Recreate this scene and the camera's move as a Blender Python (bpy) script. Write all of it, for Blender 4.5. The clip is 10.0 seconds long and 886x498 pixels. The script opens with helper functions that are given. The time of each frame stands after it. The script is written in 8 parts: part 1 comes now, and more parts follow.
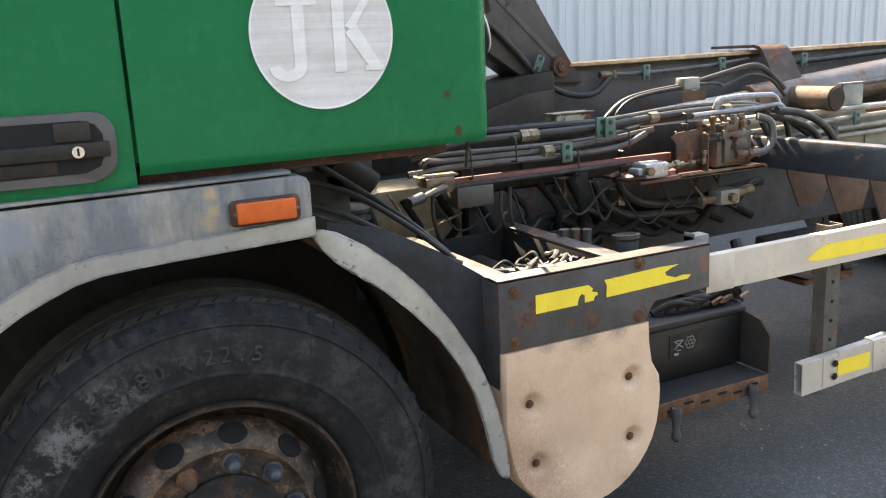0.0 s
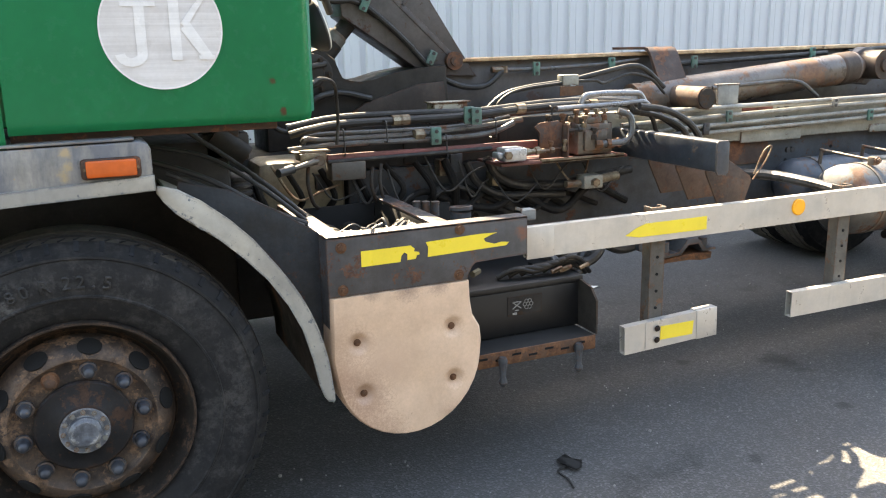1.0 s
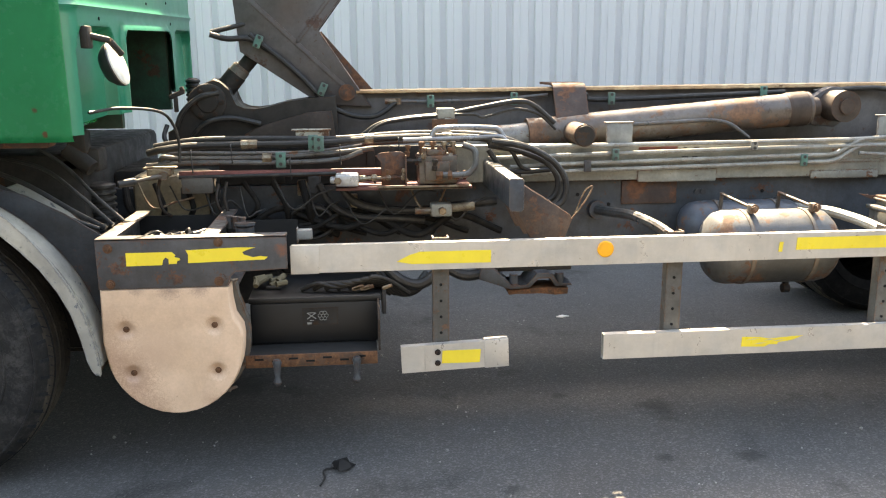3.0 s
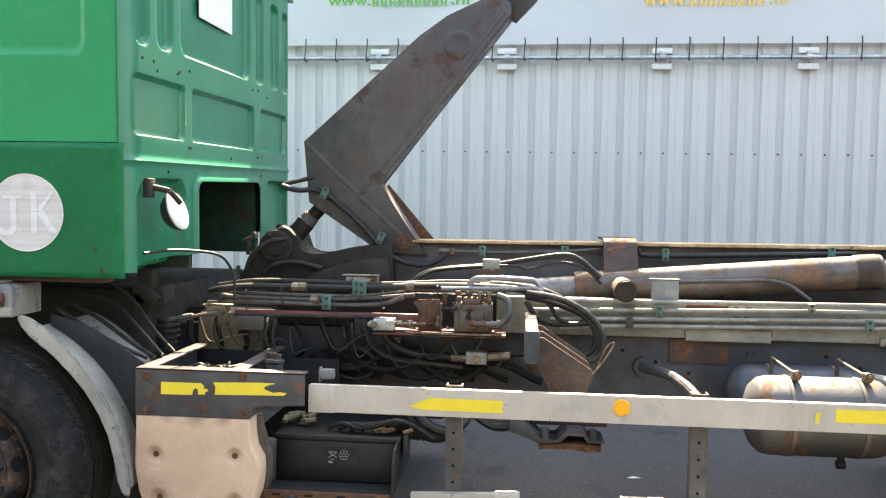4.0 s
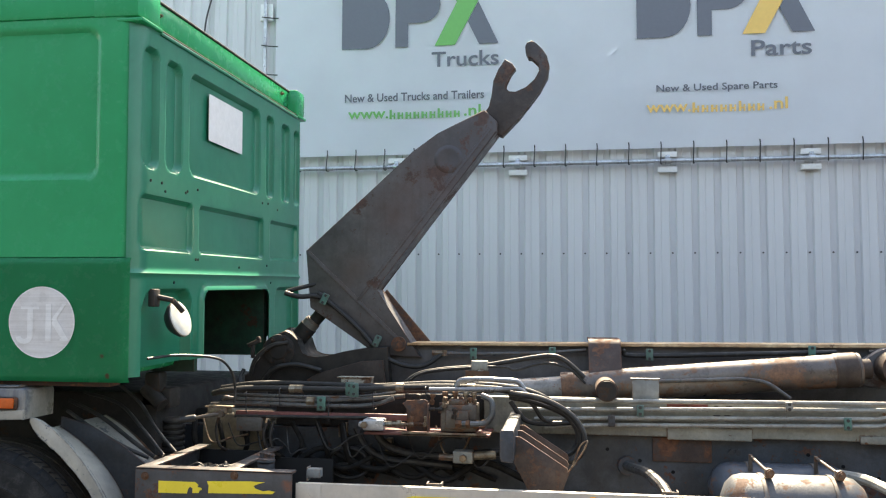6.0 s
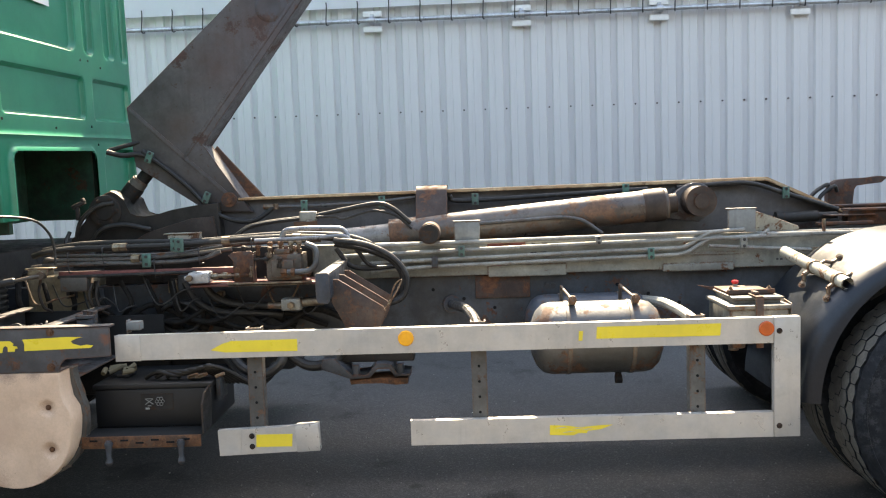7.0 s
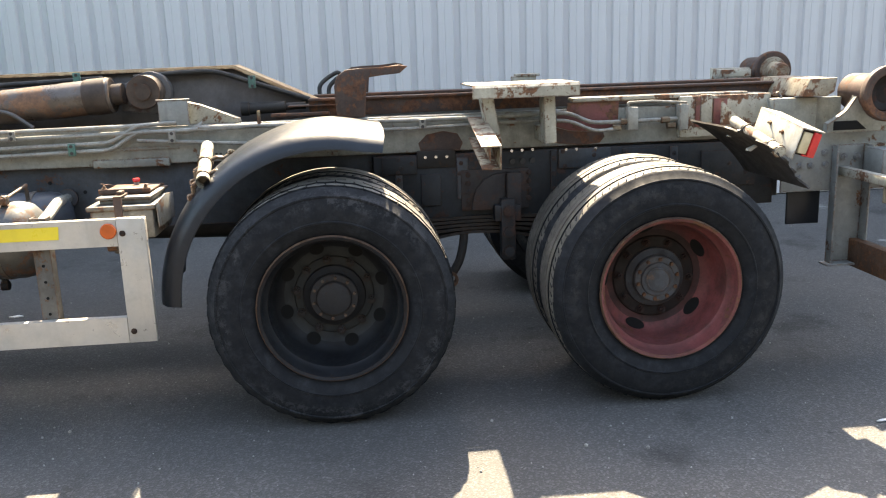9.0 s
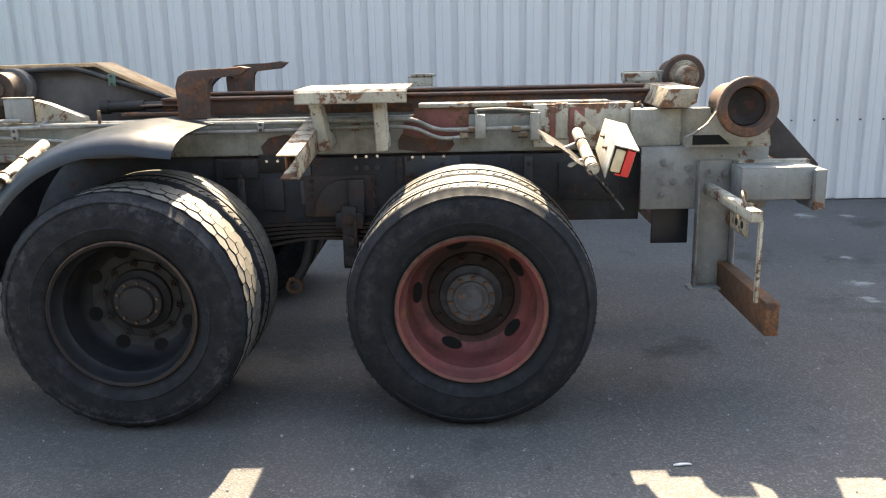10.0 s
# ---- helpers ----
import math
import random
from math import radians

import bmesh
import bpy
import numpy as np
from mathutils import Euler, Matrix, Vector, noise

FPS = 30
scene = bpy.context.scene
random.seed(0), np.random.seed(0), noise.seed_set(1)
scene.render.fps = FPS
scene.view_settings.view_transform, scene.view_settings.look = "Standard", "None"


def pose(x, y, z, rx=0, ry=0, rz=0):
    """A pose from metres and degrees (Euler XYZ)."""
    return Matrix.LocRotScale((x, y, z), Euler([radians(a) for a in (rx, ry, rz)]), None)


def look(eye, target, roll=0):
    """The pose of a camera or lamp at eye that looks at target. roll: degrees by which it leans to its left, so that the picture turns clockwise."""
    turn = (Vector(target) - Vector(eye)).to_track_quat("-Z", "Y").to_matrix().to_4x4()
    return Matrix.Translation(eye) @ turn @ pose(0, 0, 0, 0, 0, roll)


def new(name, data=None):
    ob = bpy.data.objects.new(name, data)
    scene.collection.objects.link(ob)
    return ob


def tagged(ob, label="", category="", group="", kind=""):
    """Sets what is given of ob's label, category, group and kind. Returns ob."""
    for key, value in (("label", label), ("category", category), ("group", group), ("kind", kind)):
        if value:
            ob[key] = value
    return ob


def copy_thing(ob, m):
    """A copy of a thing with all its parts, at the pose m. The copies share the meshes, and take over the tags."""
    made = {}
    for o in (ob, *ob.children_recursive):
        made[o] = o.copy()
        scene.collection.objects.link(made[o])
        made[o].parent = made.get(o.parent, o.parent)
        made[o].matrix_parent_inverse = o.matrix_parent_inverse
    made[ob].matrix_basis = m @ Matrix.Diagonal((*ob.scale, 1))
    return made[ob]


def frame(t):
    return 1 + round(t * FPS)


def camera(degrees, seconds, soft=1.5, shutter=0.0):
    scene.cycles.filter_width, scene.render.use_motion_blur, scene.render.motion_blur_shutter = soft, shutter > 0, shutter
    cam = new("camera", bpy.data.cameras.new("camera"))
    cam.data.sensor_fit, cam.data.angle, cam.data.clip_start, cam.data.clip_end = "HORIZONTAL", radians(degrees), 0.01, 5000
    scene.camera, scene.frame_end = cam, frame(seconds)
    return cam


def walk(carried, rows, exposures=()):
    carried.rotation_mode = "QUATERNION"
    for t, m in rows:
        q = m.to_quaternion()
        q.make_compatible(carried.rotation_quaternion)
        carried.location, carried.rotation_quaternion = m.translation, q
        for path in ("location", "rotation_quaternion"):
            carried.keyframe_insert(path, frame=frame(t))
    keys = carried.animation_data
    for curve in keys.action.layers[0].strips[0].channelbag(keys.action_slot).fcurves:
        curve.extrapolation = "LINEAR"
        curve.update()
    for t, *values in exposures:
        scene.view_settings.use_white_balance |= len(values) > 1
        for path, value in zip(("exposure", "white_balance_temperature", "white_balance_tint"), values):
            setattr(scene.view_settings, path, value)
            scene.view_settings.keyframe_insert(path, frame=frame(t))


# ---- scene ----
cam = camera(55.3, 10.0, soft=1.15)
PATH = [
    (0, (-0.279, -1.801, 1.518), (0.567, -0.046, 1.068), -3.0),
    (0.2, (-0.245, -1.949, 1.536), (0.624, -0.209, 1.071), -3.1),
    (0.5, (-0.186, -2.17, 1.524), (0.698, -0.45, 1.016), -1.3),
    (0.7, (-0.119, -2.309, 1.530), (0.739, -0.573, 1.032), -1.3),
    (1, (0.049, -2.447, 1.518), (0.829, -0.666, 1.047), -1.2),
    (1.2, (0.198, -2.539, 1.527), (0.924, -0.734, 1.066), -1.5),
    (1.5, (0.417, -2.643, 1.554), (1.058, -0.805, 1.096), -0.9),
    (1.7, (0.569, -2.746, 1.552), (1.145, -0.887, 1.092), -0.7),
    (2, (0.798, -2.909, 1.565), (1.28, -1.021, 1.113), 0.1),
    (2.2, (0.979, -3.015, 1.566), (1.388, -1.11, 1.116), 0.1),
    (3.3, (1.9, -3.216, 1.586), (1.987, -1.258, 1.188), -0.2),
    (3.5, (2.02, -3.252, 1.585), (2.005, -1.278, 1.265), 0.0),
    (4, (2.263, -3.274, 1.612), (2.078, -1.285, 1.519), 1.0),
    (4.5, (2.43, -3.335, 1.652), (2.178, -1.353, 1.75), 1.2),
    (5, (2.509, -3.43, 1.677), (2.226, -1.464, 1.906), 1.1),
    (5.2, (2.519, -3.457, 1.685), (2.224, -1.497, 1.947), 1.0),
    (6.3, (2.589, -3.486, 1.622), (2.318, -1.505, 1.659), -0.4),
    (6.5, (2.629, -3.496, 1.602), (2.409, -1.509, 1.566), -0.8),
    (6.8, (2.768, -3.490, 1.555), (2.642, -1.498, 1.437), -1.6),
    (7, (2.920, -3.484, 1.527), (2.867, -1.491, 1.358), -1.9),
    (7.2, (3.097, -3.434, 1.508), (3.125, -1.445, 1.298), -1.8),
    (7.5, (3.369, -3.408, 1.548), (3.505, -1.429, 1.287), -1.5),
    (8, (4.027, -3.371, 1.511), (4.2, -1.402, 1.209), -1.4),
    (8.2, (4.240, -3.357, 1.521), (4.432, -1.394, 1.187), -1.5),
    (8.5, (4.58, -3.312, 1.477), (4.801, -1.361, 1.098), -1.8),
    (8.8, (4.929, -3.328, 1.468), (5.121, -1.380, 1.057), -2.4),
    (9, (5.163, -3.335, 1.485), (5.334, -1.393, 1.038), -2.0),
    (9.3, (5.529, -3.374, 1.503), (5.631, -1.430, 1.042), -1.7),
    (9.5, (5.759, -3.339, 1.513), (5.846, -1.4, 1.03), -1.2),
    (9.7, (6.031, -3.336, 1.510), (6.059, -1.393, 1.035), -1.1),
    (10, (6.392, -3.235, 1.542), (6.332, -1.294, 1.064), -1.3),
]
walk(cam, [(t, look(eye, target, roll)) for t, eye, target, roll in PATH],
     exposures=[(0, 3.08, 8800, 10), (1, 3.2, 8800, 10), (2, 3.22, 9000, 10), (3.5, 3.18, 9500, 10), (4, 3.12, 9100, 10), (4.5, 2.75, 8500, 10), (5.2, 2.52, 8300, 10), (6.5, 2.60, 8400, 10), (7.5, 2.88, 8600, 10), (8.5, 2.86, 8600, 10), (10, 2.86, 8700, 10)])

# ---- light ----
SUN_ELEV, SUN_TURN = 48.3, 2.0            # degrees; the sun stands behind the wall, a touch towards +x
world = bpy.data.worlds.new("sky")
scene.world = world
world.use_nodes = True
wn = world.node_tree.nodes
sky = wn.new("ShaderNodeTexSky")
sky.sky_type = "NISHITA"
sky.sun_disc = False
sky.sun_elevation = radians(SUN_ELEV)
sky.sun_rotation = radians(SUN_TURN)
sky.air_density, sky.dust_density, sky.ozone_density = 1.0, 1.5, 1.0
wn["Background"].inputs["Strength"].default_value = 0.15
world.node_tree.links.new(sky.outputs[0], wn["Background"].inputs[0])
sun = new("sun", bpy.data.lights.new("sun", "SUN"))
sun.data.energy, sun.data.angle, sun.data.color = 5.0, radians(0.53), (1.0, 0.94, 0.84)
toward = Vector((math.sin(radians(SUN_TURN)) * math.cos(radians(SUN_ELEV)), math.cos(radians(SUN_TURN)) * math.cos(radians(SUN_ELEV)), math.sin(radians(SUN_ELEV))))
sun.matrix_world = look(toward * 30, (0, 0, 0))

# ---- materials ----


def material(name):
    m = bpy.data.materials.new(name)
    m.use_nodes = True
    nt = m.node_tree
    return m, nt, nt.nodes["Principled BSDF"]


def node(nt, kind, **values):
    n = nt.nodes.new(kind)
    for key, value in values.items():
        if key in n.inputs:
            n.inputs[key].default_value = value
    return n


def grain(nt, scale, detail=5.0, rough=0.6, stretch=(1, 1, 1), generated=False):
    """Noise on object coordinates."""
    tc = nt.nodes.new("ShaderNodeTexCoord")
    mp = nt.nodes.new("ShaderNodeMapping")
    mp.inputs["Scale"].default_value = stretch
    nt.links.new(tc.outputs["Generated" if generated else "Object"], mp.inputs["Vector"])
    n = node(nt, "ShaderNodeTexNoise", Scale=scale, Detail=detail, Roughness=rough)
    nt.links.new(mp.outputs[0], n.inputs["Vector"])
    return n.outputs["Fac"]


def ramp(nt, fac, stops):
    r = nt.nodes.new("ShaderNodeValToRGB")
    e = r.color_ramp.elements
    while len(e) < len(stops):
        e.new(0.5)
    for el, (p, c) in zip(e, stops):
        el.position = p
        el.color = (c, c, c, 1) if isinstance(c, (int, float)) else (*c, 1)
    nt.links.new(fac, r.inputs[0])
    return r.outputs[0]


def mixed(nt, fac, a, b, mode="MIX"):
    m = nt.nodes.new("ShaderNodeMix")
    m.data_type = "RGBA"
    m.blend_type = mode
    if isinstance(fac, (int, float)):
        m.inputs["Factor"].default_value = fac
    else:
        nt.links.new(fac, m.inputs["Factor"])
    for key, v in ((6, a), (7, b)):
        if isinstance(v, tuple):
            m.inputs[key].default_value = (*v, 1)
        else:
            nt.links.new(v, m.inputs[key])
    return m.outputs[2]


def bump(nt, bsdf, height, strength=0.2, distance=0.004):
    b = nt.nodes.new("ShaderNodeBump")
    b.inputs["Strength"].default_value = strength
    b.inputs["Distance"].default_value = distance
    nt.links.new(height, b.inputs["Height"])
    nt.links.new(b.outputs[0], bsdf.inputs["Normal"])


def worn(name, base, second=None, rust=0.5, rust_scale=7.0, rough=0.5, metal=0.0, dirt=0.4, relief=0.15, rust_dark=(0.042, 0.021, 0.013), rust_light=(0.185, 0.083, 0.040), coat=0.0, edge=None, grime=(0.022, 0.019, 0.016), fine=0.35, patch=2.6, stretch=(1, 1, 1), stains=(), spec=0.5, sheen_var=0.17, stain_scale=26, stain_edge=(1.95, 2.55, 0.9)):
    """Painted or bare metal: faded paint, grime, run-down streaks, rust in patches, in specks and along chipped edges.
    rust: 0 none .. 1 all over; dirt: how much grime; fine: grain; stains: (x, y, z, radius, colour) marks in the world."""
    m, nt, b = material(name)
    second = second or tuple(c * 0.7 for c in base)
    col = mixed(nt, ramp(nt, grain(nt, patch, 9, 0.68, stretch), [(0.42, 0.0), (0.57, 1.0)]), base, second)
    grit_ = grain(nt, 85, 6, 0.75)
    col = mixed(nt, fine, col, ramp(nt, grit_, [(0.30, 0.45), (0.70, 1.3)]), "MULTIPLY")
    col = mixed(nt, min(1.0, fine * 1.6), col, ramp(nt, grain(nt, 13, 8, 0.7), [(0.34, 0.62), (0.66, 1.25)]), "MULTIPLY")
    patches = ramp(nt, grain(nt, 5.5, 10, 0.72), [(0.48, 0.0), (0.66, dirt)])
    col = mixed(nt, patches, col, mixed(nt, 0.35, grime, tuple(c * 0.5 for c in base)))
    streaks = ramp(nt, grain(nt, 24, 6, 0.6, (1, 1, 0.08)), [(0.54, 0.0), (0.72, dirt * 0.9)])
    col = mixed(nt, streaks, col, mixed(nt, 0.4, grime, tuple(c * 0.6 for c in base)))
    for x, y, z, r, c in stains:
        tc = nt.nodes.new("ShaderNodeTexCoord")
        off = nt.nodes.new("ShaderNodeVectorMath")
        off.operation = "DISTANCE"
        off.inputs[1].default_value = (x - 3.4, y - 1.17, z)
        nt.links.new(tc.outputs["Object"], off.inputs[0])
        ragged = nt.nodes.new("ShaderNodeMath")
        ragged.operation = "MULTIPLY_ADD"
        ragged.inputs[1].default_value = r * 3.2
        nt.links.new(grain(nt, stain_scale, 10, 0.8), ragged.inputs[0])
        nt.links.new(off.outputs["Value"], ragged.inputs[2])
        near = ramp(nt, ragged.outputs[0], [(r * stain_edge[0], stain_edge[2]), (min(0.99, r * stain_edge[1]), 0.0)])
        col = mixed(nt, near, col, c)
    roughness = ramp(nt, grain(nt, 14, 8, 0.7), [(0.35, max(0.05, rough - sheen_var)), (0.65, min(1, rough + sheen_var))])
    if rust > 0:
        lo = 0.705 - 0.42 * rust
        mask = ramp(nt, grain(nt, rust_scale, 12, 0.74), [(lo, 0.0), (min(0.999, lo + 0.03), 1.0)])
        specks = ramp(nt, grain(nt, 46, 6, 0.7), [(0.70 - 0.2 * rust, 0.0), (0.73 - 0.2 * rust, 0.85)])
        mask = mixed(nt, 1.0, mask, specks, "LIGHTEN")
        chip = min(1.0, 0.4 + rust * 1.2) if edge is None else edge
        if chip > 0:
            bev = nt.nodes.new("ShaderNodeBevel")
            bev.samples = 4
            bev.inputs["Radius"].default_value = 0.012
            geo = nt.nodes.new("ShaderNodeNewGeometry")
            dot = nt.nodes.new("ShaderNodeVectorMath")
            dot.operation = "DOT_PRODUCT"
            nt.links.new(bev.outputs[0], dot.inputs[0])
            nt.links.new(geo.outputs["Normal"], dot.inputs[1])
            edges = ramp(nt, dot.outputs["Value"], [(0.84, 1.0), (0.98, 0.0)])
            broken = ramp(nt, grain(nt, 24, 8, 0.75), [(0.60 - 0.22 * chip, 0.0), (0.66 - 0.22 * chip, 1.0)])
            edges = mixed(nt, 1.0, edges, broken, "MULTIPLY")
            mask = mixed(nt, 1.0, mask, edges, "LIGHTEN")
        rusty = mixed(nt, ramp(nt, grain(nt, 34, 10, 0.8), [(0.36, 0.0), (0.64, 1.0)]), rust_dark, rust_light)
        col = mixed(nt, mask, col, rusty)
        roughness = mixed(nt, mask, roughness, (0.85, 0.85, 0.85))
        if metal:
            nt.links.new(mixed(nt, mask, (metal, metal, metal), (0.0, 0.0, 0.0)), b.inputs["Metallic"])
    elif metal:
        b.inputs["Metallic"].default_value = metal
    nt.links.new(col, b.inputs["Base Color"])
    nt.links.new(roughness, b.inputs["Roughness"])
    b.inputs["Specular IOR Level"].default_value = spec
    if coat:
        b.inputs["Coat Weight"].default_value = coat
        b.inputs["Coat Roughness"].default_value = 0.12
    bump(nt, b, grit_, relief)
    return m


def plain(name, base, rough=0.5, metal=0.0, emit=0.0, vary=0.15, scale=30):
    m, nt, b = material(name)
    col = mixed(nt, ramp(nt, grain(nt, scale, 6), [(0.3, 0.0), (0.7, 1.0)]), tuple(c * (1 - vary) for c in base), tuple(min(1, c * (1 + vary)) for c in base))
    nt.links.new(col, b.inputs["Base Color"])
    b.inputs["Roughness"].default_value = rough
    b.inputs["Metallic"].default_value = metal
    bump(nt, b, grain(nt, 120, 3), 0.08)
    return m


def asphalt():
    m, nt, b = material("asphalt")
    big = ramp(nt, grain(nt, 0.45, 6), [(0.3, 0.0), (0.7, 1.0)])
    col = mixed(nt, big, (0.055, 0.054, 0.053), (0.096, 0.093, 0.090))
    stain = ramp(nt, grain(nt, 1.7, 7, 0.65), [(0.57, 0.0), (0.68, 0.85)])
    col = mixed(nt, stain, col, (0.030, 0.029, 0.028))
    vor = node(nt, "ShaderNodeTexVoronoi", Scale=130.0)
    tc = nt.nodes.new("ShaderNodeTexCoord")
    nt.links.new(tc.outputs["Object"], vor.inputs["Vector"])
    stone = ramp(nt, vor.outputs["Color"], [(0.55, 0.60), (0.95, 1.5), (0.985, 2.8)])
    col = mixed(nt, 0.8, col, stone, "MULTIPLY")
    for x, y, r in ((3.273, -0.108, 0.075), (2.919, -0.084, 0.05), (2.639, 0.606, 0.05), (2.248, -0.286, 0.045), (3.06, 0.425, 0.11), (6.906, -0.437, 0.02), (6.676, -0.394, 0.02), (1.1, 0.9, 0.2)):
        where = nt.nodes.new("ShaderNodeTexCoord")
        off = nt.nodes.new("ShaderNodeVectorMath")
        off.operation = "DISTANCE"
        off.inputs[1].default_value = (x, y, 0)
        nt.links.new(where.outputs["Object"], off.inputs[0])
        ragged = nt.nodes.new("ShaderNodeMath")
        ragged.operation = "MULTIPLY_ADD"
        ragged.inputs[1].default_value = r * 3.2
        nt.links.new(grain(nt, 14, 9, 0.75), ragged.inputs[0])
        nt.links.new(off.outputs["Value"], ragged.inputs[2])
        col = mixed(nt, ramp(nt, ragged.outputs[0], [(r * 1.95, 0.8), (min(0.99, r * 2.5), 0.0)]), col, (0.022, 0.021, 0.021))
    for x, y, r in ((9.31, 4.05, 0.16), (9.66, 4.0, 0.12), (8.86, 1.95, 0.14), (8.78, 1.62, 0.10), (9.05, 2.6, 0.09)):
        where = nt.nodes.new("ShaderNodeTexCoord")
        off = nt.nodes.new("ShaderNodeVectorMath")
        off.operation = "DISTANCE"
        off.inputs[1].default_value = (x, y, 0)
        nt.links.new(where.outputs["Object"], off.inputs[0])
        ragged = nt.nodes.new("ShaderNodeMath")
        ragged.operation = "MULTIPLY_ADD"
        ragged.inputs[1].default_value = r * 3.6
        nt.links.new(grain(nt, 11, 10, 0.8, (0.6, 1.6, 1)), ragged.inputs[0])
        nt.links.new(off.outputs["Value"], ragged.inputs[2])
        col = mixed(nt, ramp(nt, ragged.outputs[0], [(r * 1.95, 0.75), (min(0.99, r * 2.4), 0.0)]), col, (0.26, 0.26, 0.255))
    scuff = ramp(nt, grain(nt, 3.2, 9, 0.8, (0.5, 1.4, 1)), [(0.67, 0.0), (0.74, 0.45)])
    col = mixed(nt, scuff, col, (0.20, 0.20, 0.19))
    nt.links.new(col, b.inputs["Base Color"])
    b.inputs["Roughness"].default_value = 0.85
    bump(nt, b, vor.outputs["Distance"], 0.5, 0.006)
    return m


def rubber(name, base=(0.018, 0.018, 0.019), dusty=(0.085, 0.08, 0.075), rough=0.75, spec=0.35, scale=11, ring=None, sheen_var=0.12, lopsided=False):
    """Rubber with dust; ring: (x, z, inner radius, outer radius, colour) of a scuffed band round an axle."""
    m, nt, b = material(name)
    f = ramp(nt, grain(nt, scale, 12, 0.78), [(0.50, 0.0), (0.66, 0.9)])
    col = mixed(nt, f, base, dusty)
    if ring:
        x, z, r0, r1, c = ring
        tc = nt.nodes.new("ShaderNodeTexCoord")
        mp = nt.nodes.new("ShaderNodeMapping")
        mp.inputs["Location"].default_value = (-(x - 3.4), 0, -z)
        mp.inputs["Scale"].default_value = (1, 0, 1)
        nt.links.new(tc.outputs["Object"], mp.inputs["Vector"])
        ln = nt.nodes.new("ShaderNodeVectorMath")
        ln.operation = "LENGTH"
        nt.links.new(mp.outputs[0], ln.inputs[0])
        w = (r1 - r0) * 0.3
        belt = ramp(nt, ln.outputs["Value"], [(r0, 0.0), (r0 + w, 1.0), (r1 - w, 1.0), (r1, 0.0)])
        torn = ramp(nt, grain(nt, 13, 14, 0.85), [(0.50, 0.0), (0.545, 1.0)])
        here = ramp(nt, grain(nt, 1.6, 3, 0.5), [(0.40, 0.15), (0.56, 1.0)])
        torn = mixed(nt, 1.0, torn, here, "MULTIPLY")
        if lopsided:
            ax = nt.nodes.new("ShaderNodeSeparateXYZ")
            nt.links.new(tc.outputs["Object"], ax.inputs[0])
            shifted = nt.nodes.new("ShaderNodeMath")
            shifted.inputs[1].default_value = 3.9 - x
            nt.links.new(ax.outputs["X"], shifted.inputs[0])
            torn = mixed(nt, 1.0, torn, ramp(nt, shifted.outputs[0], [(0.50, 1.0), (0.72, 0.18)]), "MULTIPLY")
        col = mixed(nt, mixed(nt, 1.0, belt, torn, "MULTIPLY"), col, c)
    col = mixed(nt, 0.5, col, ramp(nt, grain(nt, 60, 6, 0.75), [(0.3, 0.45), (0.7, 1.3)]), "MULTIPLY")
    nt.links.new(col, b.inputs["Base Color"])
    nt.links.new(ramp(nt, grain(nt, 20, 6), [(0.35, rough - sheen_var), (0.65, min(1.0, rough + sheen_var))]), b.inputs["Roughness"])
    b.inputs["Specular IOR Level"].default_value = spec
    bump(nt, b, grain(nt, 90, 5, 0.7), 0.2)
    return m


def cladding():
    m, nt, b = material("wall_cladding")
    col = mixed(nt, ramp(nt, grain(nt, 0.8, 5, 0.6, (1, 1, 0.25)), [(0.3, 0.0), (0.7, 1.0)]), (0.485, 0.475, 0.475), (0.55, 0.54, 0.535))
    streak = ramp(nt, grain(nt, 9, 8, 0.7, (1, 1, 0.06)), [(0.55, 0.0), (0.8, 0.35)])
    col = mixed(nt, streak, col, (0.34, 0.34, 0.335))
    nt.links.new(col, b.inputs["Base Color"])
    b.inputs["Roughness"].default_value = 0.42
    b.inputs["Specular IOR Level"].default_value = 0.4
    return m


M_ASPHALT = asphalt()
M_WALL = cladding()
M_GREEN = worn("green_cab_paint", (0.0015, 0.250, 0.096), (0.002, 0.270, 0.106), rust=0.0, rough=0.26, dirt=0.05, relief=0.0, coat=0.10, spec=0.22, edge=0.0, fine=0.03, sheen_var=0.03, patch=1.3, stains=((0.584, -0.07, 1.428, 0.011, (0.16, 0.035, 0.025)), (-0.069, -0.07, 1.582, 0.008, (0.15, 0.05, 0.03)), (0.61, -0.07, 1.345, 0.012, (0.15, 0.05, 0.03))))
# darker, rougher version of the cab green for back wall and gutter
M_GREENB = worn("darker_green_cab_paint", (0.004, 0.150, 0.084), (0.008, 0.168, 0.094), rust=0.0, rough=0.34, dirt=0.10, relief=0.0, coat=0.12, spec=0.35, edge=0.0, fine=0.04, sheen_var=0.03)
M_CREAM = worn("cream_frame_paint", (0.255, 0.257, 0.222), (0.195, 0.198, 0.176), rust=0.25, rough=0.5)
M_CREAM_R = worn("rusty_cream_paint", (0.405, 0.388, 0.318), (0.30, 0.282, 0.226), rust=0.40, rust_scale=10, rough=0.5, fine=0.25)
M_CHASSIS = worn("dark_chassis_paint", (0.056, 0.064, 0.073), (0.034, 0.039, 0.044), rust=0.29, rough=0.5, rust_light=(0.12, 0.060, 0.038), spec=0.30)
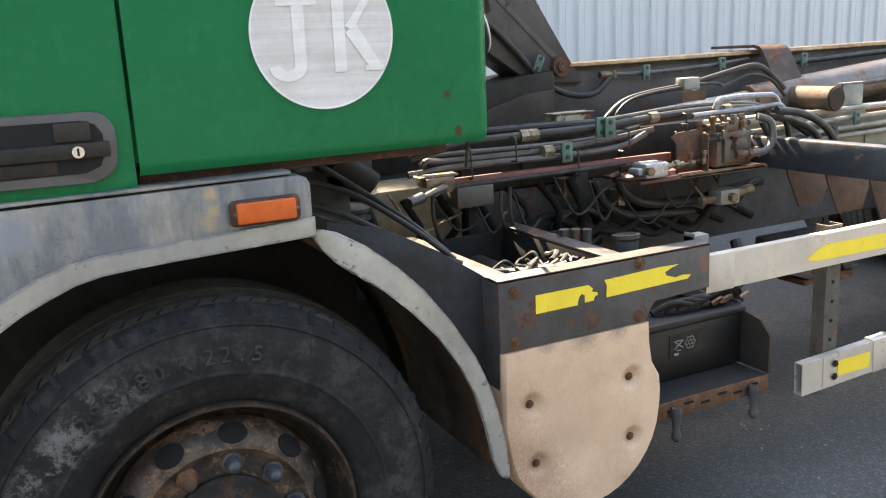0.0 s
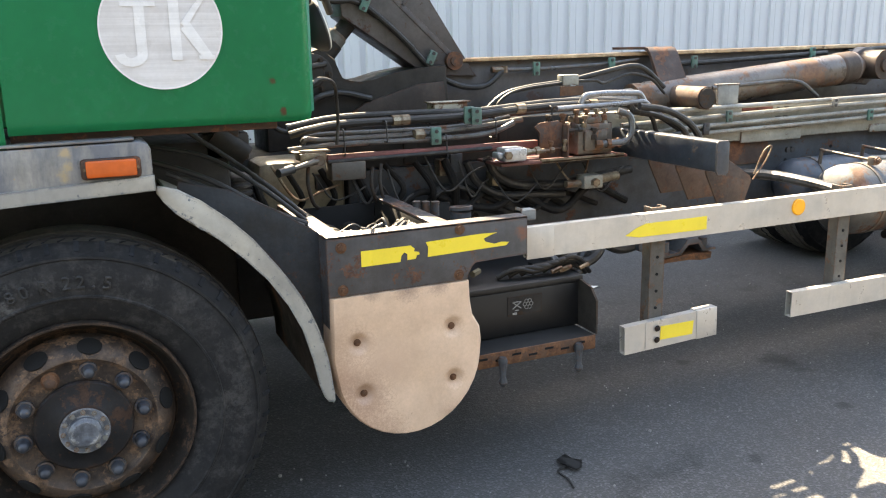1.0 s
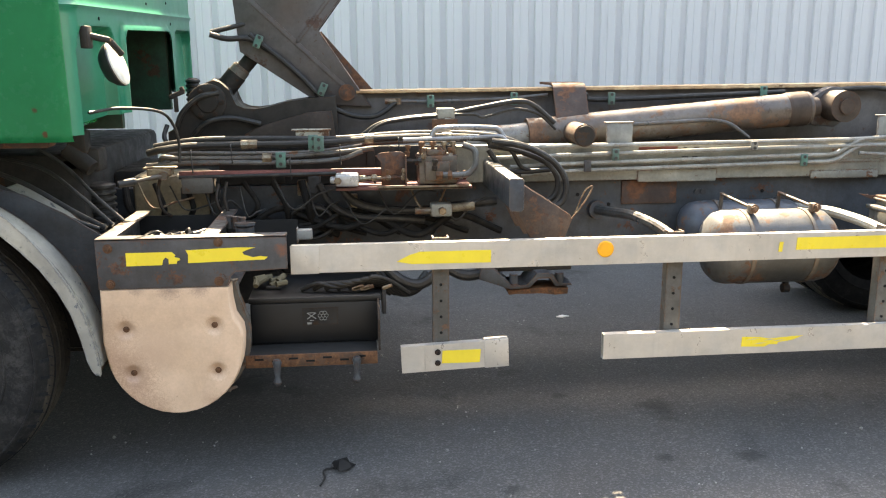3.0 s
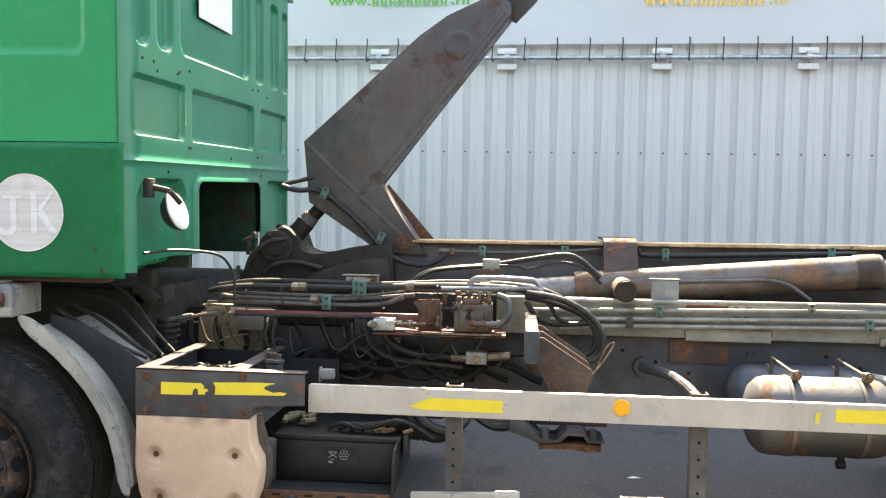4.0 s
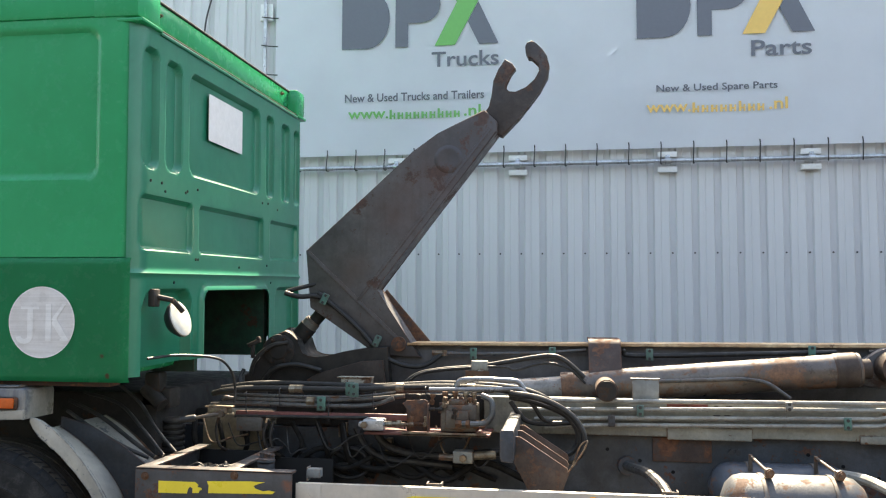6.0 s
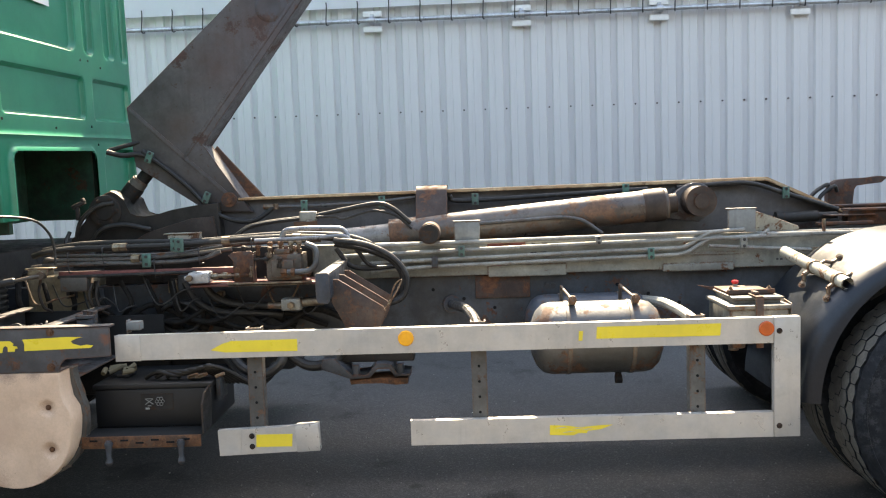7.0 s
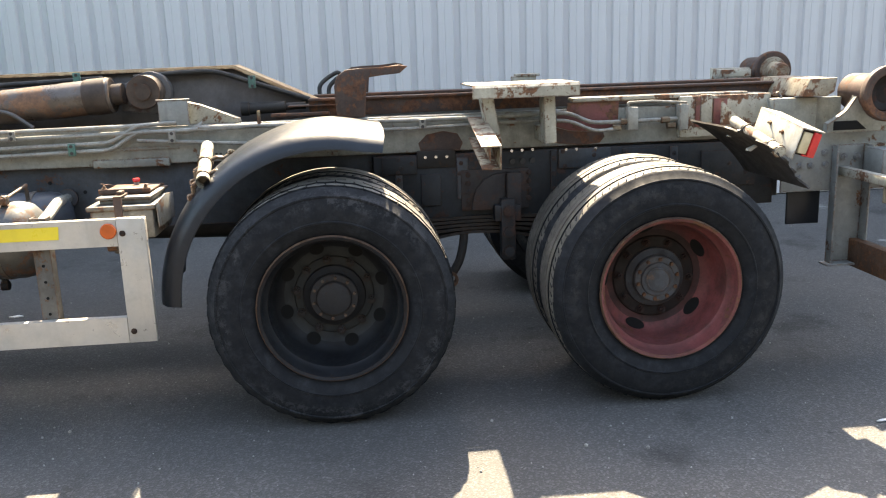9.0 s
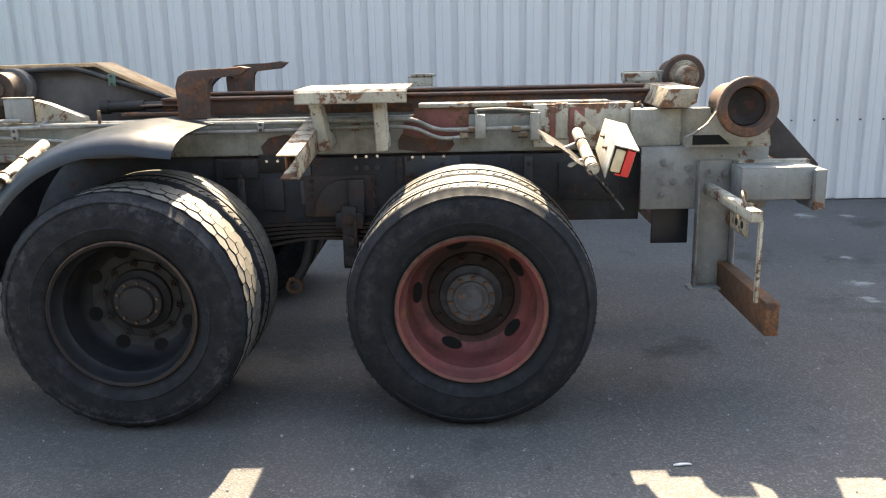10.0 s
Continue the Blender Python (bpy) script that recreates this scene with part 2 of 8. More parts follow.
M_ARM = worn("grey_arm_paint", (0.094, 0.089, 0.090), (0.066, 0.062, 0.064), rust=0.30, rust_scale=3.2, rough=0.46, rust_light=(0.090, 0.052, 0.043), rust_dark=(0.055, 0.036, 0.031), fine=0.25, spec=0.38, stain_scale=7, stain_edge=(1.35, 3.3, 0.7), stains=((1.84, 1.07, 2.36, 0.16, (0.072, 0.042, 0.038)), (1.62, 1.07, 2.14, 0.13, (0.070, 0.040, 0.036)), (2.05, 1.07, 2.60, 0.14, (0.055, 0.044, 0.044)), (1.38, 1.07, 1.84, 0.09, (0.078, 0.055, 0.048)), (1.95, 1.07, 2.48, 0.10, (0.045, 0.047, 0.055))))
M_HOOK = worn("dark_worn_hook_steel", (0.062, 0.050, 0.046), (0.040, 0.034, 0.033), rust=0.36, rough=0.5, rust_light=(0.11, 0.062, 0.045), rust_dark=(0.035, 0.024, 0.021), spec=0.35)
M_BROWN = worn("brown_rusted_steel", (0.085, 0.056, 0.046), (0.058, 0.042, 0.037), rust=0.46, rough=0.7, rust_light=(0.17, 0.075, 0.04), rust_dark=(0.045, 0.026, 0.020), spec=0.25)
M_RUST = worn("bare_rust", (0.120, 0.068, 0.044), (0.075, 0.045, 0.031), rust=0.5, rough=0.8, rust_light=(0.19, 0.090, 0.046), rust_dark=(0.055, 0.028, 0.018), spec=0.20)
M_BEAMTOP = worn("rusty_beam_top", (0.52, 0.38, 0.22), (0.36, 0.21, 0.10), rust=0.22, rough=0.6, fine=0.2)
M_RED = worn("red_primer", (0.19, 0.055, 0.05), (0.14, 0.045, 0.04), rust=0.35, rough=0.6)
M_ALU = worn("weathered_aluminium", (0.52, 0.485, 0.44), (0.45, 0.425, 0.39), rust=0.0, rough=0.42, metal=0.45, dirt=0.14, fine=0.07, relief=0.03)
M_FENDER = worn("peeling_fender_paint", (0.27, 0.255, 0.225), (0.115, 0.122, 0.135), rust=0.13, rough=0.38, dirt=0.35, rust_light=(0.34, 0.24, 0.13), rust_dark=(0.22, 0.15, 0.09), fine=0.20, patch=4.5, stretch=(1.6, 1, 0.45), relief=0.04, edge=0.3, stains=((0.035, -0.095, 1.265, 0.018, (0.33, 0.24, 0.13)), (0.040, -0.095, 1.235, 0.020, (0.33, 0.25, 0.14)), (0.030, -0.095, 1.205, 0.022, (0.31, 0.24, 0.14)), (0.053, -0.097, 1.248, 0.006, (0.70, 0.70, 0.70)), (-0.33, -0.09, 1.23, 0.05, (0.17, 0.18, 0.20))))
M_MUDLIP = worn("pale_mudguard_edge", (0.345, 0.32, 0.27), (0.25, 0.24, 0.215), rust=0.28, rust_scale=9, rough=0.45, dirt=0.18, rust_light=(0.13, 0.145, 0.165), rust_dark=(0.05, 0.055, 0.062), fine=0.10, relief=0.04)
M_BOX = worn("dark_grey_box_steel", (0.076, 0.074, 0.075), (0.050, 0.049, 0.051), rust=0.34, rough=0.45, fine=0.22, rust_light=(0.15, 0.068, 0.038), rust_dark=(0.048, 0.030, 0.024), stains=((0.77, -0.024, 0.785, 0.016, (0.16, 0.055, 0.03)), (0.77, -0.024, 0.92, 0.016, (0.16, 0.055, 0.03)), (1.165, -0.024, 0.785, 0.026, (0.17, 0.06, 0.03)), (1.40, -0.024, 0.90, 0.03, (0.15, 0.06, 0.035))), spec=0.35)
M_BEIGE = worn("beige_plastic_guard", (0.66, 0.455, 0.32), (0.58, 0.395, 0.27), rust=0.05, rust_scale=5, rough=0.55, dirt=0.06, edge=0.0, relief=0.05, fine=0.14, rust_light=(0.30, 0.19, 0.12), rust_dark=(0.22, 0.13, 0.08), stain_scale=150, stain_edge=(1.45, 2.9, 0.8), stains=((0.81, -0.03, 0.600, 0.050, (0.33, 0.20, 0.13)), (1.137, -0.03, 0.612, 0.036, (0.36, 0.23, 0.15)), (0.825, -0.03, 0.430, 0.075, (0.19, 0.105, 0.070)), (1.14, -0.03, 0.43, 0.036, (0.36, 0.22, 0.14)), (0.74, -0.03, 0.49, 0.10, (0.34, 0.19, 0.12)), (0.73, -0.03, 0.62, 0.08, (0.42, 0.27, 0.18)), (0.80, -0.03, 0.33, 0.11, (0.34, 0.19, 0.125)), (0.90, -0.03, 0.27, 0.07, (0.33, 0.20, 0.13)), (0.90, -0.03, 0.52, 0.10, (0.50, 0.33, 0.23)), (0.98, -0.03, 0.768, 0.045, (0.15, 0.10, 0.085)), (1.09, -0.03, 0.766, 0.035, (0.18, 0.12, 0.10)), (0.86, -0.03, 0.77, 0.03, (0.20, 0.14, 0.11)), (1.12, -0.03, 0.31, 0.04, (0.38, 0.24, 0.16))))
M_TANK = worn("blue_grey_air_tank", (0.056, 0.061, 0.067), (0.036, 0.039, 0.040), rust=0.34, rust_scale=7, rough=0.56, metal=0.0, fine=0.32, dirt=0.6, grime=(0.032, 0.028, 0.021), relief=0.25, rust_light=(0.12, 0.062, 0.038), stains=((3.25, 0.2, 0.88, 0.05, (0.125, 0.060, 0.036)), (3.76, 0.2, 0.87, 0.045, (0.115, 0.055, 0.034)), (3.25, 0.5, 0.93, 0.05, (0.125, 0.060, 0.036)), (3.36, 0.17, 0.70, 0.04, (0.10, 0.05, 0.032))))
M_RAMTUBE = worn("silver_grey_ram_tube", (0.30, 0.295, 0.28), (0.21, 0.20, 0.185), rust=0.20, rust_scale=5, rough=0.34, rust_light=(0.25, 0.12, 0.06), fine=0.2)
M_CYL = worn("grey_ram_paint", (0.150, 0.132, 0.114), (0.092, 0.070, 0.056), rust=0.43, rust_scale=5.0, rough=0.38, rust_light=(0.185, 0.098, 0.056), rust_dark=(0.075, 0.042, 0.030), fine=0.25, stain_scale=9, stain_edge=(1.6, 2.7, 0.92), stains=((3.55, 0.86, 1.30, 0.10, (0.060, 0.042, 0.034)), (3.68, 0.86, 1.33, 0.13, (0.055, 0.040, 0.033)), (3.82, 0.86, 1.34, 0.16, (0.055, 0.040, 0.033)), (3.95, 0.86, 1.35, 0.16, (0.055, 0.040, 0.033)), (3.30, 0.87, 1.24, 0.07, (0.075, 0.050, 0.038))))
M_CYLEND = worn("dark_brown_ram_end", (0.070, 0.052, 0.043), (0.038, 0.030, 0.026), rust=0.3, rough=0.55, rust_light=(0.10, 0.05, 0.032), fine=0.3, spec=0.18)
M_PIPE = worn("grey_steel_pipe", (0.115, 0.12, 0.12), (0.075, 0.078, 0.078), rust=0.2, rough=0.38, metal=0.4)
M_BRIGHT = worn("bright_bent_pipe", (0.27, 0.275, 0.285), (0.20, 0.205, 0.21), rust=0.08, rough=0.32, metal=0.6)
M_PALEPIPE = worn("cream_painted_pipe", (0.29, 0.285, 0.25), (0.22, 0.22, 0.20), rust=0.15, rough=0.45)
M_FITTING = worn("yellowed_steel_fitting", (0.27, 0.225, 0.155), (0.13, 0.10, 0.07), rust=0.36, rust_scale=12, rough=0.4, metal=0.5, patch=12)
M_CAP = worn("blue_grey_hub_cap", (0.16, 0.18, 0.21), (0.05, 0.055, 0.065), rust=0.30, rust_scale=16, rough=0.4, rust_light=(0.42, 0.42, 0.41), rust_dark=(0.03, 0.03, 0.03), patch=9)
M_LINER = worn("stained_mudguard_liner", (0.085, 0.062, 0.046), (0.045, 0.035, 0.028), rust=0.40, rust_scale=4, rough=0.8, rust_light=(0.15, 0.075, 0.04), edge=0.0, spec=0.20)
M_STICKER = worn("worn_white_sticker", (0.60, 0.585, 0.575), (0.52, 0.50, 0.49), rust=0.0, rough=0.4, dirt=0.22, fine=0.1, relief=0.02, stretch=(0.3, 1, 14), patch=5, grime=(0.35, 0.30, 0.27))
M_HANGER = worn("dark_rusted_hanger_steel", (0.046, 0.040, 0.038), (0.033, 0.031, 0.032), rust=0.40, rust_scale=9, rough=0.65, rust_light=(0.085, 0.050, 0.038), rust_dark=(0.028, 0.020, 0.018), spec=0.2)
M_TORN = worn("scuffed_black_fender_sheet", (0.034, 0.030, 0.028), (0.048, 0.041, 0.036), rust=0.28, rust_scale=5, rough=0.6, rust_light=(0.060, 0.038, 0.028), rust_dark=(0.022, 0.016, 0.014), edge=0.0, spec=0.25)
M_GUSSET = worn("brown_grey_gusset_rust", (0.092, 0.064, 0.050), (0.056, 0.047, 0.045), rust=0.42, rust_scale=9, rough=0.75, rust_light=(0.135, 0.074, 0.048), rust_dark=(0.046, 0.030, 0.024), spec=0.2)
M_WEB = worn("rusty_chassis_web", (0.030, 0.035, 0.040), (0.022, 0.024, 0.026), rust=0.36, rust_scale=4.5, rough=0.55, rust_light=(0.085, 0.046, 0.034), rust_dark=(0.026, 0.018, 0.016), spec=0.20)
M_POST = worn("grey_guard_post", (0.105, 0.098, 0.086), (0.072, 0.066, 0.058), rust=0.33, rust_scale=14, rough=0.6, rust_light=(0.16, 0.085, 0.05))
M_BLUEARM = worn("blue_black_arm_paint", (0.020, 0.026, 0.036), (0.036, 0.044, 0.056), rust=0.24, rust_scale=16, rough=0.45, rust_light=(0.13, 0.10, 0.075), rust_dark=(0.07, 0.038, 0.025), patch=6, fine=0.3)
M_PLAINWALL = plain("plain_dark_wall", (0.040, 0.046, 0.052), 0.9, vary=0.3, scale=0.6)
M_SILL = worn("rust_flaked_sill", (0.075, 0.045, 0.034), (0.040, 0.028, 0.023), rust=0.42, rust_scale=10, rough=0.8, rust_light=(0.17, 0.075, 0.045), spec=0.20)
# cab green made much darker: the tunnel's shade is in the colour, with grime
M_TUNNEL = worn("shaded_grimy_tunnel_green", (0.020, 0.085, 0.052), (0.024, 0.050, 0.034), rust=0.22, rough=0.6, dirt=0.6, rust_light=(0.07, 0.05, 0.03), spec=0.2)
# black rubber and plastic; in hollows it is shade put into the colour
M_MATTBLACK = plain("matt_black_and_shade", (0.007, 0.007, 0.007), 0.95)
M_VALVE = worn("stained_steel_valve", (0.125, 0.108, 0.090), (0.070, 0.058, 0.048), rust=0.36, rust_scale=12, rough=0.45, metal=0.3, patch=8)
M_BATTERY = plain("battery_black", (0.006, 0.0065, 0.0075), 0.5, vary=0.4, scale=9)
M_HOUSING = worn("stained_grey_cream_paint", (0.185, 0.180, 0.158), (0.120, 0.116, 0.102), rust=0.36, rust_scale=11, rough=0.55, dirt=0.8, fine=0.3, patch=5, rust_light=(0.15, 0.08, 0.05))
M_PALEGREY = worn("pale_blue_grey_paint", (0.215, 0.225, 0.215), (0.165, 0.175, 0.17), rust=0.25, rough=0.5, fine=0.2)
M_STEPARM = worn("rusted_cream_arm", (0.34, 0.30, 0.22), (0.18, 0.13, 0.09), rust=0.47, rust_scale=12, rough=0.6)
M_TANKB = worn("dark_blue_air_tank", (0.050, 0.062, 0.080), (0.035, 0.042, 0.052), rust=0.33, rust_scale=6, rough=0.46, fine=0.2)
M_BOLTGREY = plain("dull_zinc_bolt", (0.15, 0.155, 0.155), 0.5, vary=0.5, scale=40)
M_BEZEL = plain("grey_bezel_plastic", (0.072, 0.068, 0.066), 0.5)
M_MONO = worn("worn_monogram_print", (0.70, 0.69, 0.68), (0.62, 0.61, 0.60), rust=0.0, rough=0.4, dirt=0.15, fine=0.1, relief=0.02, stretch=(0.3, 1, 14), patch=5, grime=(0.45, 0.42, 0.40))
M_LAMPWHITE = worn("scratched_white_sheet", (0.40, 0.39, 0.35), (0.32, 0.31, 0.27), rust=0.18, rust_scale=16, rough=0.5, dirt=0.35, fine=0.2)
M_LAMPCREAM = plain("yellowed_lamp_lens", (0.50, 0.42, 0.27), 0.3)
M_HOLE = plain("open_hole_black", (0.002, 0.002, 0.002), 1.0)
M_BLACK = plain("black_plastic", (0.018, 0.018, 0.019), 0.5)
M_DARK = worn("oily_black_steel", (0.022, 0.021, 0.020), (0.034, 0.031, 0.028), rust=0.25, rough=0.6, rust_light=(0.07, 0.04, 0.025), rust_dark=(0.03, 0.018, 0.012), spec=0.20)
# darker copy of the hose rubber: engine bay shade put into the colour
M_BAYHOSE = rubber("shaded_bay_hose", (0.010, 0.0095, 0.009), (0.030, 0.027, 0.023), 0.75, 0.18)
M_HOSE = rubber("black_hose_rubber", (0.017, 0.0165, 0.016), (0.060, 0.056, 0.050), 0.5, 0.35)
M_TYRE = rubber("tyre_rubber", (0.008, 0.0095, 0.012), (0.028, 0.031, 0.036), 0.8, 0.25)
M_TYREA = rubber("front_axle_twin_rubber", (0.008, 0.0095, 0.012), (0.022, 0.025, 0.030), 0.8, 0.25, 14, ring=(5.0, 0.503, 0.40, 0.50, (0.040, 0.042, 0.046)))
M_TYREB = rubber("rear_axle_twin_rubber", (0.007, 0.0085, 0.011), (0.018, 0.021, 0.026), 0.8, 0.25, 14, ring=(6.4, 0.503, 0.38, 0.46, (0.028, 0.029, 0.030)))
M_MARK = rubber("pale_worn_lettering", (0.030, 0.030, 0.030), (0.085, 0.083, 0.080), 0.8, 0.2)
M_TYREF = rubber("scuffed_tyre_rubber", (0.012, 0.012, 0.0125), (0.046, 0.044, 0.042), 0.75, 0.25, 16, ring=(0.0, 0.505, 0.355, 0.480, (0.115, 0.112, 0.108)), lopsided=True)
M_TREADA = rubber("pale_dusty_tread_blocks", (0.110, 0.101, 0.087), (0.190, 0.174, 0.148), 0.65, 0.4)
M_TREAD = rubber("dusty_tread_rubber", (0.080, 0.073, 0.062), (0.155, 0.140, 0.118), 0.65, 0.4)
M_TREADF = rubber("brown_dusty_tread", (0.055, 0.048, 0.040), (0.105, 0.090, 0.073), 0.9, 0.2)
M_MUDFLAP = rubber("black_fender_plastic", (0.008, 0.011, 0.016), (0.016, 0.021, 0.029), 0.34, 0.36, 3, sheen_var=0.04)
M_RIMBLACK = worn("black_rim_paint", (0.009, 0.010, 0.012), (0.014, 0.016, 0.019), rust=0.22, rough=0.55, rust_light=(0.06, 0.03, 0.02), rust_dark=(0.014, 0.010, 0.008), spec=0.20)
# red wheel's disc: shade inside the dish is put into a darker red
M_REDSHADE = worn("shaded_grimy_red_disc", (0.075, 0.030, 0.029), (0.030, 0.018, 0.018), rust=0.30, rough=0.65, dirt=0.9, rust_light=(0.06, 0.030, 0.022), spec=0.22)
# drum and nuts: dish shade put into the colour; also grease on the roller
M_GREASESHADE = worn("grease_and_shade_black", (0.026, 0.020, 0.020), (0.015, 0.013, 0.013), rust=0.30, rough=0.7, dirt=0.6, rust_light=(0.055, 0.028, 0.022), rust_dark=(0.020, 0.013, 0.012), spec=0.2)
M_RIMEDGE = worn("tan_rusted_rim_edge", (0.115, 0.070, 0.050), (0.066, 0.043, 0.034), rust=0.4, rough=0.7, rust_light=(0.15, 0.095, 0.065), spec=0.2)
M_RIMDARK = worn("rust_black_front_rim", (0.022, 0.018, 0.015), (0.013, 0.011, 0.010), rust=0.40, rust_scale=14, rough=0.7, rust_light=(0.095, 0.058, 0.038), rust_dark=(0.025, 0.017, 0.013), spec=0.15)
M_DUSTDISC = worn("dusty_blue_black_disc", (0.022, 0.026, 0.029), (0.034, 0.039, 0.040), rust=0.25, rough=0.6, dirt=0.3, rust_light=(0.055, 0.040, 0.030), rust_dark=(0.014, 0.011, 0.010), spec=0.25)
# dark marks at the upper left: shade of the dish put into the red
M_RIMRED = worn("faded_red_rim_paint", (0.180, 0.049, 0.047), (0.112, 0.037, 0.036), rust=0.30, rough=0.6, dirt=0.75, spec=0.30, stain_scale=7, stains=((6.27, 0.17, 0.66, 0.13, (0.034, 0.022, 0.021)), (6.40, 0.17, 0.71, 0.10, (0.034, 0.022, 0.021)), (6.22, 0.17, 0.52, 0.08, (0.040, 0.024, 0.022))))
M_RIMRUST = worn("rusty_front_rim", (0.092, 0.062, 0.045), (0.028, 0.022, 0.019), rust=0.43, rust_scale=20, rough=0.55, rust_light=(0.21, 0.128, 0.080), rust_dark=(0.022, 0.016, 0.013), fine=0.7, patch=9, spec=0.3)
M_HUBR = worn("blue_grey_rear_hub", (0.070, 0.079, 0.090), (0.036, 0.040, 0.046), rust=0.30, rust_scale=14, rough=0.5, rust_light=(0.13, 0.09, 0.07), rust_dark=(0.03, 0.024, 0.02), patch=8, spec=0.3)
M_HUBA = worn("grey_black_hub", (0.026, 0.028, 0.032), (0.016, 0.017, 0.019), rust=0.25, rough=0.55, rust_light=(0.05, 0.032, 0.024), rust_dark=(0.02, 0.014, 0.011), spec=0.25)
M_HUB = worn("black_hub_paint", (0.017, 0.017, 0.018), (0.011, 0.011, 0.012), rust=0.42, rough=0.6, rust_light=(0.07, 0.038, 0.025), rust_dark=(0.02, 0.014, 0.011), spec=0.20)
M_YELLOW = worn("yellow_tape", (0.80, 0.60, 0.045), (0.76, 0.56, 0.045), rust=0.0, rough=0.4, dirt=0.08, fine=0.05, relief=0.03)
M_ORANGE = plain("orange_lens", (0.50, 0.085, 0.012), 0.25)
M_AMBER = plain("amber_reflector", (0.95, 0.38, 0.02), 0.25)
M_REDLENS = plain("red_lens", (0.55, 0.03, 0.03), 0.25)
M_TEAL = worn("teal_clamp_plastic", (0.055, 0.17, 0.135), (0.06, 0.11, 0.095), rust=0.2, rough=0.5, rust_light=(0.16, 0.17, 0.15), rust_dark=(0.03, 0.03, 0.03))
M_PRINT = plain("dulled_white_print", (0.22, 0.22, 0.21), 0.6, vary=0.3, scale=60)
M_WHITE = plain("white_paint", (0.66, 0.65, 0.63), 0.45, vary=0.06)
M_BANNER = plain("banner_vinyl", (0.85, 0.86, 0.875), 0.5, vary=0.03, scale=1.5)
M_INK = plain("grey_banner_ink", (0.105, 0.11, 0.13), 0.5, vary=0.04)
M_INKG = plain("green_banner_ink", (0.11, 0.36, 0.085), 0.5, vary=0.04)
M_INKY = plain("amber_banner_ink", (0.70, 0.43, 0.11), 0.5, vary=0.04)
M_GALV = worn("galvanised_tube", (0.50, 0.51, 0.52), (0.42, 0.43, 0.44), rust=0.05, rough=0.4, metal=0.6)
M_BEIGEWALL = plain("beige_lintel_paint", (0.46, 0.42, 0.35), 0.6)
M_CHROME = plain("bright_steel", (0.62, 0.61, 0.60), 0.25, 0.9)
M_GLASS = plain("lamp_glass", (0.55, 0.54, 0.48), 0.12)

# ---- building helpers ----
ORIGIN = {}


def thing(name, at, label, category, kind="", group=""):
    ob = new(name)
    ob.location = at
    ORIGIN[ob.name] = Vector(at)
    return tagged(ob, label, category, group, kind)


def part(name, bm, mat, parent, label="", smooth=True, kind=""):
    """Links a bmesh in world coordinates as one mesh under a thing or a part."""
    at = ORIGIN[parent.name] if parent else Vector((0, 0, 0))
    bmesh.ops.translate(bm, verts=bm.verts, vec=-at)
    bmesh.ops.recalc_face_normals(bm, faces=bm.faces)
    me = bpy.data.meshes.new(name)
    bm.to_mesh(me)
    bm.free()
    mats = mat if isinstance(mat, (list, tuple)) else [mat]
    for m in mats:
        me.materials.append(m)
    if smooth:
        me.shade_smooth()
        me.set_sharp_from_angle(angle=radians(35))
    ob = new(name, me)
    if parent:
        ob.parent = parent
    ORIGIN[ob.name] = at
    if label or kind:
        tagged(ob, label, kind=kind)
    return ob


def box(bm, x0, x1, y0, y1, z0, z1, bevel=0.0, m=None, mi=0):
    r = bmesh.ops.create_cube(bm, size=1.0)
    vs = r["verts"]
    for v in vs:
        v.co = Vector((x0 + (v.co.x + 0.5) * (x1 - x0), y0 + (v.co.y + 0.5) * (y1 - y0), z0 + (v.co.z + 0.5) * (z1 - z0)))
    fs = {f for v in vs for f in v.link_faces}
    if bevel:
        es = list({e for v in vs for e in v.link_edges})
        out = bmesh.ops.bevel(bm, geom=es, offset=bevel, segments=2, affect="EDGES", profile=0.5)
        fs |= set(out["faces"])
        vs = list({v for f in fs if f.is_valid for v in f.verts})
    for f in fs:
        if f.is_valid:
            f.material_index = mi
    if m is not None:
        bmesh.ops.transform(bm, matrix=m, verts=vs)
    return vs


def boxes(*rows, bevel=0.004):
    bm = bmesh.new()
    for r in rows:
        box(bm, *r, bevel=bevel)
    return bm


def rod(bm, a, b, r, r2=None, seg=20, caps=True, mi=0):
    a, b = Vector(a), Vector(b)
    d = b - a
    out = bmesh.ops.create_cone(bm, cap_ends=caps, cap_tris=False, segments=seg, radius1=r, radius2=r if r2 is None else r2, depth=d.length)
    mat = Matrix.Translation((a + b) / 2) @ d.to_track_quat("Z", "Y").to_matrix().to_4x4()
    bmesh.ops.transform(bm, matrix=mat, verts=out["verts"])
    for v in out["verts"]:
        for f in v.link_faces:
            f.material_index = mi
    return out["verts"]


def rounded(points, radius, steps=5):
    """Corner points of a bent tube, its bends rounded."""
    pts = [Vector(p) for p in points]
    out = [pts[0]]
    for a, b, c in zip(pts, pts[1:], pts[2:]):
        u, w = (a - b), (c - b)
        k = min(radius, u.length * 0.48, w.length * 0.48)
        p, q = b + u.normalized() * k, b + w.normalized() * k
        for i in range(steps + 1):
            t = i / steps
            out.append(p * (1 - t) ** 2 + b * (2 * t * (1 - t)) + q * t * t)
    out.append(pts[-1])
    return out


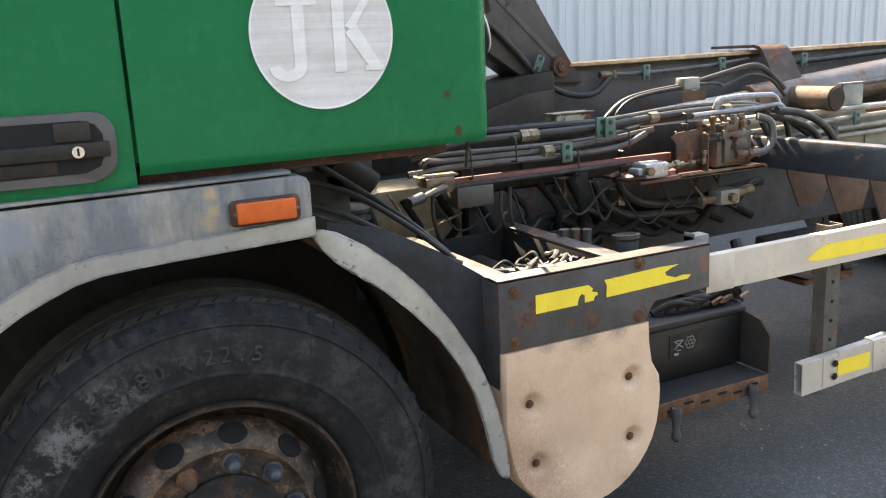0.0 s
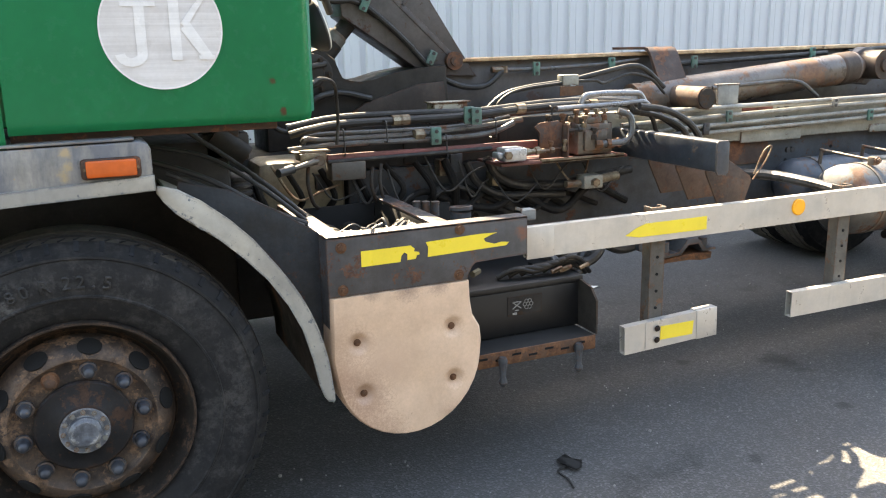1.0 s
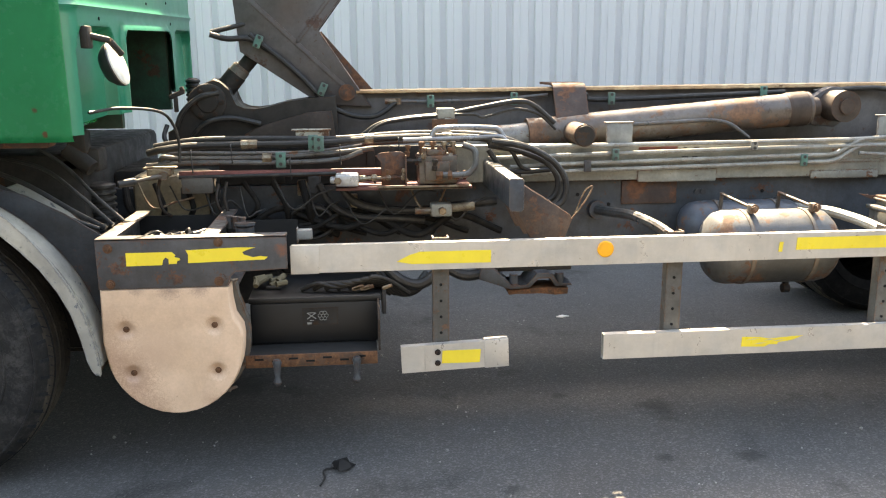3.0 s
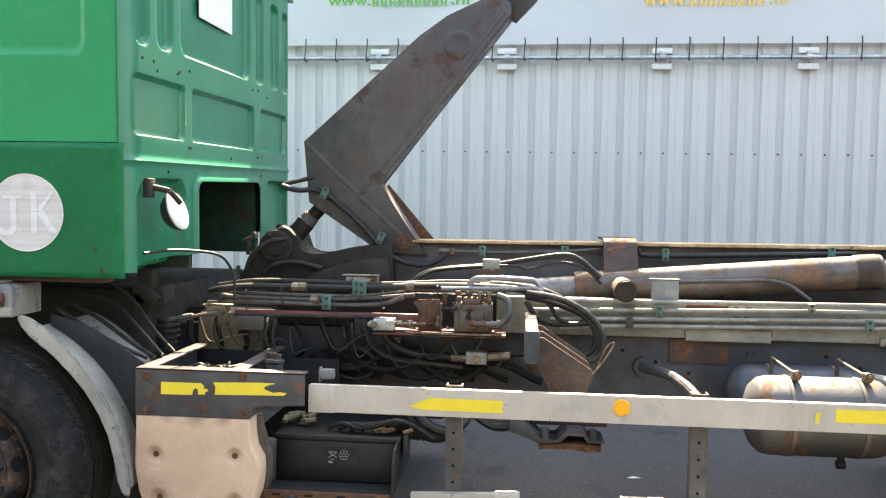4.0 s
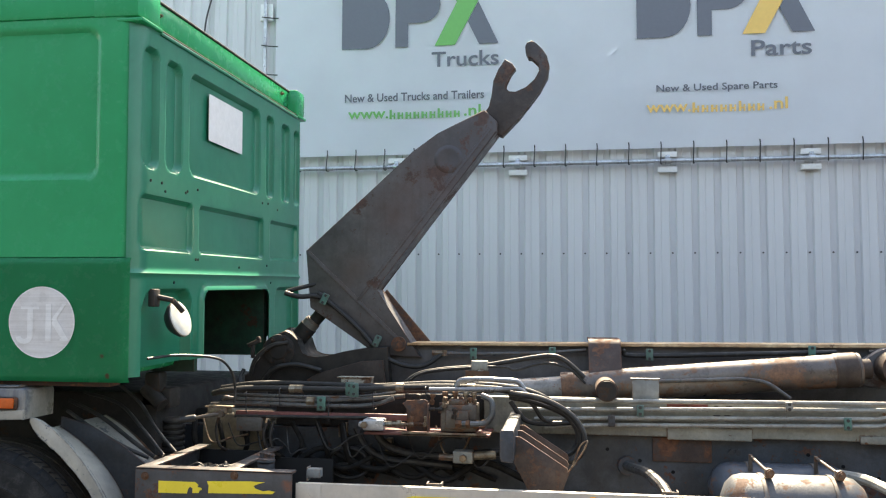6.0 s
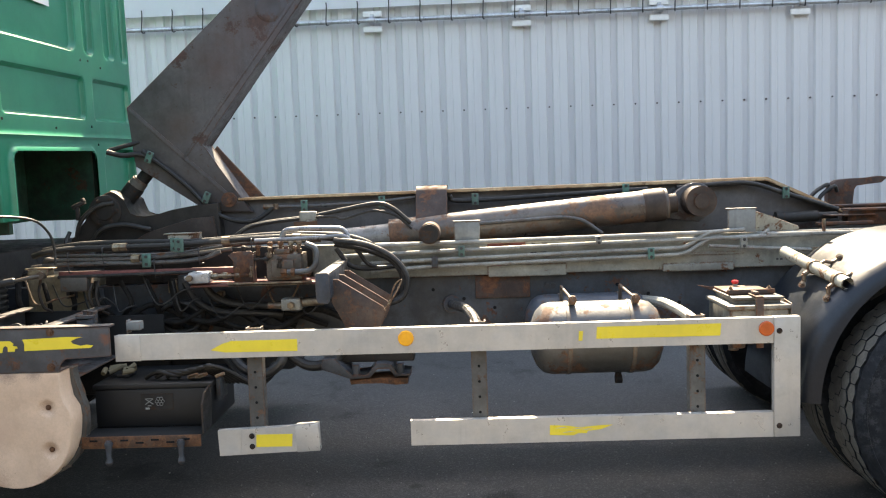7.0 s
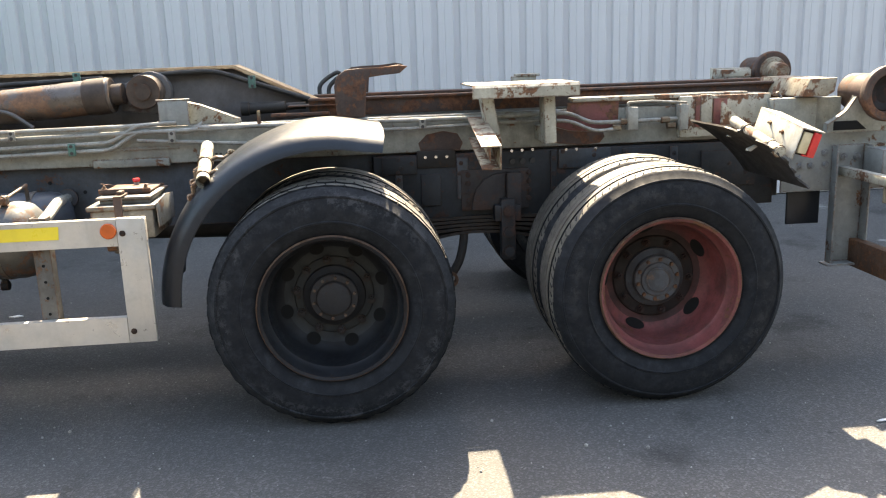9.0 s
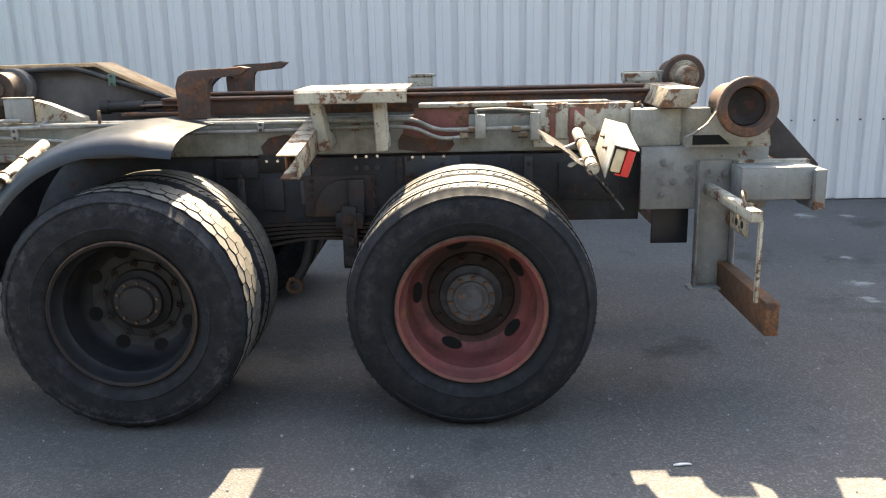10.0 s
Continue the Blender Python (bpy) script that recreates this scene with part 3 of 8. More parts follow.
def sweep(bm, pts, r, seg=10, mi=0, caps=True):
    """A round tube along points."""
    pts = [Vector(p) for p in pts]
    rings, up = [], None
    for i, p in enumerate(pts):
        d = (pts[min(i + 1, len(pts) - 1)] - pts[max(i - 1, 0)]).normalized()
        if up is None:
            up = d.orthogonal().normalized()
        up = (up - d * up.dot(d)).normalized()
        side = d.cross(up)
        rings.append([bm.verts.new(p + (up * math.cos(2 * math.pi * k / seg) + side * math.sin(2 * math.pi * k / seg)) * r) for k in range(seg)])
    for a, b in zip(rings, rings[1:]):
        for k in range(seg):
            bm.faces.new((a[k], a[(k + 1) % seg], b[(k + 1) % seg], b[k])).material_index = mi
    if caps:
        bm.faces.new(rings[0][::-1]).material_index = mi
        bm.faces.new(rings[-1]).material_index = mi


def smooth_line(points, n=8):
    """Catmull-Rom line through points, for hoses and cables."""
    p = [Vector(q) for q in points]
    p = [p[0] * 2 - p[1]] + p + [p[-1] * 2 - p[-2]]
    out = []
    for a, b, c, d in zip(p, p[1:], p[2:], p[3:]):
        for i in range(n):
            t = i / n
            out.append(0.5 * ((2 * b) + (c - a) * t + (2 * a - 5 * b + 4 * c - d) * t * t + (3 * b - a - 3 * c + d) * t ** 3))
    out.append(p[-2])
    return out


def pipe(name, points, r, mat, parent, bend=0.04, label="", seg=10):
    bm = bmesh.new()
    sweep(bm, rounded(points, bend), r, seg)
    return part(name, bm, mat, parent, label)


def hose(name, points, r, mat, parent, label="", n=8, seg=10):
    bm = bmesh.new()
    sweep(bm, smooth_line(points, n), r, seg)
    return part(name, bm, mat, parent, label)


def slab(bm, outline, y0, y1, bevel=0.0, mi=0):
    """An outline in x, z, extruded from y0 to y1."""
    front = [bm.verts.new((x, y0, z)) for x, z in outline]
    back = [bm.verts.new((x, y1, z)) for x, z in outline]
    fs = [bm.faces.new(front), bm.faces.new(back[::-1])]
    n = len(outline)
    for i in range(n):
        fs.append(bm.faces.new((front[i], back[i], back[(i + 1) % n], front[(i + 1) % n])))
    for f in fs:
        f.material_index = mi
    if bevel:
        es = [e for e in fs[0].edges] + [e for e in fs[1].edges]
        bmesh.ops.bevel(bm, geom=es, offset=bevel, segments=2, affect="EDGES", profile=0.5)
    return fs


def lathe(bm, profile, centre, seg=64, mi=0, closed=False):
    """A profile of (radius, y) turned about the y axis through centre."""
    cx, cy, cz = centre
    rings = []
    for r, y in profile:
        rings.append([bm.verts.new((cx + r * math.cos(2 * math.pi * k / seg), cy + y, cz + r * math.sin(2 * math.pi * k / seg))) for k in range(seg)])
    pairs = list(zip(rings, rings[1:]))
    if closed:
        pairs.append((rings[-1], rings[0]))
    for a, b in pairs:
        for k in range(seg):
            bm.faces.new((a[k], b[k], b[(k + 1) % seg], a[(k + 1) % seg])).material_index = mi
    return rings


def band(bm, c, r0, r1, a0, a1, y0, y1, n=40):
    """A curved plate about (x, z): radii r0 to r1, angles a0 to a1 in degrees, y0 to y1."""
    prev = None
    first = None
    for i in range(n + 1):
        a = radians(a0 + (a1 - a0) * i / n)
        ring = [bm.verts.new((c[0] + r * math.cos(a), y, c[1] + r * math.sin(a))) for r, y in ((r0, y0), (r1, y0), (r1, y1), (r0, y1))]
        if prev:
            for k in range(4):
                bm.faces.new((prev[k], prev[(k + 1) % 4], ring[(k + 1) % 4], ring[k]))
        else:
            first = ring
        prev = ring
    bm.faces.new(first[::-1])
    bm.faces.new(prev)


def nut(bm, at, r=0.016, h=0.014, axis=(0, -1, 0), washer=True):
    at, axis = Vector(at), Vector(axis)
    if washer:
        rod(bm, at, at + axis * h * 0.3, r * 1.35, seg=14)
    rod(bm, at, at + axis * h, r, seg=6)
    rod(bm, at + axis * h, at + axis * h * 1.5, r * 0.55, seg=10)


def bolts(name, places, mat, parent, r=0.014, h=0.012, axis=(0, -1, 0)):
    for p in places:
        bm = bmesh.new()
        nut(bm, p, r, h, axis)
        part(name, bm, mat, parent)


def fitting(name, a, b, r, mat, parent, seg=8):
    """A turned union: hexagon, neck and collar in one piece from a to b."""
    a, b = Vector(a), Vector(b)
    L = (b - a).length
    bm = bmesh.new()
    rings = lathe(bm, [(r * 0.9, 0.0), (r, L * 0.04), (r, L * 0.40), (r * 0.66, L * 0.44), (r * 0.66, L * 0.70), (r * 1.12, L * 0.73), (r * 1.12, L * 0.95), (r * 0.8, L)], (0, 0, 0), seg)
    bm.faces.new(rings[0])
    bm.faces.new(rings[-1])
    bmesh.ops.transform(bm, matrix=Matrix.Translation(a) @ (b - a).to_track_quat("Y", "Z").to_matrix().to_4x4(), verts=bm.verts)
    return part(name, bm, mat, parent)


def letters(text, size, width=None):
    """The outline of a text as a flat mesh in x, z, its lower left corner at 0, 0, scaled to size high and, if given, to width."""
    cu = bpy.data.curves.new("text", "FONT")
    cu.body = text
    cu.resolution_u = 3
    cu.offset = 0.014
    ob = bpy.data.objects.new("text", cu)
    scene.collection.objects.link(ob)
    me = bpy.data.meshes.new_from_object(ob.evaluated_get(bpy.context.evaluated_depsgraph_get()))
    bpy.data.objects.remove(ob)
    bm = bmesh.new()
    bm.from_mesh(me)
    xs, zs = [v.co.x for v in bm.verts], [v.co.y for v in bm.verts]
    x0, x1, z0, z1 = min(xs), max(xs), min(zs), max(zs)
    kz = size / (z1 - z0)
    kx = width / (x1 - x0) if width else kz
    for v in bm.verts:
        v.co = Vector(((v.co.x - x0) * kx, 0, (v.co.y - z0) * kz))
    return bm


def tube_section(x0, x1, z0, z1, y0=0.0, y1=0.032, t=0.004):
    """A hollow box section along x, open at both ends."""
    bm = bmesh.new()
    loops = []
    for x, k in ((x0, 0.0), (x1, 0.0), (x1, t), (x0, t)):
        loops.append([bm.verts.new((x, y, z)) for y, z in ((y0 + k, z0 + k), (y1 - k, z0 + k), (y1 - k, z1 - k), (y0 + k, z1 - k))])
    for a, b in zip(loops, loops[1:] + loops[:1]):
        for k in range(4):
            bm.faces.new((a[k], a[(k + 1) % 4], b[(k + 1) % 4], b[k]))
    bmesh.ops.bevel(bm, geom=[e for e in bm.edges if abs(e.verts[0].co.x - e.verts[1].co.x) > 0.1], offset=0.0012, segments=2, affect="EDGES")
    return bm


def section_x(outline, x0, x1):
    """An outline in y, z, drawn out along x."""
    bm = bmesh.new()
    a = [bm.verts.new((x0, y, z)) for y, z in outline]
    b = [bm.verts.new((x1, y, z)) for y, z in outline]
    bm.faces.new(a)
    bm.faces.new(b[::-1])
    n = len(outline)
    for i in range(n):
        bm.faces.new((a[i], b[i], b[(i + 1) % n], a[(i + 1) % n]))
    return bm

# ---- ground and wall ----
bm = bmesh.new()
bmesh.ops.create_grid(bm, x_segments=40, y_segments=40, size=300)
ground = part("ground", bm, M_ASPHALT, None)
tagged(ground, "dark grey weathered asphalt yard with stains and scuffs", "ground", kind="structure")

WALL_AT = pose(3.0, 4.92, 0, 0, 0, -1.32)
WALL_TOP, PITCH = 5.76, 0.2087
bm = bmesh.new()
box(bm, -17, 25, 0.034, 0.25, 0, WALL_TOP - 0.02, m=WALL_AT)
wall = part("wall_north", bm, M_WALL, None)
tagged(wall, "hall wall clad in pale grey trapezoidal steel sheets", "wall", kind="structure")


def cladding_sheet():
    """One steel sheet of five ribs, narrow valleys between broad crowns."""
    bm = bmesh.new()
    xs = []
    for i in range(5):
        b = i * PITCH
        xs += [(b, 0.009), (b + 0.024, 0.009), (b + 0.038, -0.015), (b + 0.085, -0.015), (b + 0.089, -0.012), (b + 0.097, -0.012), (b + 0.101, -0.015)]
        xs += [(b + PITCH - 0.038, -0.015), (b + PITCH - 0.024, 0.009)]
    xs += [(5 * PITCH, 0.009), (5 * PITCH + 0.020, 0.0075)]
    for lo, hi in ((0.012, WALL_TOP),):
        front = [(bm.verts.new((x, y, lo)), bm.verts.new((x, y, hi))) for x, y in xs]
        for a, b in zip(front, front[1:]):
            bm.faces.new((a[0], b[0], b[1], a[1]))
        back = [(bm.verts.new((x, y + 0.004, lo)), bm.verts.new((x, y + 0.004, hi))) for x, y in xs]
        for a, b in zip(back, back[1:]):
            bm.faces.new((a[1], b[1], b[0], a[0]))
        bm.faces.new([f[1] for f in front] + [f[1] for f in back][::-1])
    return bm


WALL_PHASE = 1.286 - 3.0
sheet_mesh = None
first = WALL_PHASE - 14 * 5 * PITCH
for i in range(38):
    if sheet_mesh is None:
        bm = cladding_sheet()
        sheet_mesh = bpy.data.meshes.new("cladding_sheet")
        bm.to_mesh(sheet_mesh)
        bm.free()
        sheet_mesh.materials.append(M_WALL)
    ob = new("cladding_sheet", sheet_mesh)
    ob.parent = wall
    ob.matrix_basis = WALL_AT @ pose(first + i * 5 * PITCH, 0, 0)

bm = bmesh.new()
for z in (0.75, 2.178, 3.6, 5.0):
    for i in range(38 * 5):
        if abs((first + i * PITCH) - 3) < 11:
            rod(bm, (first + i * PITCH - 0.006, 0.008, z), (first + i * PITCH - 0.006, -0.001, z), 0.009, seg=6)
bmesh.ops.transform(bm, matrix=WALL_AT, verts=bm.verts)
part("cladding_screws", bm, M_CHASSIS, wall, "grey hexagonal cladding screws in rows", kind="stuff")

bm = bmesh.new()
box(bm, -17, 25, -0.07, 0.26, WALL_TOP, WALL_TOP + 0.03, 0.01, m=WALL_AT)
coping = part("trim", bm, M_GALV, None)
tagged(coping, "folded metal coping along the wall top", "trim", kind="structure")

# added, never in view: keeps low sky light from under the truck
bm = bmesh.new()
box(bm, -26, 34, -14.3, -14.0, 0, 8.0)
south = part("sky_block_wall_south", bm, M_PLAINWALL, None)
tagged(south, "plain dark wall added out of view to block low sky light", "wall", kind="structure")

bm = bmesh.new()
box(bm, -12, -5.06, -0.12, -0.04, 5.09, 5.28, 0.01, m=WALL_AT)
lintel = part("door_lintel", bm, M_BEIGEWALL, None)
tagged(lintel, "beige painted steel lintel on the hall wall", "lintel", kind="structure")

bm = bmesh.new()
sweep(bm, [WALL_AT @ Vector(p) for p in smooth_line([(-4.19, -0.05, 5.55), (-4.23, -0.06, 5.3), (-4.20, -0.05, 5.0), (-4.26, -0.06, 4.7), (-4.3, -0.05, 4.3)])], 0.009)
cable = part("wall_cable", bm, M_BLACK, None)
tagged(cable, "thin black cable hanging down the cladding", "cable")

# banner on its tube frame
banner = thing("advertising_banner", tuple(WALL_AT @ Vector((1.0, -0.1, 3.05))), "white vinyl advertising banner laced to a galvanised tube frame", "banner")
BX = 3.0


def on_wall(bm):
    bmesh.ops.transform(bm, matrix=WALL_AT, verts=bm.verts)
    return bm


bm = bmesh.new()
nx, nz = 60, 20
grid = [[bm.verts.new((-3.45 + 8.1 * i / nx, -0.105 + 0.006 * math.sin(i * 0.9) * math.sin(j * 0.7 + i * 0.2), 3.185 + 2.33 * j / nz)) for j in range(nz + 1)] for i in range(nx + 1)]
for i in range(nx):
    for j in range(nz):
        bm.faces.new((grid[i][j], grid[i + 1][j], grid[i + 1][j + 1], grid[i][j + 1]))
bmesh.ops.solidify(bm, geom=bm.faces[:], thickness=0.004)
sheet = part("banner_sheet", on_wall(bm), M_BANNER, banner)
bm = bmesh.new()
sweep(bm, [(-3.57, -0.10, 3.06), (4.8, -0.10, 3.06)], 0.022)
part("frame_tube", on_wall(bm), M_GALV, banner)
bm = bmesh.new()
sweep(bm, [(-3.57, -0.10, 3.03), (-3.57, -0.10, 5.55)], 0.022)
part("frame_tube", on_wall(bm), M_GALV, banner)
for x in (-2.145, -0.913, 0.53, 1.84, 3.17):
    bm = bmesh.new()
    box(bm, x - 0.09, x + 0.09, -0.075, -0.035, 3.10, 3.155, 0.004)
    box(bm, x - 0.09, x + 0.09, -0.075, -0.035, 2.955, 3.01, 0.004)
    br = part("tube_bracket", on_wall(bm), M_WHITE, banner)
    bm = bmesh.new()
    rod(bm, (x - 0.03, -0.10, 3.06), (x + 0.03, -0.10, 3.06), 0.034)
    box(bm, x - 0.02, x + 0.02, -0.1, -0.06, 3.03, 3.12, 0.003)
    part("clamp", on_wall(bm), M_GALV, br)
for z in (4.75, 5.35, 3.95):
    bm = bmesh.new()
    box(bm, -3.64, -3.50, -0.075, -0.035, z - 0.09, z + 0.09, 0.004)
    part("tube_bracket", on_wall(bm), M_WHITE, banner)
for i in range(27):
    x = -3.17 + 0.303 * i
    bm = bmesh.new()
    sweep(bm, smooth_line([(x, -0.118, 3.245), (x + 0.003, -0.122, 3.20), (x - 0.004, -0.135, 3.06), (x, -0.115, 3.03), (x + 0.01, -0.085, 3.04)], 4), 0.006, 6)
    part("bungee_cord", on_wall(bm), M_BLACK, banner)
for i in range(8):
    z = 3.45 + 0.303 * i
    bm = bmesh.new()
    sweep(bm, smooth_line([(-3.42, -0.118, z), (-3.5, -0.125, z + 0.005), (-3.6, -0.13, z + 0.02)], 4), 0.006, 6)
    part("bungee_cord", on_wall(bm), M_BLACK, banner)


def print_flat(name, outlines, mat, label=""):
    bm = bmesh.new()
    for o in outlines:
        slab(bm, o, -0.1165, -0.1145)
    part(name, on_wall(bm), mat, sheet, label, smooth=False)


def arc(cx, cz, rx, rz, a0, a1, n=12):
    return [(cx + rx * math.cos(radians(a0 + (a1 - a0) * i / n)), cz + rz * math.sin(radians(a0 + (a1 - a0) * i / n))) for i in range(n + 1)]


def emblem(x, z, k, ink):
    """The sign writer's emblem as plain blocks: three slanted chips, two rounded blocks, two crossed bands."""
    for i in range(3):
        u = x + (-0.075 + 0.355 * i) * k
        print_flat("printed_chip", [[(u, z + 0.86 * k), (u + 0.075 * k, z + 0.69 * k), (u + 0.28 * k, z + 0.69 * k), (u + 0.205 * k, z + 0.86 * k)]], ink)
    print_flat("printed_block", [[(x, z)] + arc(x + 0.27 * k, z + 0.315 * k, 0.245 * k, 0.315 * k, -90, 90) + [(x, z + 0.63 * k)]], M_INK)
    u = x + 0.575 * k
    print_flat("printed_block", [[(u, z), (u + 0.135 * k, z), (u + 0.135 * k, z + 0.25 * k)] + arc(u + 0.27 * k, z + 0.44 * k, 0.205 * k, 0.19 * k, -90, 90) + [(u, z + 0.63 * k)]], M_INK)
    u = x + 0.99 * k
    print_flat("printed_band", [[(u + 0.02 * k, z + 0.86 * k), (u + 0.24 * k, z + 0.86 * k), (u + 0.45 * k, z + 0.45 * k), (u + 0.21 * k, z), (u, z), (u + 0.23 * k, z + 0.45 * k)]], ink)
    print_flat("printed_band", [[(u + 0.46 * k, z + 0.86 * k), (u + 0.66 * k, z + 0.86 * k), (u + 0.452 * k, z + 0.452 * k), (u + 0.352 * k, z + 0.645 * k)],
                                [(u + 0.452 * k, z + 0.448 * k), (u + 0.66 * k, z), (u + 0.46 * k, z), (u + 0.345 * k, z + 0.24 * k)]], M_INK)


def print_text(text, x0, x1, z0, h, mat):
    """A printed line, one flat piece for each letter."""
    whole = letters(text, h, x1 - x0)
    left, groups = set(whole.faces), []
    while left:
        stack, island = [left.pop()], []
        while stack:
            f = stack.pop()
            island.append(f)
            for e in f.edges:
                for g in e.link_faces:
                    if g in left:
                        left.remove(g)
                        stack.append(g)
        xs = [v.co.x for f in island for v in f.verts]
        groups.append([min(xs), max(xs), island])
    groups.sort(key=lambda g: g[0])
    merged = []
    for g in groups:
        if merged and g[0] < merged[-1][1] - 0.5 * (g[1] - g[0]):
            merged[-1][1] = max(merged[-1][1], g[1])
            merged[-1][2] += g[2]
        else:
            merged.append(g)
    for lo, hi, faces in merged:
        bm = bmesh.new()
        made = {}
        for f in faces:
            for v in f.verts:
                if v not in made:
                    made[v] = bm.verts.new(v.co)
            bm.faces.new([made[v] for v in f.verts])
        out = bmesh.ops.extrude_face_region(bm, geom=bm.faces[:])
        bmesh.ops.translate(bm, verts=[v for v in out["geom"] if isinstance(v, bmesh.types.BMVert)], vec=(0, -0.002, 0))
        bmesh.ops.translate(bm, verts=bm.verts, vec=(x0, -0.1145, z0))
        part("printed_letter", on_wall(bm), mat, sheet, smooth=False)
    whole.free()


def print_bars(x0, x1, z0, h, n, mat):
    w = (x1 - x0) / n
    for i in range(n):
        top = h * (0.92 if i in (0, n - 3) else 0.66)
        print_flat("printed_bar", [[(x0 + i * w, z0), (x0 + (i + 0.28) * w, z0), (x0 + (i + 0.28) * w, z0 + top), (x0 + i * w, z0 + top)],
                                   [(x0 + (i + 0.52) * w, z0), (x0 + (i + 0.72) * w, z0), (x0 + (i + 0.72) * w, z0 + h * 0.62), (x0 + (i + 0.52) * w, z0 + h * 0.62)],
                                   [(x0 + (i + 0.28) * w, z0 + h * 0.24), (x0 + (i + 0.52) * w, z0 + h * 0.24), (x0 + (i + 0.52) * w, z0 + h * 0.38), (x0 + (i + 0.28) * w, z0 + h * 0.38)]], mat)


emblem(0.272 - BX, 4.29, 0.985, M_INKG)
emblem(3.25 - BX, 4.265, 0.995, M_INKY)
print_text("Trucks", 1.217 - BX, 1.90 - BX, 4.07, 0.155, M_INK)
print_text("Parts", 4.315 - BX, 4.86 - BX, 4.045, 0.155, M_INK)
print_text("New & Used Trucks and Trailers", 0.313 - BX, 1.753 - BX, 3.735, 0.085, M_INK)
print_text("New & Used Spare Parts", 3.43 - BX, 4.546 - BX, 3.71, 0.09, M_INK)
print_text("www.", 0.349 - BX, 0.77 - BX, 3.56, 0.075, M_INKG)
print_bars(0.785 - BX, 1.53 - BX, 3.55, 0.105, 9, M_INKG)
print_text(".nl", 1.55 - BX, 1.72 - BX, 3.56, 0.115, M_INKG)
print_text("www.", 3.335 - BX, 3.75 - BX, 3.53, 0.075, M_INKY)
print_bars(3.765 - BX, 4.445 - BX, 3.52, 0.105, 8, M_INKY)
print_text(".nl", 4.465 - BX, 4.634 - BX, 3.53, 0.115, M_INKY)

# ---- truck: running gear ----
YC = 1.17                                     # the truck's middle
truck = thing("hooklift_truck", (3.4, YC, 0), "old green hooklift lorry with rusty cream subframe, parked", "truck")


def tyre(parent, c, R, y0, y1, tread_seed=0, dusty=True, wall=None, teeth=False, tread_mat=None):
    """A tyre about the y axis, with shoulder, sidewall ribs, grooves and tread blocks."""
    bm = bmesh.new()
    w = y1 - y0
    rr = 0.302
    prof = [(rr, 0.035 * w), (rr + 0.012, 0.0), (R * 0.66, -0.012), (R * 0.70, -0.020), (R * 0.705, -0.024), (R * 0.715, -0.024), (R * 0.72, -0.020), (R * 0.82, -0.024), (R * 0.90, -0.012), (R * 0.905, -0.016), (R * 0.917, -0.015), (R * 0.92, -0.010), (R * 0.965, 0.012), (R * 0.975, 0.018)]
    side = [(r, y0 + y) for r, y in prof]
    tread = []
    g = 0.010
    n = 5
    ys = y0 + 0.022
    drop = 0.008 if teeth else 0.0            # the groove floor under loose blocks
    bw = (w - 0.044) / n
    for i in range(n):
        a, b = ys + i * bw, ys + (i + 1) * bw
        crown = R - drop - 0.006 * abs((i - 2) / 2) ** 2
        tread += [(crown - (0.0 if i else 0.004), a + 0.004), (crown, b - 0.004)]
        if i < n - 1 and not teeth:
            tread += [(crown - g, b - 0.003), (crown - g, b + 0.003)]
    far = [(r, y1 - (y - y0)) for r, y in side][::-1]
    prof = side + tread + far
    rings = lathe(bm, [(r, y - c[1]) for r, y in prof], c, 96, closed=True)
    ns, nt = len(side), len(tread)
    if dusty and not teeth:
        bm.faces.ensure_lookup_table()
        for i in range(ns - 1, ns + nt):
            for f in {f for v in rings[i] for f in v.link_faces}:
                if all(math.hypot(v.co.x - c[0], v.co.z - c[2]) > R * 0.975 for v in f.verts):
                    f.material_index = 1
    t = part("tyre", bm, [wall or M_TYRE, tread_mat or M_TREAD], parent)
    bm = bmesh.new()
    rng = random.Random(tread_seed)
    if teeth:
        # interlocking six-sided blocks, worn unevenly
        count = 42
        rows = 4
        bw = (w - 0.044) / rows
        pitch = 2 * math.pi / count
        for i in range(rows):
            crown = R - 0.005 * abs((i - 1.5) / 1.5) ** 2
            yc = ys + (i + 0.5) * bw
            for k in range(count):
                a0 = (k + 0.5 * (i % 2)) * pitch
                wear = rng.uniform(0.0, 0.0022)
                gap = rng.uniform(0.0013, 0.0026)
                skew = rng.uniform(-0.0015, 0.0015)
                outline = [(0.0, -0.667), (0.5, -0.333), (0.5, 0.333), (0.0, 0.667), (-0.5, 0.333), (-0.5, -0.333)]
                tops, feet = [], []
                for u, v in outline:
                    yy = min(max(yc + v * (bw - 2.2 * gap) + skew, y0 + 0.021), y1 - 0.021)
                    ang = a0 + u * (pitch - 2 * gap / R) + 0.10 * (yy - yc)
                    for ring_, r in ((tops, crown - wear), (feet, crown - 0.0095)):
                        ring_.append(bm.verts.new((c[0] + r * math.cos(ang), yy, c[2] + r * math.sin(ang))))
                f = bm.faces.new(tops)
                f.material_index = 1
                for j in range(6):
                    bm.faces.new((tops[j], feet[j], feet[(j + 1) % 6], tops[(j + 1) % 6]))
        bm.normal_update()
        bmesh.ops.recalc_face_normals(bm, faces=bm.faces[:])
        part("tread_pattern", bm, [M_TYRE, M_TREADA], t, kind="stuff")
        return t
    # cross cuts of the tread ribs, and notches along the worn shoulder
    slope = math.atan2(0.055 * R, 0.028)
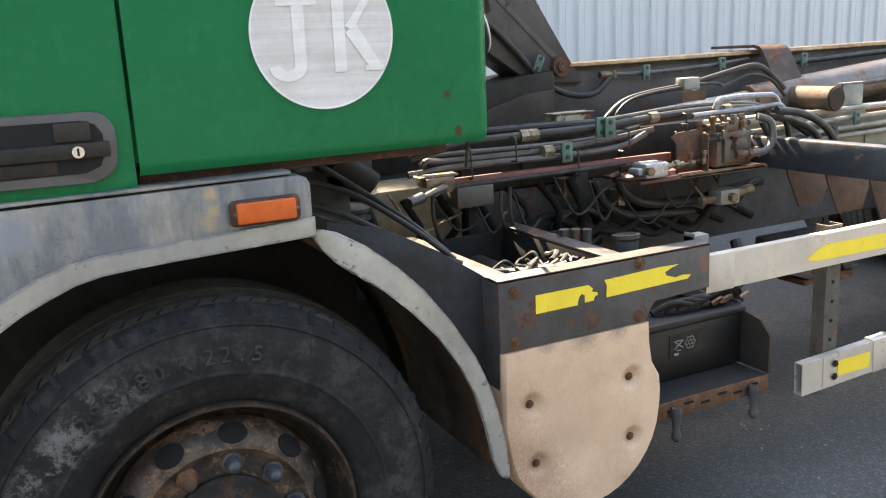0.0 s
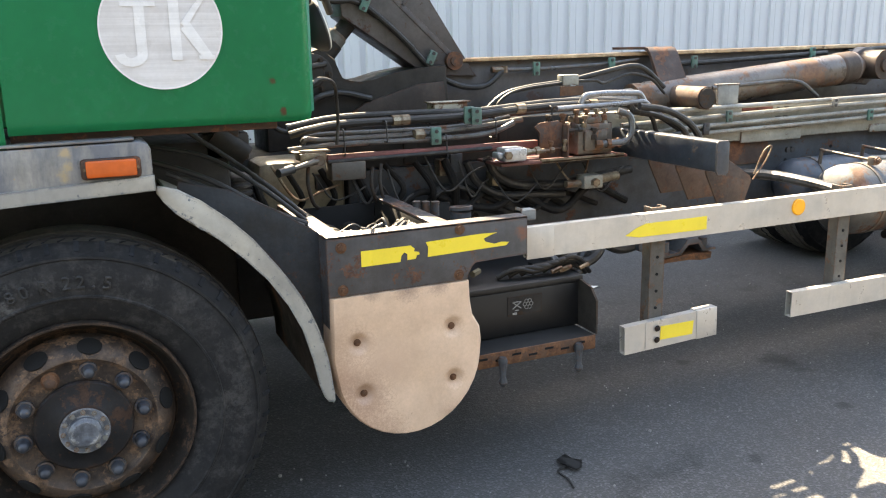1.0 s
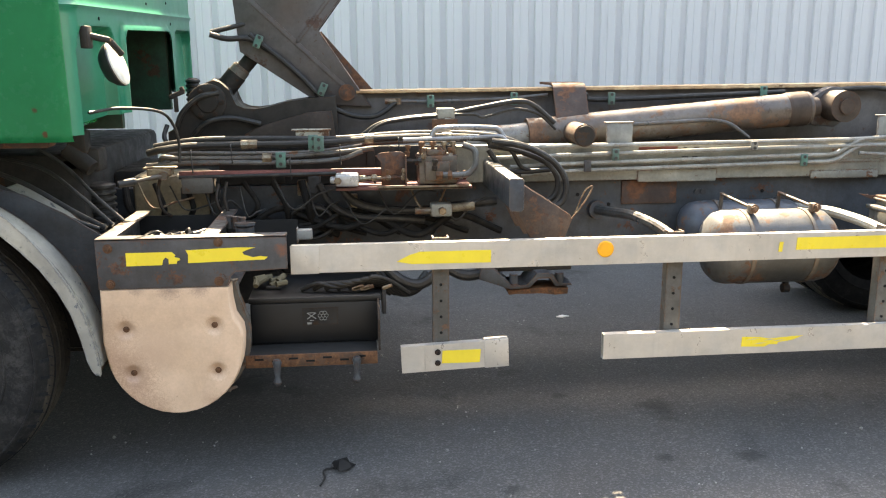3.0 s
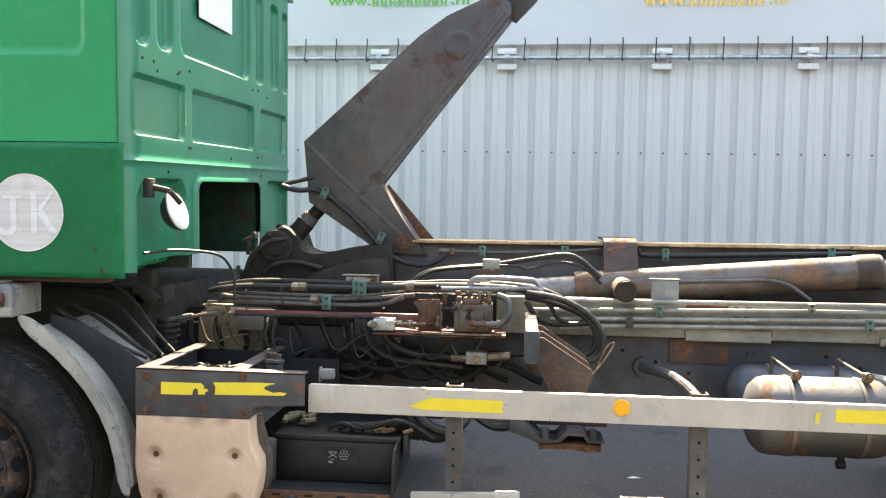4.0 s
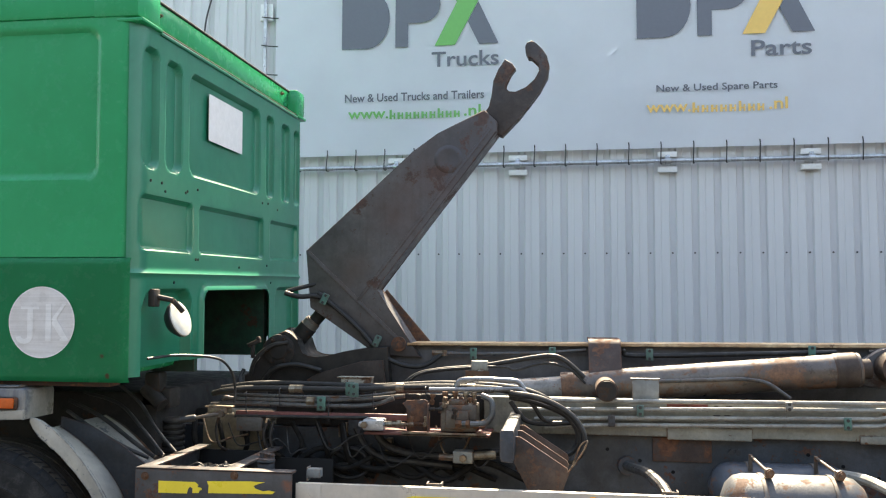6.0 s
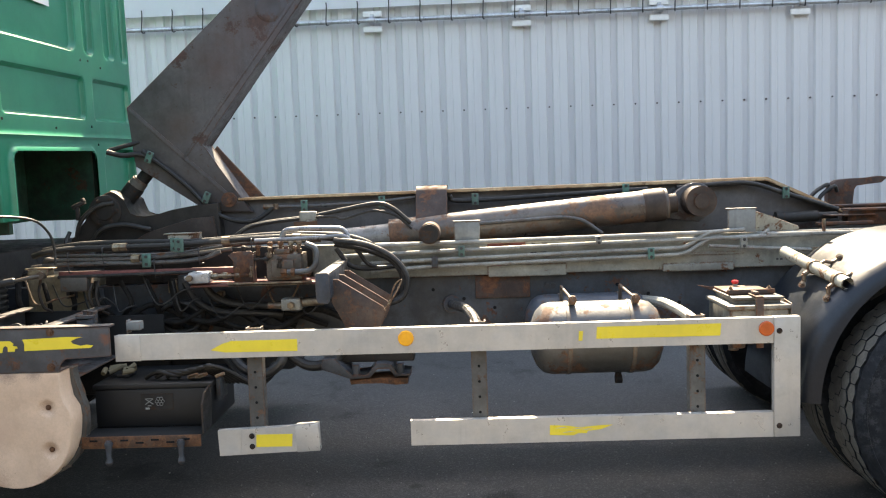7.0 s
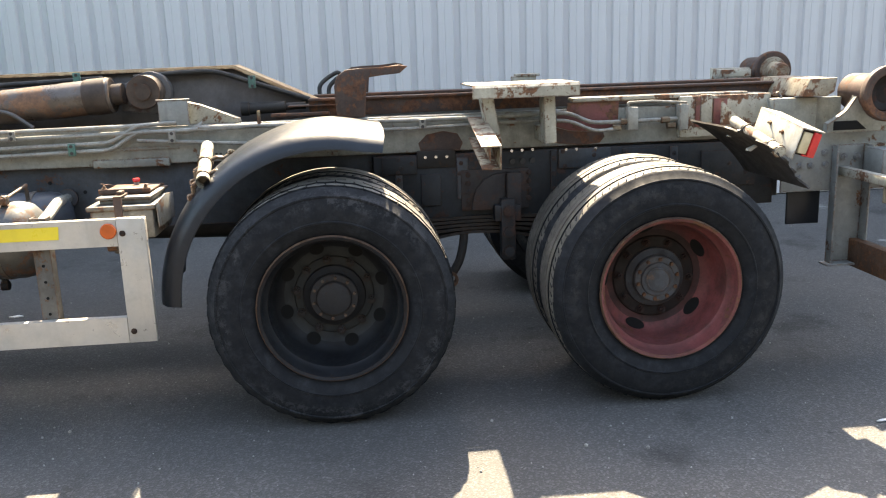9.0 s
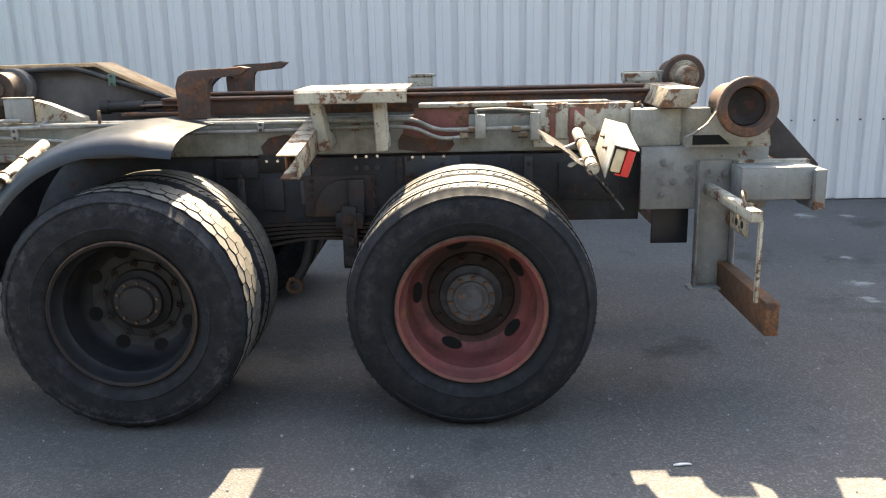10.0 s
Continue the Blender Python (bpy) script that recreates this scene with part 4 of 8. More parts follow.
    for k in range(46 if wall is M_TYREF else 0):
        m = Matrix.Translation((c[0], 0, c[2])) @ Matrix.Rotation(-2 * math.pi * (k + rng.uniform(-0.08, 0.08)) / 46, 4, "Y") @ Matrix.Translation((0.955 * R, y0 + 0.0065, 0)) @ Matrix.Rotation(math.pi / 2 - slope, 4, "Z")
        box(bm, -0.013, 0.021, -0.0016, 0.004, -0.0065, 0.0065, m=m)
    for k in range(84):
        a = 2 * math.pi * k / 84
        for i in range(5):
            yy = ys + (i + 0.5) * bw + rng.uniform(-0.006, 0.006)
            m = Matrix.Translation((c[0], 0, c[2])) @ Matrix.Rotation(-a - 0.022 * i, 4, "Y") @ pose(R - 0.0065, yy, 0, 28 * (1 if i % 2 else -1))
            box(bm, -0.004, 0.0045 if i in (1, 2, 3) else 0.0005, -bw * 0.38, bw * 0.38, -0.0019, 0.0019, m=m)
    part("tread_siping", bm, M_TYRE, t, kind="stuff")
    return t


def holes_ring(bm, c, r, y, n, rx, rz, depth, phase=0.0, tilt=0.0):
    """Dark oval hand holes of a rim, as shallow cups."""
    for k in range(n):
        a = phase + 2 * math.pi * k / n
        m = Matrix.Translation((c[0] + r * math.cos(a), y, c[2] + r * math.sin(a))) @ Matrix.Rotation(-a, 4, "Y") @ Matrix.Rotation(radians(tilt), 4, "Z")
        out = bmesh.ops.create_cone(bm, cap_ends=True, segments=20, radius1=1, radius2=1, depth=depth)
        bmesh.ops.transform(bm, matrix=m @ Matrix.Rotation(radians(90), 4, "X") @ Matrix.Diagonal((rx, rz, 1, 1)), verts=out["verts"])


def rear_wheel(x, mat, hole_label, phase):
    """Twin wheel: two tyres, a deep outer rim and the hub."""
    y = -0.078
    c = (x, y, 0.503)
    R = 0.508
    bm = bmesh.new()
    # the outer rim: flange, drop well, deep barrel and disc
    prof = [(0.300, 0.050), (0.306, 0.032), (0.300, 0.022), (0.288, 0.027), (0.284, 0.045), (0.280, 0.080), (0.266, 0.096), (0.262, 0.150), (0.256, 0.205), (0.244, 0.232), (0.212, 0.255), (0.185, 0.262), (0.165, 0.264), (0.12, 0.266)]
    rings = lathe(bm, prof, c, 72)
    bm.faces.new(rings[-1])
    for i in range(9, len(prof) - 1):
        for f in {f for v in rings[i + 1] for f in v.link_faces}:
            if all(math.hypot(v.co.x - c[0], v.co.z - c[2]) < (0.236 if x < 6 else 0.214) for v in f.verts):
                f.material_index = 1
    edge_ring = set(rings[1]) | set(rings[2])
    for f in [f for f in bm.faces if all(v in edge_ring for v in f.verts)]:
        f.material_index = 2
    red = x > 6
    # red wheel: the inner disc's colour carries the shade of the dish
    wheel = part("wheel", bm, [mat, M_REDSHADE if red else M_DUSTDISC, M_RIMEDGE], truck, hole_label)
    side_rubber = M_TYREB if red else M_TYREA
    tyre(wheel, c, R, y + 0.035, y + 0.315, int(x), wall=side_rubber, teeth=not red)
    tyre(wheel, c, R, y + 0.365, y + 0.645, int(x) + 7)
    n = 5 if red else 8
    for k in range(n):
        bm = bmesh.new()
        holes_ring(bm, c, 0.226 if red else 0.214, y + (0.244 if red else 0.252), 1, 0.024 if red else 0.028, 0.046 if red else 0.031, 0.008, phase + k * 2 * math.pi / n, -36 if red else -26)
        part("hand_hole", bm, M_HOLE, wheel)
    bm = bmesh.new()
    rings = lathe(bm, [(0.138, 0.270), (0.130, 0.238), (0.112, 0.228), (0.105, 0.222), (0.104, 0.206), (0.099, 0.200), (0.076, 0.199), (0.072, 0.192), (0.060, 0.190)], c, 48)
    bm.faces.new(rings[-1])
    hub = part("hub", bm, M_HUBR if red else M_HUBA, wheel)
    bm = bmesh.new()
    rings = lathe(bm, [(0.058, 0.194), (0.057, 0.186), (0.050, 0.183), (0.046, 0.186), (0.020, 0.184)] if red else [(0.072, 0.194), (0.070, 0.184), (0.050, 0.180), (0.020, 0.178)], c, 36)
    bm.faces.new(rings[-1])
    part("hub_cap", bm, M_HUBR if red else M_HUBA, hub)
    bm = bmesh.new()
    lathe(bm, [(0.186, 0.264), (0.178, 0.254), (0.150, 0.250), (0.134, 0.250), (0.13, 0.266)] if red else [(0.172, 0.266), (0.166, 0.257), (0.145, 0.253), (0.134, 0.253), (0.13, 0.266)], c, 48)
    # red wheel: the drum's shade is in its dark colour
    part("drum_face", bm, M_GREASESHADE if red else M_DUSTDISC, wheel)
    for k in range(10):
        a = 2 * math.pi * k / 10 + phase
        bm = bmesh.new()
        nut(bm, (x + 0.158 * math.cos(a), y + 0.252, c[2] + 0.158 * math.sin(a)), 0.014, 0.022)
        part("wheel_nut", bm, M_GREASESHADE if red else M_HUBA, wheel)
    for k in range(10):
        a = 2 * math.pi * k / 10 + 0.2
        bm = bmesh.new()
        p = Vector((x + 0.088 * math.cos(a), y + 0.200, c[2] + 0.088 * math.sin(a)))
        rod(bm, p, p - Vector((0, 0.010, 0)), 0.0095 if red else 0.0075, 0.007 if red else 0.006, seg=8)
        part("hub_bolt", bm, M_RUST if red else M_VALVE, wheel)
    return wheel


w1 = rear_wheel(5.0, M_RIMBLACK, "black twin wheel with deep rusty rim", radians(-118))
w2 = rear_wheel(6.4, M_RIMRED, "twin wheel with faded red rim", radians(-40))
for w, x in ((w1, 5.0), (w2, 6.4)):
    far = copy_thing(w, pose(0, 0, 0, 0, 0, 0))
    far.matrix_basis = Matrix.Translation((2 * (x - 3.4), 0, 0)) @ Matrix.Rotation(math.pi, 4, "Z")


def front_wheel():
    c = (0.0, 0.0, 0.505)
    R = 0.53
    bm = bmesh.new()
    rings = lathe(bm, [(0.250, 0.016), (0.242, -0.004), (0.226, -0.028), (0.208, -0.042), (0.194, -0.045), (0.186, -0.038), (0.176, -0.031), (0.150, -0.030), (0.132, -0.031)], c, 72)
    bm.faces.new(rings[-1])
    wheel = part("wheel", bm, M_RIMRUST, truck, "rusty steered wheel with bare hub")
    bm = bmesh.new()
    lathe(bm, [(0.302, 0.01), (0.303, -0.050), (0.300, -0.058), (0.295, -0.058), (0.291, -0.050), (0.286, -0.020), (0.276, 0.010), (0.262, 0.024), (0.256, 0.034), (0.244, 0.016)], c, 72)
    part("rim", bm, M_RIMDARK, wheel)
    tyre(wheel, c, R, -0.045, 0.235, 3, wall=M_TYREF, tread_mat=M_TREADF)
    for k in range(10):
        bm = bmesh.new()
        holes_ring(bm, c, 0.2245, -0.0265, 1, 0.025, 0.033, 0.007, 0.15 + k * math.pi / 5, 48)
        part("hand_hole", bm, M_HOLE, wheel)
    bm = bmesh.new()
    rings = lathe(bm, [(0.130, -0.028), (0.131, -0.044), (0.126, -0.050), (0.110, -0.053), (0.078, -0.060), (0.068, -0.068), (0.066, -0.080)], c, 48)
    bm.faces.new(rings[-1])
    hub = part("hub", bm, M_HUB, wheel)
    bm = bmesh.new()
    rings = lathe(bm, [(0.066, -0.078), (0.065, -0.084), (0.044, -0.085), (0.043, -0.098), (0.034, -0.108), (0.012, -0.112)], c, 40)
    bm.faces.new(rings[-1])
    part("hub_cap", bm, M_CAP, hub, "blue-grey scraped hub cap")
    for k in range(10):
        a = 2 * math.pi * k / 10 + 0.15
        bm = bmesh.new()
        p = Vector((0.160 * math.cos(a), -0.030, c[2] + 0.160 * math.sin(a)))
        rod(bm, p, p + Vector((0, -0.012, 0)), 0.024, seg=18)
        rod(bm, p + Vector((0, -0.012, 0)), p + Vector((0, -0.034, 0)), 0.019, 0.016, seg=16)
        out = bmesh.ops.create_uvsphere(bm, u_segments=14, v_segments=8, radius=0.016)
        bmesh.ops.translate(bm, verts=out["verts"], vec=p + Vector((0, -0.033, 0)))
        part("wheel_nut", bm, M_RUST if k == 3 else M_BLUEARM, wheel)
    for k in range(12):
        a = 2 * math.pi * k / 12
        bm = bmesh.new()
        p = Vector((0.056 * math.cos(a), -0.082, c[2] + 0.056 * math.sin(a)))
        rod(bm, p, p + Vector((0, -0.007, 0)), 0.007, seg=8)
        part("hub_bolt", bm, M_CREAM, wheel)
    # raised size marking on the sidewall
    for i, ch in enumerate("295/80R22.5"):
        bm = letters(ch, 0.036 if ch not in "./" else (0.009 if ch == "." else 0.040))
        xs = [v.co.x for v in bm.verts]
        mid = (min(xs) + max(xs)) / 2
        out = bmesh.ops.extrude_face_region(bm, geom=bm.faces[:])
        bmesh.ops.translate(bm, verts=[v for v in out["geom"] if isinstance(v, bmesh.types.BMVert)], vec=(0, -0.003, 0))
        a = radians(128 - i * 4.7 - (2.5 if i > 5 else 0) - (2.5 if i > 6 else 0))
        m = Matrix.Translation((0, -0.068, c[2])) @ Matrix.Rotation(-(a - math.pi / 2), 4, "Y") @ pose(-mid, 0, R * 0.755)
        bmesh.ops.transform(bm, matrix=m, verts=bm.verts)
        part("size_marking", bm, M_MARK, wheel, smooth=False)
    return wheel


fw = front_wheel()
far = copy_thing(fw, pose(0, 0, 0))
far.matrix_basis = Matrix.Translation((-6.8, 0, 0)) @ Matrix.Rotation(math.pi, 4, "Z")

# chassis rails, cross members, axles
part("chassis_rail", section_x([(0.775, 0.727), (0.86, 0.727), (0.86, 0.737), (0.785, 0.737), (0.785, 1.018), (0.86, 1.018), (0.86, 1.028), (0.775, 1.028)], -1.2, 7.25), M_CHASSIS, truck, "dark painted steel chassis rail", smooth=False)
part("chassis_rail", section_x([(1.575, 0.727), (1.49, 0.727), (1.49, 0.737), (1.565, 0.737), (1.565, 1.018), (1.49, 1.018), (1.49, 1.028), (1.575, 1.028)], -1.2, 7.25), M_CHASSIS, truck, "dark painted steel chassis rail", smooth=False)
for x in (0.9, 2.3, 3.4, 4.3, 5.7, 7.1):
    part("cross_member", boxes((x, x + 0.1, 0.79, 1.56, 0.75, 1.0)), M_CHASSIS, truck)
for x in (5.0, 6.4):
    bm = bmesh.new()
    rod(bm, (x, 0.2, 0.515), (x, 2.14, 0.515), 0.075)
    out = bmesh.ops.create_uvsphere(bm, u_segments=24, v_segments=14, radius=0.21)
    bmesh.ops.translate(bm, verts=out["verts"], vec=(x, YC, 0.515))
    part("rear_axle", bm, M_DARK, truck)
part("front_axle", boxes((-0.06, 0.06, 0.2, 2.14, 0.4, 0.5), bevel=0.01), M_DARK, truck)
# leaf springs, shackle
for side_y in (0.70, 1.57):
    bm = bmesh.new()
    for i in range(5):
        z = 0.70 - 0.018 * i
        L = 0.62 - 0.09 * i
        pts = [(5.70 + L * t, side_y + 0.035, z - 0.035 * t * t) for t in [k / 8 - 1 for k in range(17)]]
        for a, b in zip(pts, pts[1:]):
            va = [bm.verts.new((a[0], side_y + dy, a[2] + dz)) for dy, dz in ((0, 0), (0.07, 0), (0.07, 0.014), (0, 0.014))]
            vb = [bm.verts.new((b[0], side_y + dy, b[2] + dz)) for dy, dz in ((0, 0), (0.07, 0), (0.07, 0.014), (0, 0.014))]
            for k in range(4):
                bm.faces.new((va[k], va[(k + 1) % 4], vb[(k + 1) % 4], vb[k]))
    part("leaf_spring", bm, M_DARK, truck)
bm = boxes((5.80, 5.87, 0.63, 0.70, 0.50, 0.80), (5.77, 5.90, 0.64, 0.70, 0.69, 0.77), bevel=0.008)
for z in (0.545, 0.64, 0.745):
    rod(bm, (5.835, 0.61, z), (5.835, 0.64, z), 0.025)
part("spring_shackle", bm, M_WEB, truck, "rusty spring shackle")
part("chassis_rail", boxes((5.2, 7.2, 0.72, 0.772, 0.70, 1.02)), M_WEB, truck, "dark riveted reinforcement plate along the chassis")

# cream subframe along the chassis
bm = boxes((2.15, 7.15, 0.735, 0.80, 1.032, 1.207), (3.03, 3.42, 0.728, 0.74, 1.020, 1.08), (3.9, 4.25, 0.726, 0.74, 1.022, 1.06), bevel=0.006)
subframe = part("subframe", bm, M_CREAM, truck, "cream painted subframe member, rust-stained")
part("subframe", boxes((2.15, 7.15, 1.54, 1.605, 1.032, 1.207), bevel=0.006), M_CREAM, truck, "cream painted subframe member, rust-stained")

part("subframe_nose", boxes((1.06, 2.15, 0.80, 0.86, 1.032, 1.205), (1.30, 1.36, 0.79, 0.80, 1.04, 1.19), (1.74, 1.78, 0.79, 0.80, 1.04, 1.19), bevel=0.006), M_DARK, truck, "oily dark nose of the subframe")

# ---- truck: hook arm and boom ----
AY0, AY1 = 1.07, 1.24
arm_o = [(1.12, 1.956), (1.150, 1.64), (1.53, 1.385), (1.775, 1.375), (1.518, 1.744), (2.185, 2.60), (2.185, 2.66), (2.115, 2.724), (1.86, 2.60), (1.72, 2.50)]
bm = bmesh.new()
slab(bm, arm_o, AY0, AY1, 0.006)
arm = part("hook_arm", bm, M_ARM, truck, "dark grey rust-streaked hook arm")
bm = bmesh.new()
for (x0, z0), (x1, z1), t in (((1.13, 1.95), (1.42, 1.68), 0.012), ((1.42, 1.68), (2.15, 2.62), 0.010), ((1.42, 1.68), (1.70, 1.42), 0.012)):
    d = Vector((x1 - x0, 0, z1 - z0)).normalized()
    n = Vector((-d.z, 0, d.x)) * t
    slab(bm, [(x0 + n.x, z0 + n.z), (x1 + n.x, z1 + n.z), (x1 - n.x, z1 - n.z), (x0 - n.x, z0 - n.z)], AY0 - 0.004, AY0 + 0.002, 0.002)
part("weld_seam", bm, M_ARM, arm)
hook_o = [(2.10, 2.715), (2.144, 2.75), (2.152, 2.82), (2.160, 2.90), (2.190, 2.965), (2.224, 3.02), (2.268, 2.992), (2.284, 2.965), (2.255, 2.93), (2.225, 2.885), (2.222, 2.852), (2.245, 2.828), (2.285, 2.825), (2.345, 2.85), (2.395, 2.895), (2.422, 2.945), (2.415, 2.99), (2.385, 3.02), (2.355, 3.02), (2.340, 3.05), (2.336, 3.085), (2.345, 3.108), (2.375, 3.12), (2.40, 3.10), (2.43, 3.072), (2.457, 3.03), (2.470, 2.975), (2.462, 2.91), (2.42, 2.835), (2.36, 2.755), (2.30, 2.68), (2.21, 2.585), (2.13, 2.62)]
bm = bmesh.new()
slab(bm, hook_o, 1.125, 1.195, 0.008)
part("hook", bm, M_HOOK, arm, "brown rusty cast hook")
bm = bmesh.new()
slab(bm, [(1.50, 1.70), (1.532, 1.745), (1.815, 1.42), (1.80, 1.375), (1.55, 1.375)], 1.30, 1.325, 0.003)
part("fork_plate", bm, M_BROWN, arm, "rusty far cheek of the arm's fork")
bm = bmesh.new()
lathe(bm, [(0.080, 0.001), (0.070, -0.005), (0.052, -0.006), (0.044, -0.004), (0.001, -0.004)], (1.92, AY0, 2.455), 40)
part("pin_boss", bm, M_ARM, arm)
bm = bmesh.new()
rod(bm, (1.655, 1.045, 1.445), (1.655, 1.30, 1.445), 0.040)
rod(bm, (1.655, 1.035, 1.445), (1.655, 1.045, 1.445), 0.022)
part("pivot_pin", bm, M_BROWN, arm)

boom_o = [(1.45, 1.25), (1.45, 1.36), (1.75, 1.445), (4.53, 1.462), (4.93, 1.275), (4.93, 1.20), (4.4, 1.17), (1.7, 1.17)]
bm = bmesh.new()
slab(bm, boom_o, 1.10, 1.24, 0.004)
boom = part("boom", bm, M_ARM, truck, "dark hollow main boom with rusty top flange")
bm = bmesh.new()
slab(bm, [(1.70, 1.437), (1.70, 1.452), (4.535, 1.472), (4.95, 1.278), (4.94, 1.262), (4.53, 1.457)], 1.06, 1.28, 0.003)
part("top_flange", bm, M_BEAMTOP, boom, "rusted flange of the boom")
bm = section_x([(1.30, 1.484), (1.035, 1.484), (1.005, 1.478), (0.985, 1.458), (0.90, 1.315), (0.862, 1.25), (0.874, 1.243), (0.915, 1.308), (0.998, 1.448), (1.015, 1.464), (1.04, 1.472), (1.30, 1.472)], 2.668, 2.832)
part("collar_plate", bm, M_BROWN, boom, "brown rusty collar plate over the boom")

# lifting ram
bm = bmesh.new()
ram_a, ram_b = Vector((2.05, 0.94, 1.195)), Vector((3.97, 0.94, 1.352))
rod(bm, ram_a + (ram_b - ram_a) * 0.25, ram_b, 0.082, seg=32)
d = (ram_b - ram_a).normalized()
ram = part("lifting_ram", bm, M_CYL, truck, "grey hydraulic ram with rusty barrel")
bm = bmesh.new()
rod(bm, ram_b - d * 0.11, ram_b - d * 0.02, 0.0865, seg=32)
rod(bm, ram_b - d * 0.02, ram_b, 0.0865, 0.074, seg=32)
rod(bm, ram_b - d * 0.125, ram_b - d * 0.11, 0.083, 0.0865, seg=32)
part("ram_end", bm, M_CYLEND, ram, "dark brown greasy barrel end")
bm = bmesh.new()
rod(bm, ram_a - d * 0.3, ram_a + (ram_b - ram_a) * 0.26, 0.062, seg=28)
part("ram_tube", bm, M_RAMTUBE, ram)
bm = bmesh.new()
rod(bm, ram_b - d * 0.02, ram_b + d * 0.05, 0.05)
rod(bm, (4.13, 0.86, 1.362), (4.13, 1.02, 1.362), 0.078, seg=32)
rod(bm, (4.13, 0.845, 1.362), (4.13, 0.86, 1.362), 0.038, seg=20)
part("ram_eye", bm, M_CYLEND, ram)
bm = bmesh.new()
slab(bm, [(3.99, 1.27), (4.00, 1.385), (4.06, 1.43)] + [(4.135 + 0.098 * math.cos(radians(a)), 1.358 + 0.098 * math.sin(radians(a))) for a in range(110, -61, -12)] + [(4.15, 1.25)], 0.985, 1.05, 0.006)
part("eye_bracket", bm, M_ARM, ram)
bm = bmesh.new()
rod(bm, (2.745, 0.66, 1.252), (2.745, 1.02, 1.252), 0.052, seg=28)
pin = part("trunnion_pin", bm, M_GUSSET, ram, "rusty round pin with black greasy end")
bm = bmesh.new()
rod(bm, (2.745, 0.653, 1.252), (2.745, 0.661, 1.252), 0.046, 0.049, seg=28)
part("greasy_end", bm, M_DARK, pin, "black greasy end face")
pipe("ram_pipe", [(2.95, 0.86, 1.283), (3.42, 0.85, 1.305), (3.52, 0.84, 1.29), (3.62, 0.83, 1.215)], 0.010, M_PIPE, ram)

# tabs on the subframe
for x0, x1, z0, z1 in ((2.868, 2.994, 1.207, 1.303), (4.222, 4.358, 1.207, 1.322)):
    bm = boxes((x0, x1, 0.725, 0.735, z0, z1), (x0 - 0.008, x1 + 0.006, 0.722, 0.748, z1, z1 + 0.006), bevel=0.002)
    part("guide_tab", bm, M_PALEGREY, truck)

# folding stops
near_o = [(5.040, 1.21), (5.034, 1.36), (5.05, 1.405), (5.09, 1.432), (5.16, 1.437), (5.25, 1.434), (5.34, 1.448), (5.385, 1.440), (5.345, 1.408), (5.20, 1.398), (5.184, 1.375), (5.174, 1.21)]
for y0, y1, dx, dz in ((0.745, 0.80, 0.0, 0.0), (1.54, 1.595, 0.02, 0.004)):
    bm = bmesh.new()
    slab(bm, [(x + dx, z + dz) for x, z in near_o], y0, y1, 0.004)
    part("container_stop", bm, M_BROWN, truck, "brown steel hook plate that locks the container")
for a, b in (((4.93, 1.28), (5.06, 1.40)), ((4.98, 1.27), (5.10, 1.39))):
    hose("stop_hose", [(a[0], 1.48, a[1]), (a[0] + 0.01, 1.49, a[1] + 0.07), (b[0] - 0.03, 1.50, b[1] + 0.01), (b[0], 1.52, b[1] - 0.02)], 0.012, M_HOSE, truck)

# rear inner rails (tipping frame)
for y in (0.93, 1.38):
    bm = boxes((4.9, 7.4, y, y + 0.07, 1.21, 1.285), (4.9, 7.45, y - 0.02, y + 0.09, 1.285, 1.297), bevel=0.003)
    part("tipping_rail", bm, M_BROWN, truck, "rusty rail of the tipping frame")

# ---- truck: cab ----
LEANING = Matrix.Translation((0, -0.06, 1.31)) @ Matrix.Rotation(radians(1.6), 4, "X") @ Matrix.Translation((0, 0.06, -1.31))


def leaned(bm):
    bmesh.ops.transform(bm, matrix=LEANING, verts=bm.verts)
    return bm


def rrect(u, v, u0, u1, v0, v1, r):
    """Signed distance inside a rounded rectangle: negative inside."""
    qx = abs(u - (u0 + u1) / 2) - (u1 - u0) / 2 + r
    qy = abs(v - (v0 + v1) / 2) - (v1 - v0) / 2 + r
    return math.hypot(max(qx, 0), max(qy, 0)) + min(max(qx, qy), 0) - r


def press(d, depth, soft):
    t = min(1, max(0, (-d) / soft))
    return depth * t * t * (3 - 2 * t)


def pressed_sheet(us, vs, place, height, keep=None):
    bm = bmesh.new()
    g = [[bm.verts.new(place(u, v, height(u, v))) for v in vs] for u in us]
    for i in range(len(us) - 1):
        for j in range(len(vs) - 1):
            if keep is None or keep((us[i] + us[i + 1]) / 2, (vs[j] + vs[j + 1]) / 2):
                bm.faces.new((g[i][j], g[i + 1][j], g[i + 1][j + 1], g[i][j + 1]))
    return bm


def span(a, b, step):
    n = max(1, round((b - a) / step))
    return [a + (b - a) * i / n for i in range(n + 1)]


CY0, CY1 = -0.06, 2.27
bm = bmesh.new()
box(bm, -1.45, 0.66, CY0 + 0.03, CY1, 1.77, 3.0, 0.05)
box(bm, -1.45, 0.25, CY0 + 0.03, CY1, 1.40, 1.80, 0.02)
box(bm, 0.2, 0.66, 1.61, CY1, 1.40, 1.80, 0.02)
box(bm, -1.45, 0.62, CY0 + 0.03, 0.55, 1.33, 1.80, 0.02)
cab = part("cab", leaned(bm), M_GREEN, truck, "green painted sleeper cab, faded and dented")
bm = bmesh.new()
box(bm, -1.40, 0.66, CY0 - 0.012, CY1 + 0.012, 2.905, 3.075, 0.016)
roof = part("roof", leaned(bm), M_GREEN, cab)
